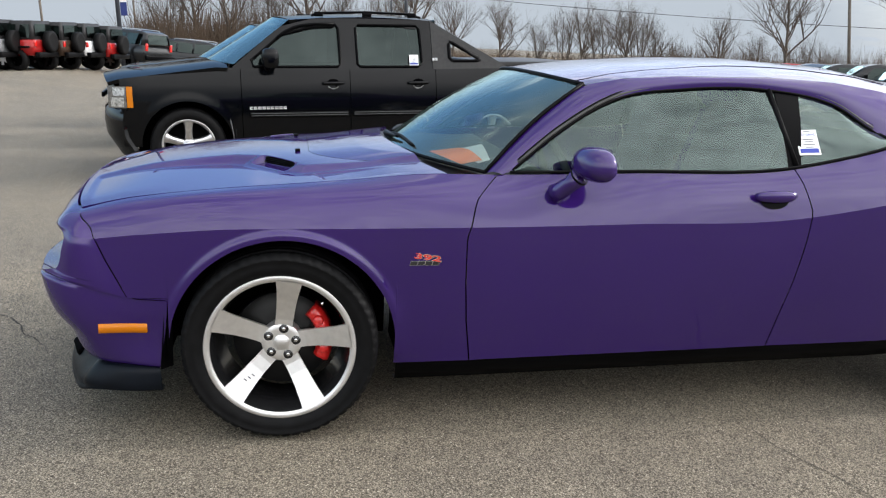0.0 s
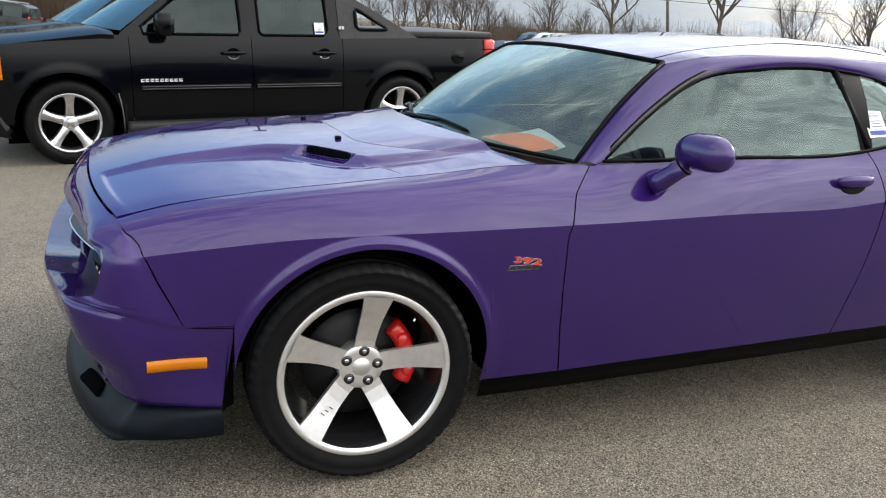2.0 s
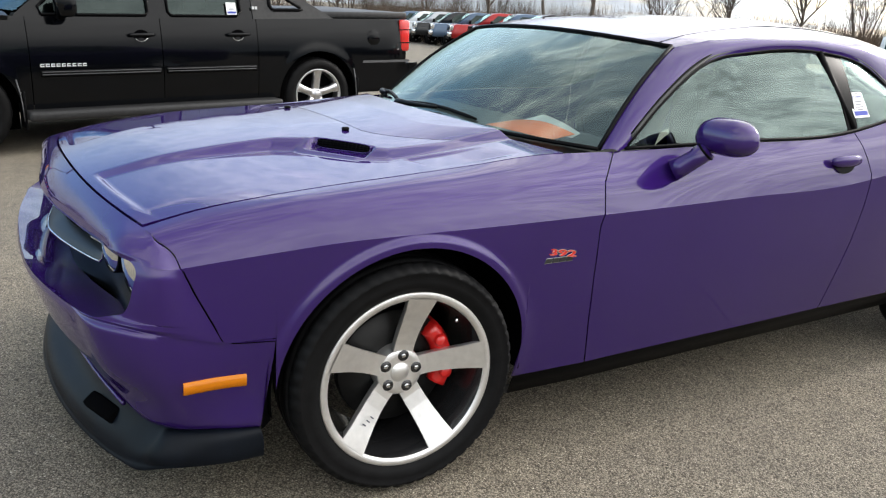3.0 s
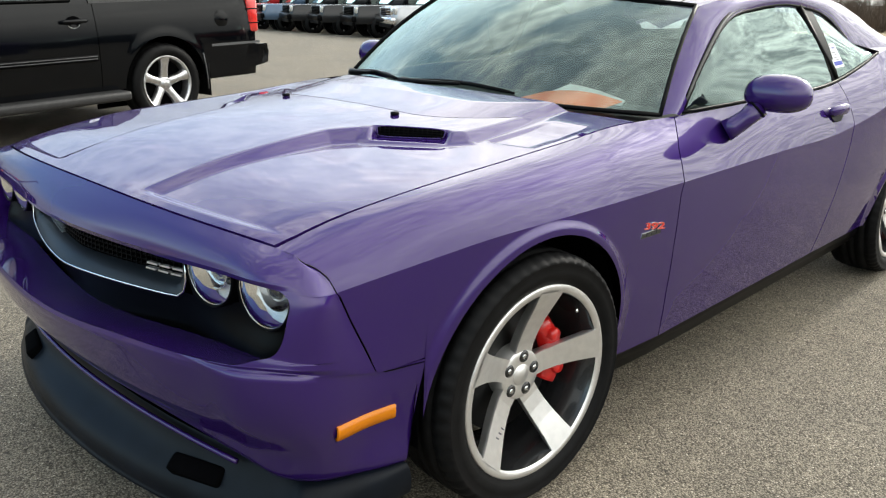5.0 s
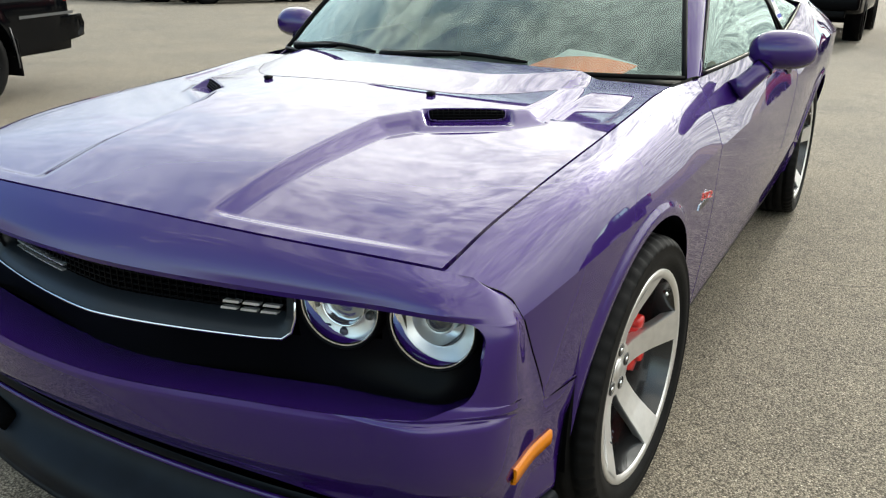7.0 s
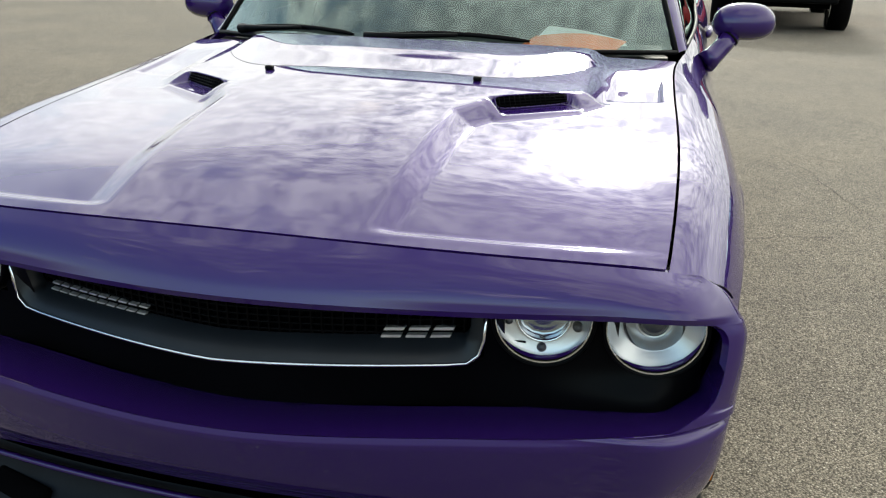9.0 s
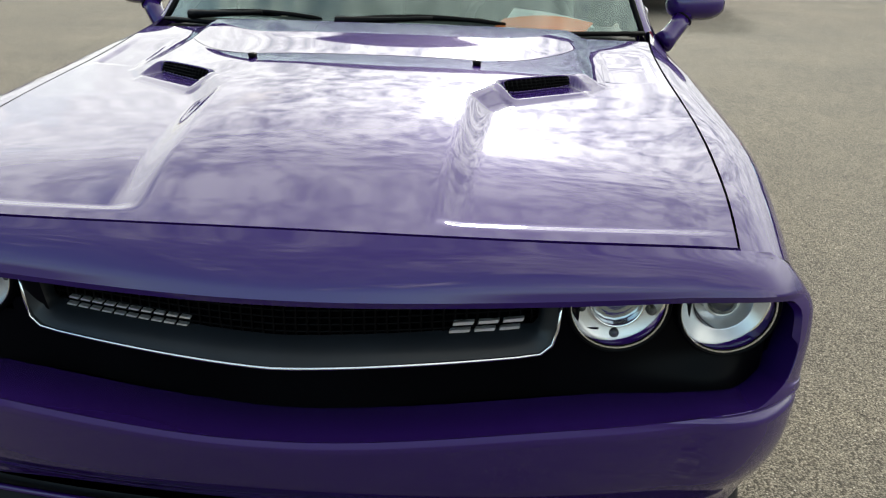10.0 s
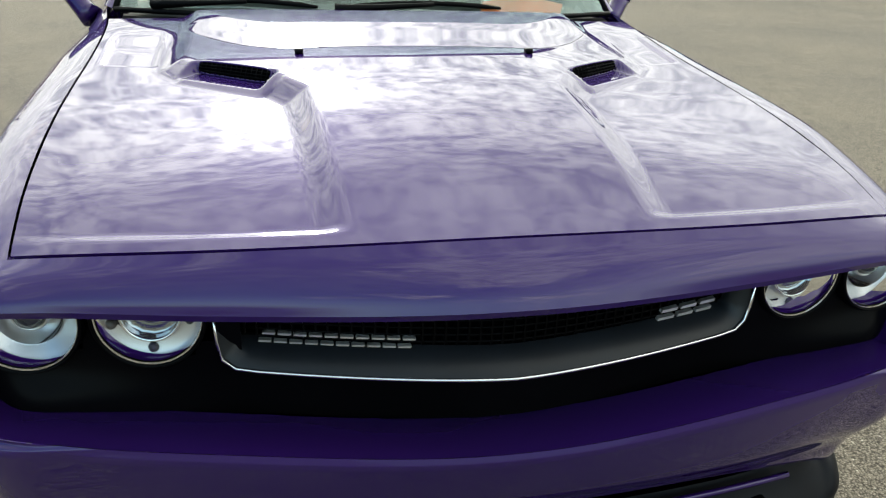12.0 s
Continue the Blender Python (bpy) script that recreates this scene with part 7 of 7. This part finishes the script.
for deg in np.linspace(-60, 120, 61):
    a = radians(float(deg))
    rows.append([(EYE0.x + d * math.sin(a), EYE0.y + d * math.cos(a), ground_z(EYE0.x + d * math.sin(a), EYE0.y + d * math.cos(a)) + 0.05) for d in (56, 75, 110, 170, 300)])
tagged(part("field", sheet(rows, centre=(0, 0, -80)), DRY, None), "strip of dry tan field grass", "field", kind="structure")


def utility_pole(deg, dist, h, r, mat, arm, lean=0.0):
    a = radians(deg)
    x, y = EYE0.x + dist * math.sin(a), EYE0.y + dist * math.cos(a)
    t = thing("utility_pole", "weathered wooden utility pole" if arm else "slim dark lamp pole on the lot", "pole")
    part("shaft", tube(bmesh.new(), [(0, 0, -0.5), (0, 0, h)], [r, r * 0.75], 10), mat, t)
    if arm:
        bm = bmesh.new()
        box(bm, 0, 0, h - 0.6, 2.2, 0.12, 0.14)
        part("crossarm", bm, mat, t, smooth=False)
    else:
        bm = bmesh.new()
        box(bm, 0, 0, h, 0.9, 0.35, 0.16, 0.04)
        part("lamp_head", bm, mat, t)
    t.matrix_world = Matrix.Translation((x, y, ground_z(x, y))) @ Matrix.Rotation(radians(lean), 4, Vector((math.sin(a), math.cos(a), 0))) @ LEANING
    return t, Vector((x, y, ground_z(x, y)))


utility_pole(36.3, 70, 10.5, 0.13, POLE, True, -5.0)
utility_pole(-14.6, 110, 10.0, 0.16, POLE, True)
utility_pole(-9.3, 120, 10.0, 0.16, POLE, True)
utility_pole(8.1, 48, 9.0, 0.12, STEEL, False)
utility_pole(7.1, 62, 9.0, 0.08, STEEL, False)
utility_pole(62, 60, 10.0, 0.18, POLE, True)
flag, _ = utility_pole(-10.2, 44, 9.5, 0.11, STEEL, False)
flag.name = "banner_pole"
tagged(flag, "dark pole with a red white and blue banner", "pole")
for z, h, c in ((3.45, 0.60, (0.5, 0.02, 0.03)), (3.105, 0.08, (0.75, 0.75, 0.75)), (2.75, 0.62, (0.02, 0.035, 0.16))):
    bm = bmesh.new()
    box(bm, 0.27, 0, z, 0.30, 0.02, h)
    part("banner_band", bm, material("banner_cloth", c, 0.8, noise_scale=6, vary=0.1), flag, smooth=False)

# two overhead wires
WIRE = material("wire", (0.02, 0.02, 0.02), 0.7)
for d0, e0, d1, e1, dist, sag in ((-28, 5.4, 10, 2.6, 62, 0.25), (-8, 4.2, 46, 1.8, 70, 0.35), (-10, 5.6, 60, 4.2, 72, 0.3)):
    pts = []
    for s in np.linspace(0, 1, 25):
        a = radians(lerp(d0, d1, s))
        x, y = EYE0.x + dist * math.sin(a), EYE0.y + dist * math.cos(a)
        pts.append((x, y, 1.44 + dist * math.tan(radians(lerp(e0, e1, s))) - sag * math.sin(math.pi * s) + 0.0))
    tagged(part("overhead_wire", tube(bmesh.new(), pts, 0.022, 5), WIRE, None), "thin dark overhead wire between poles", "wire")
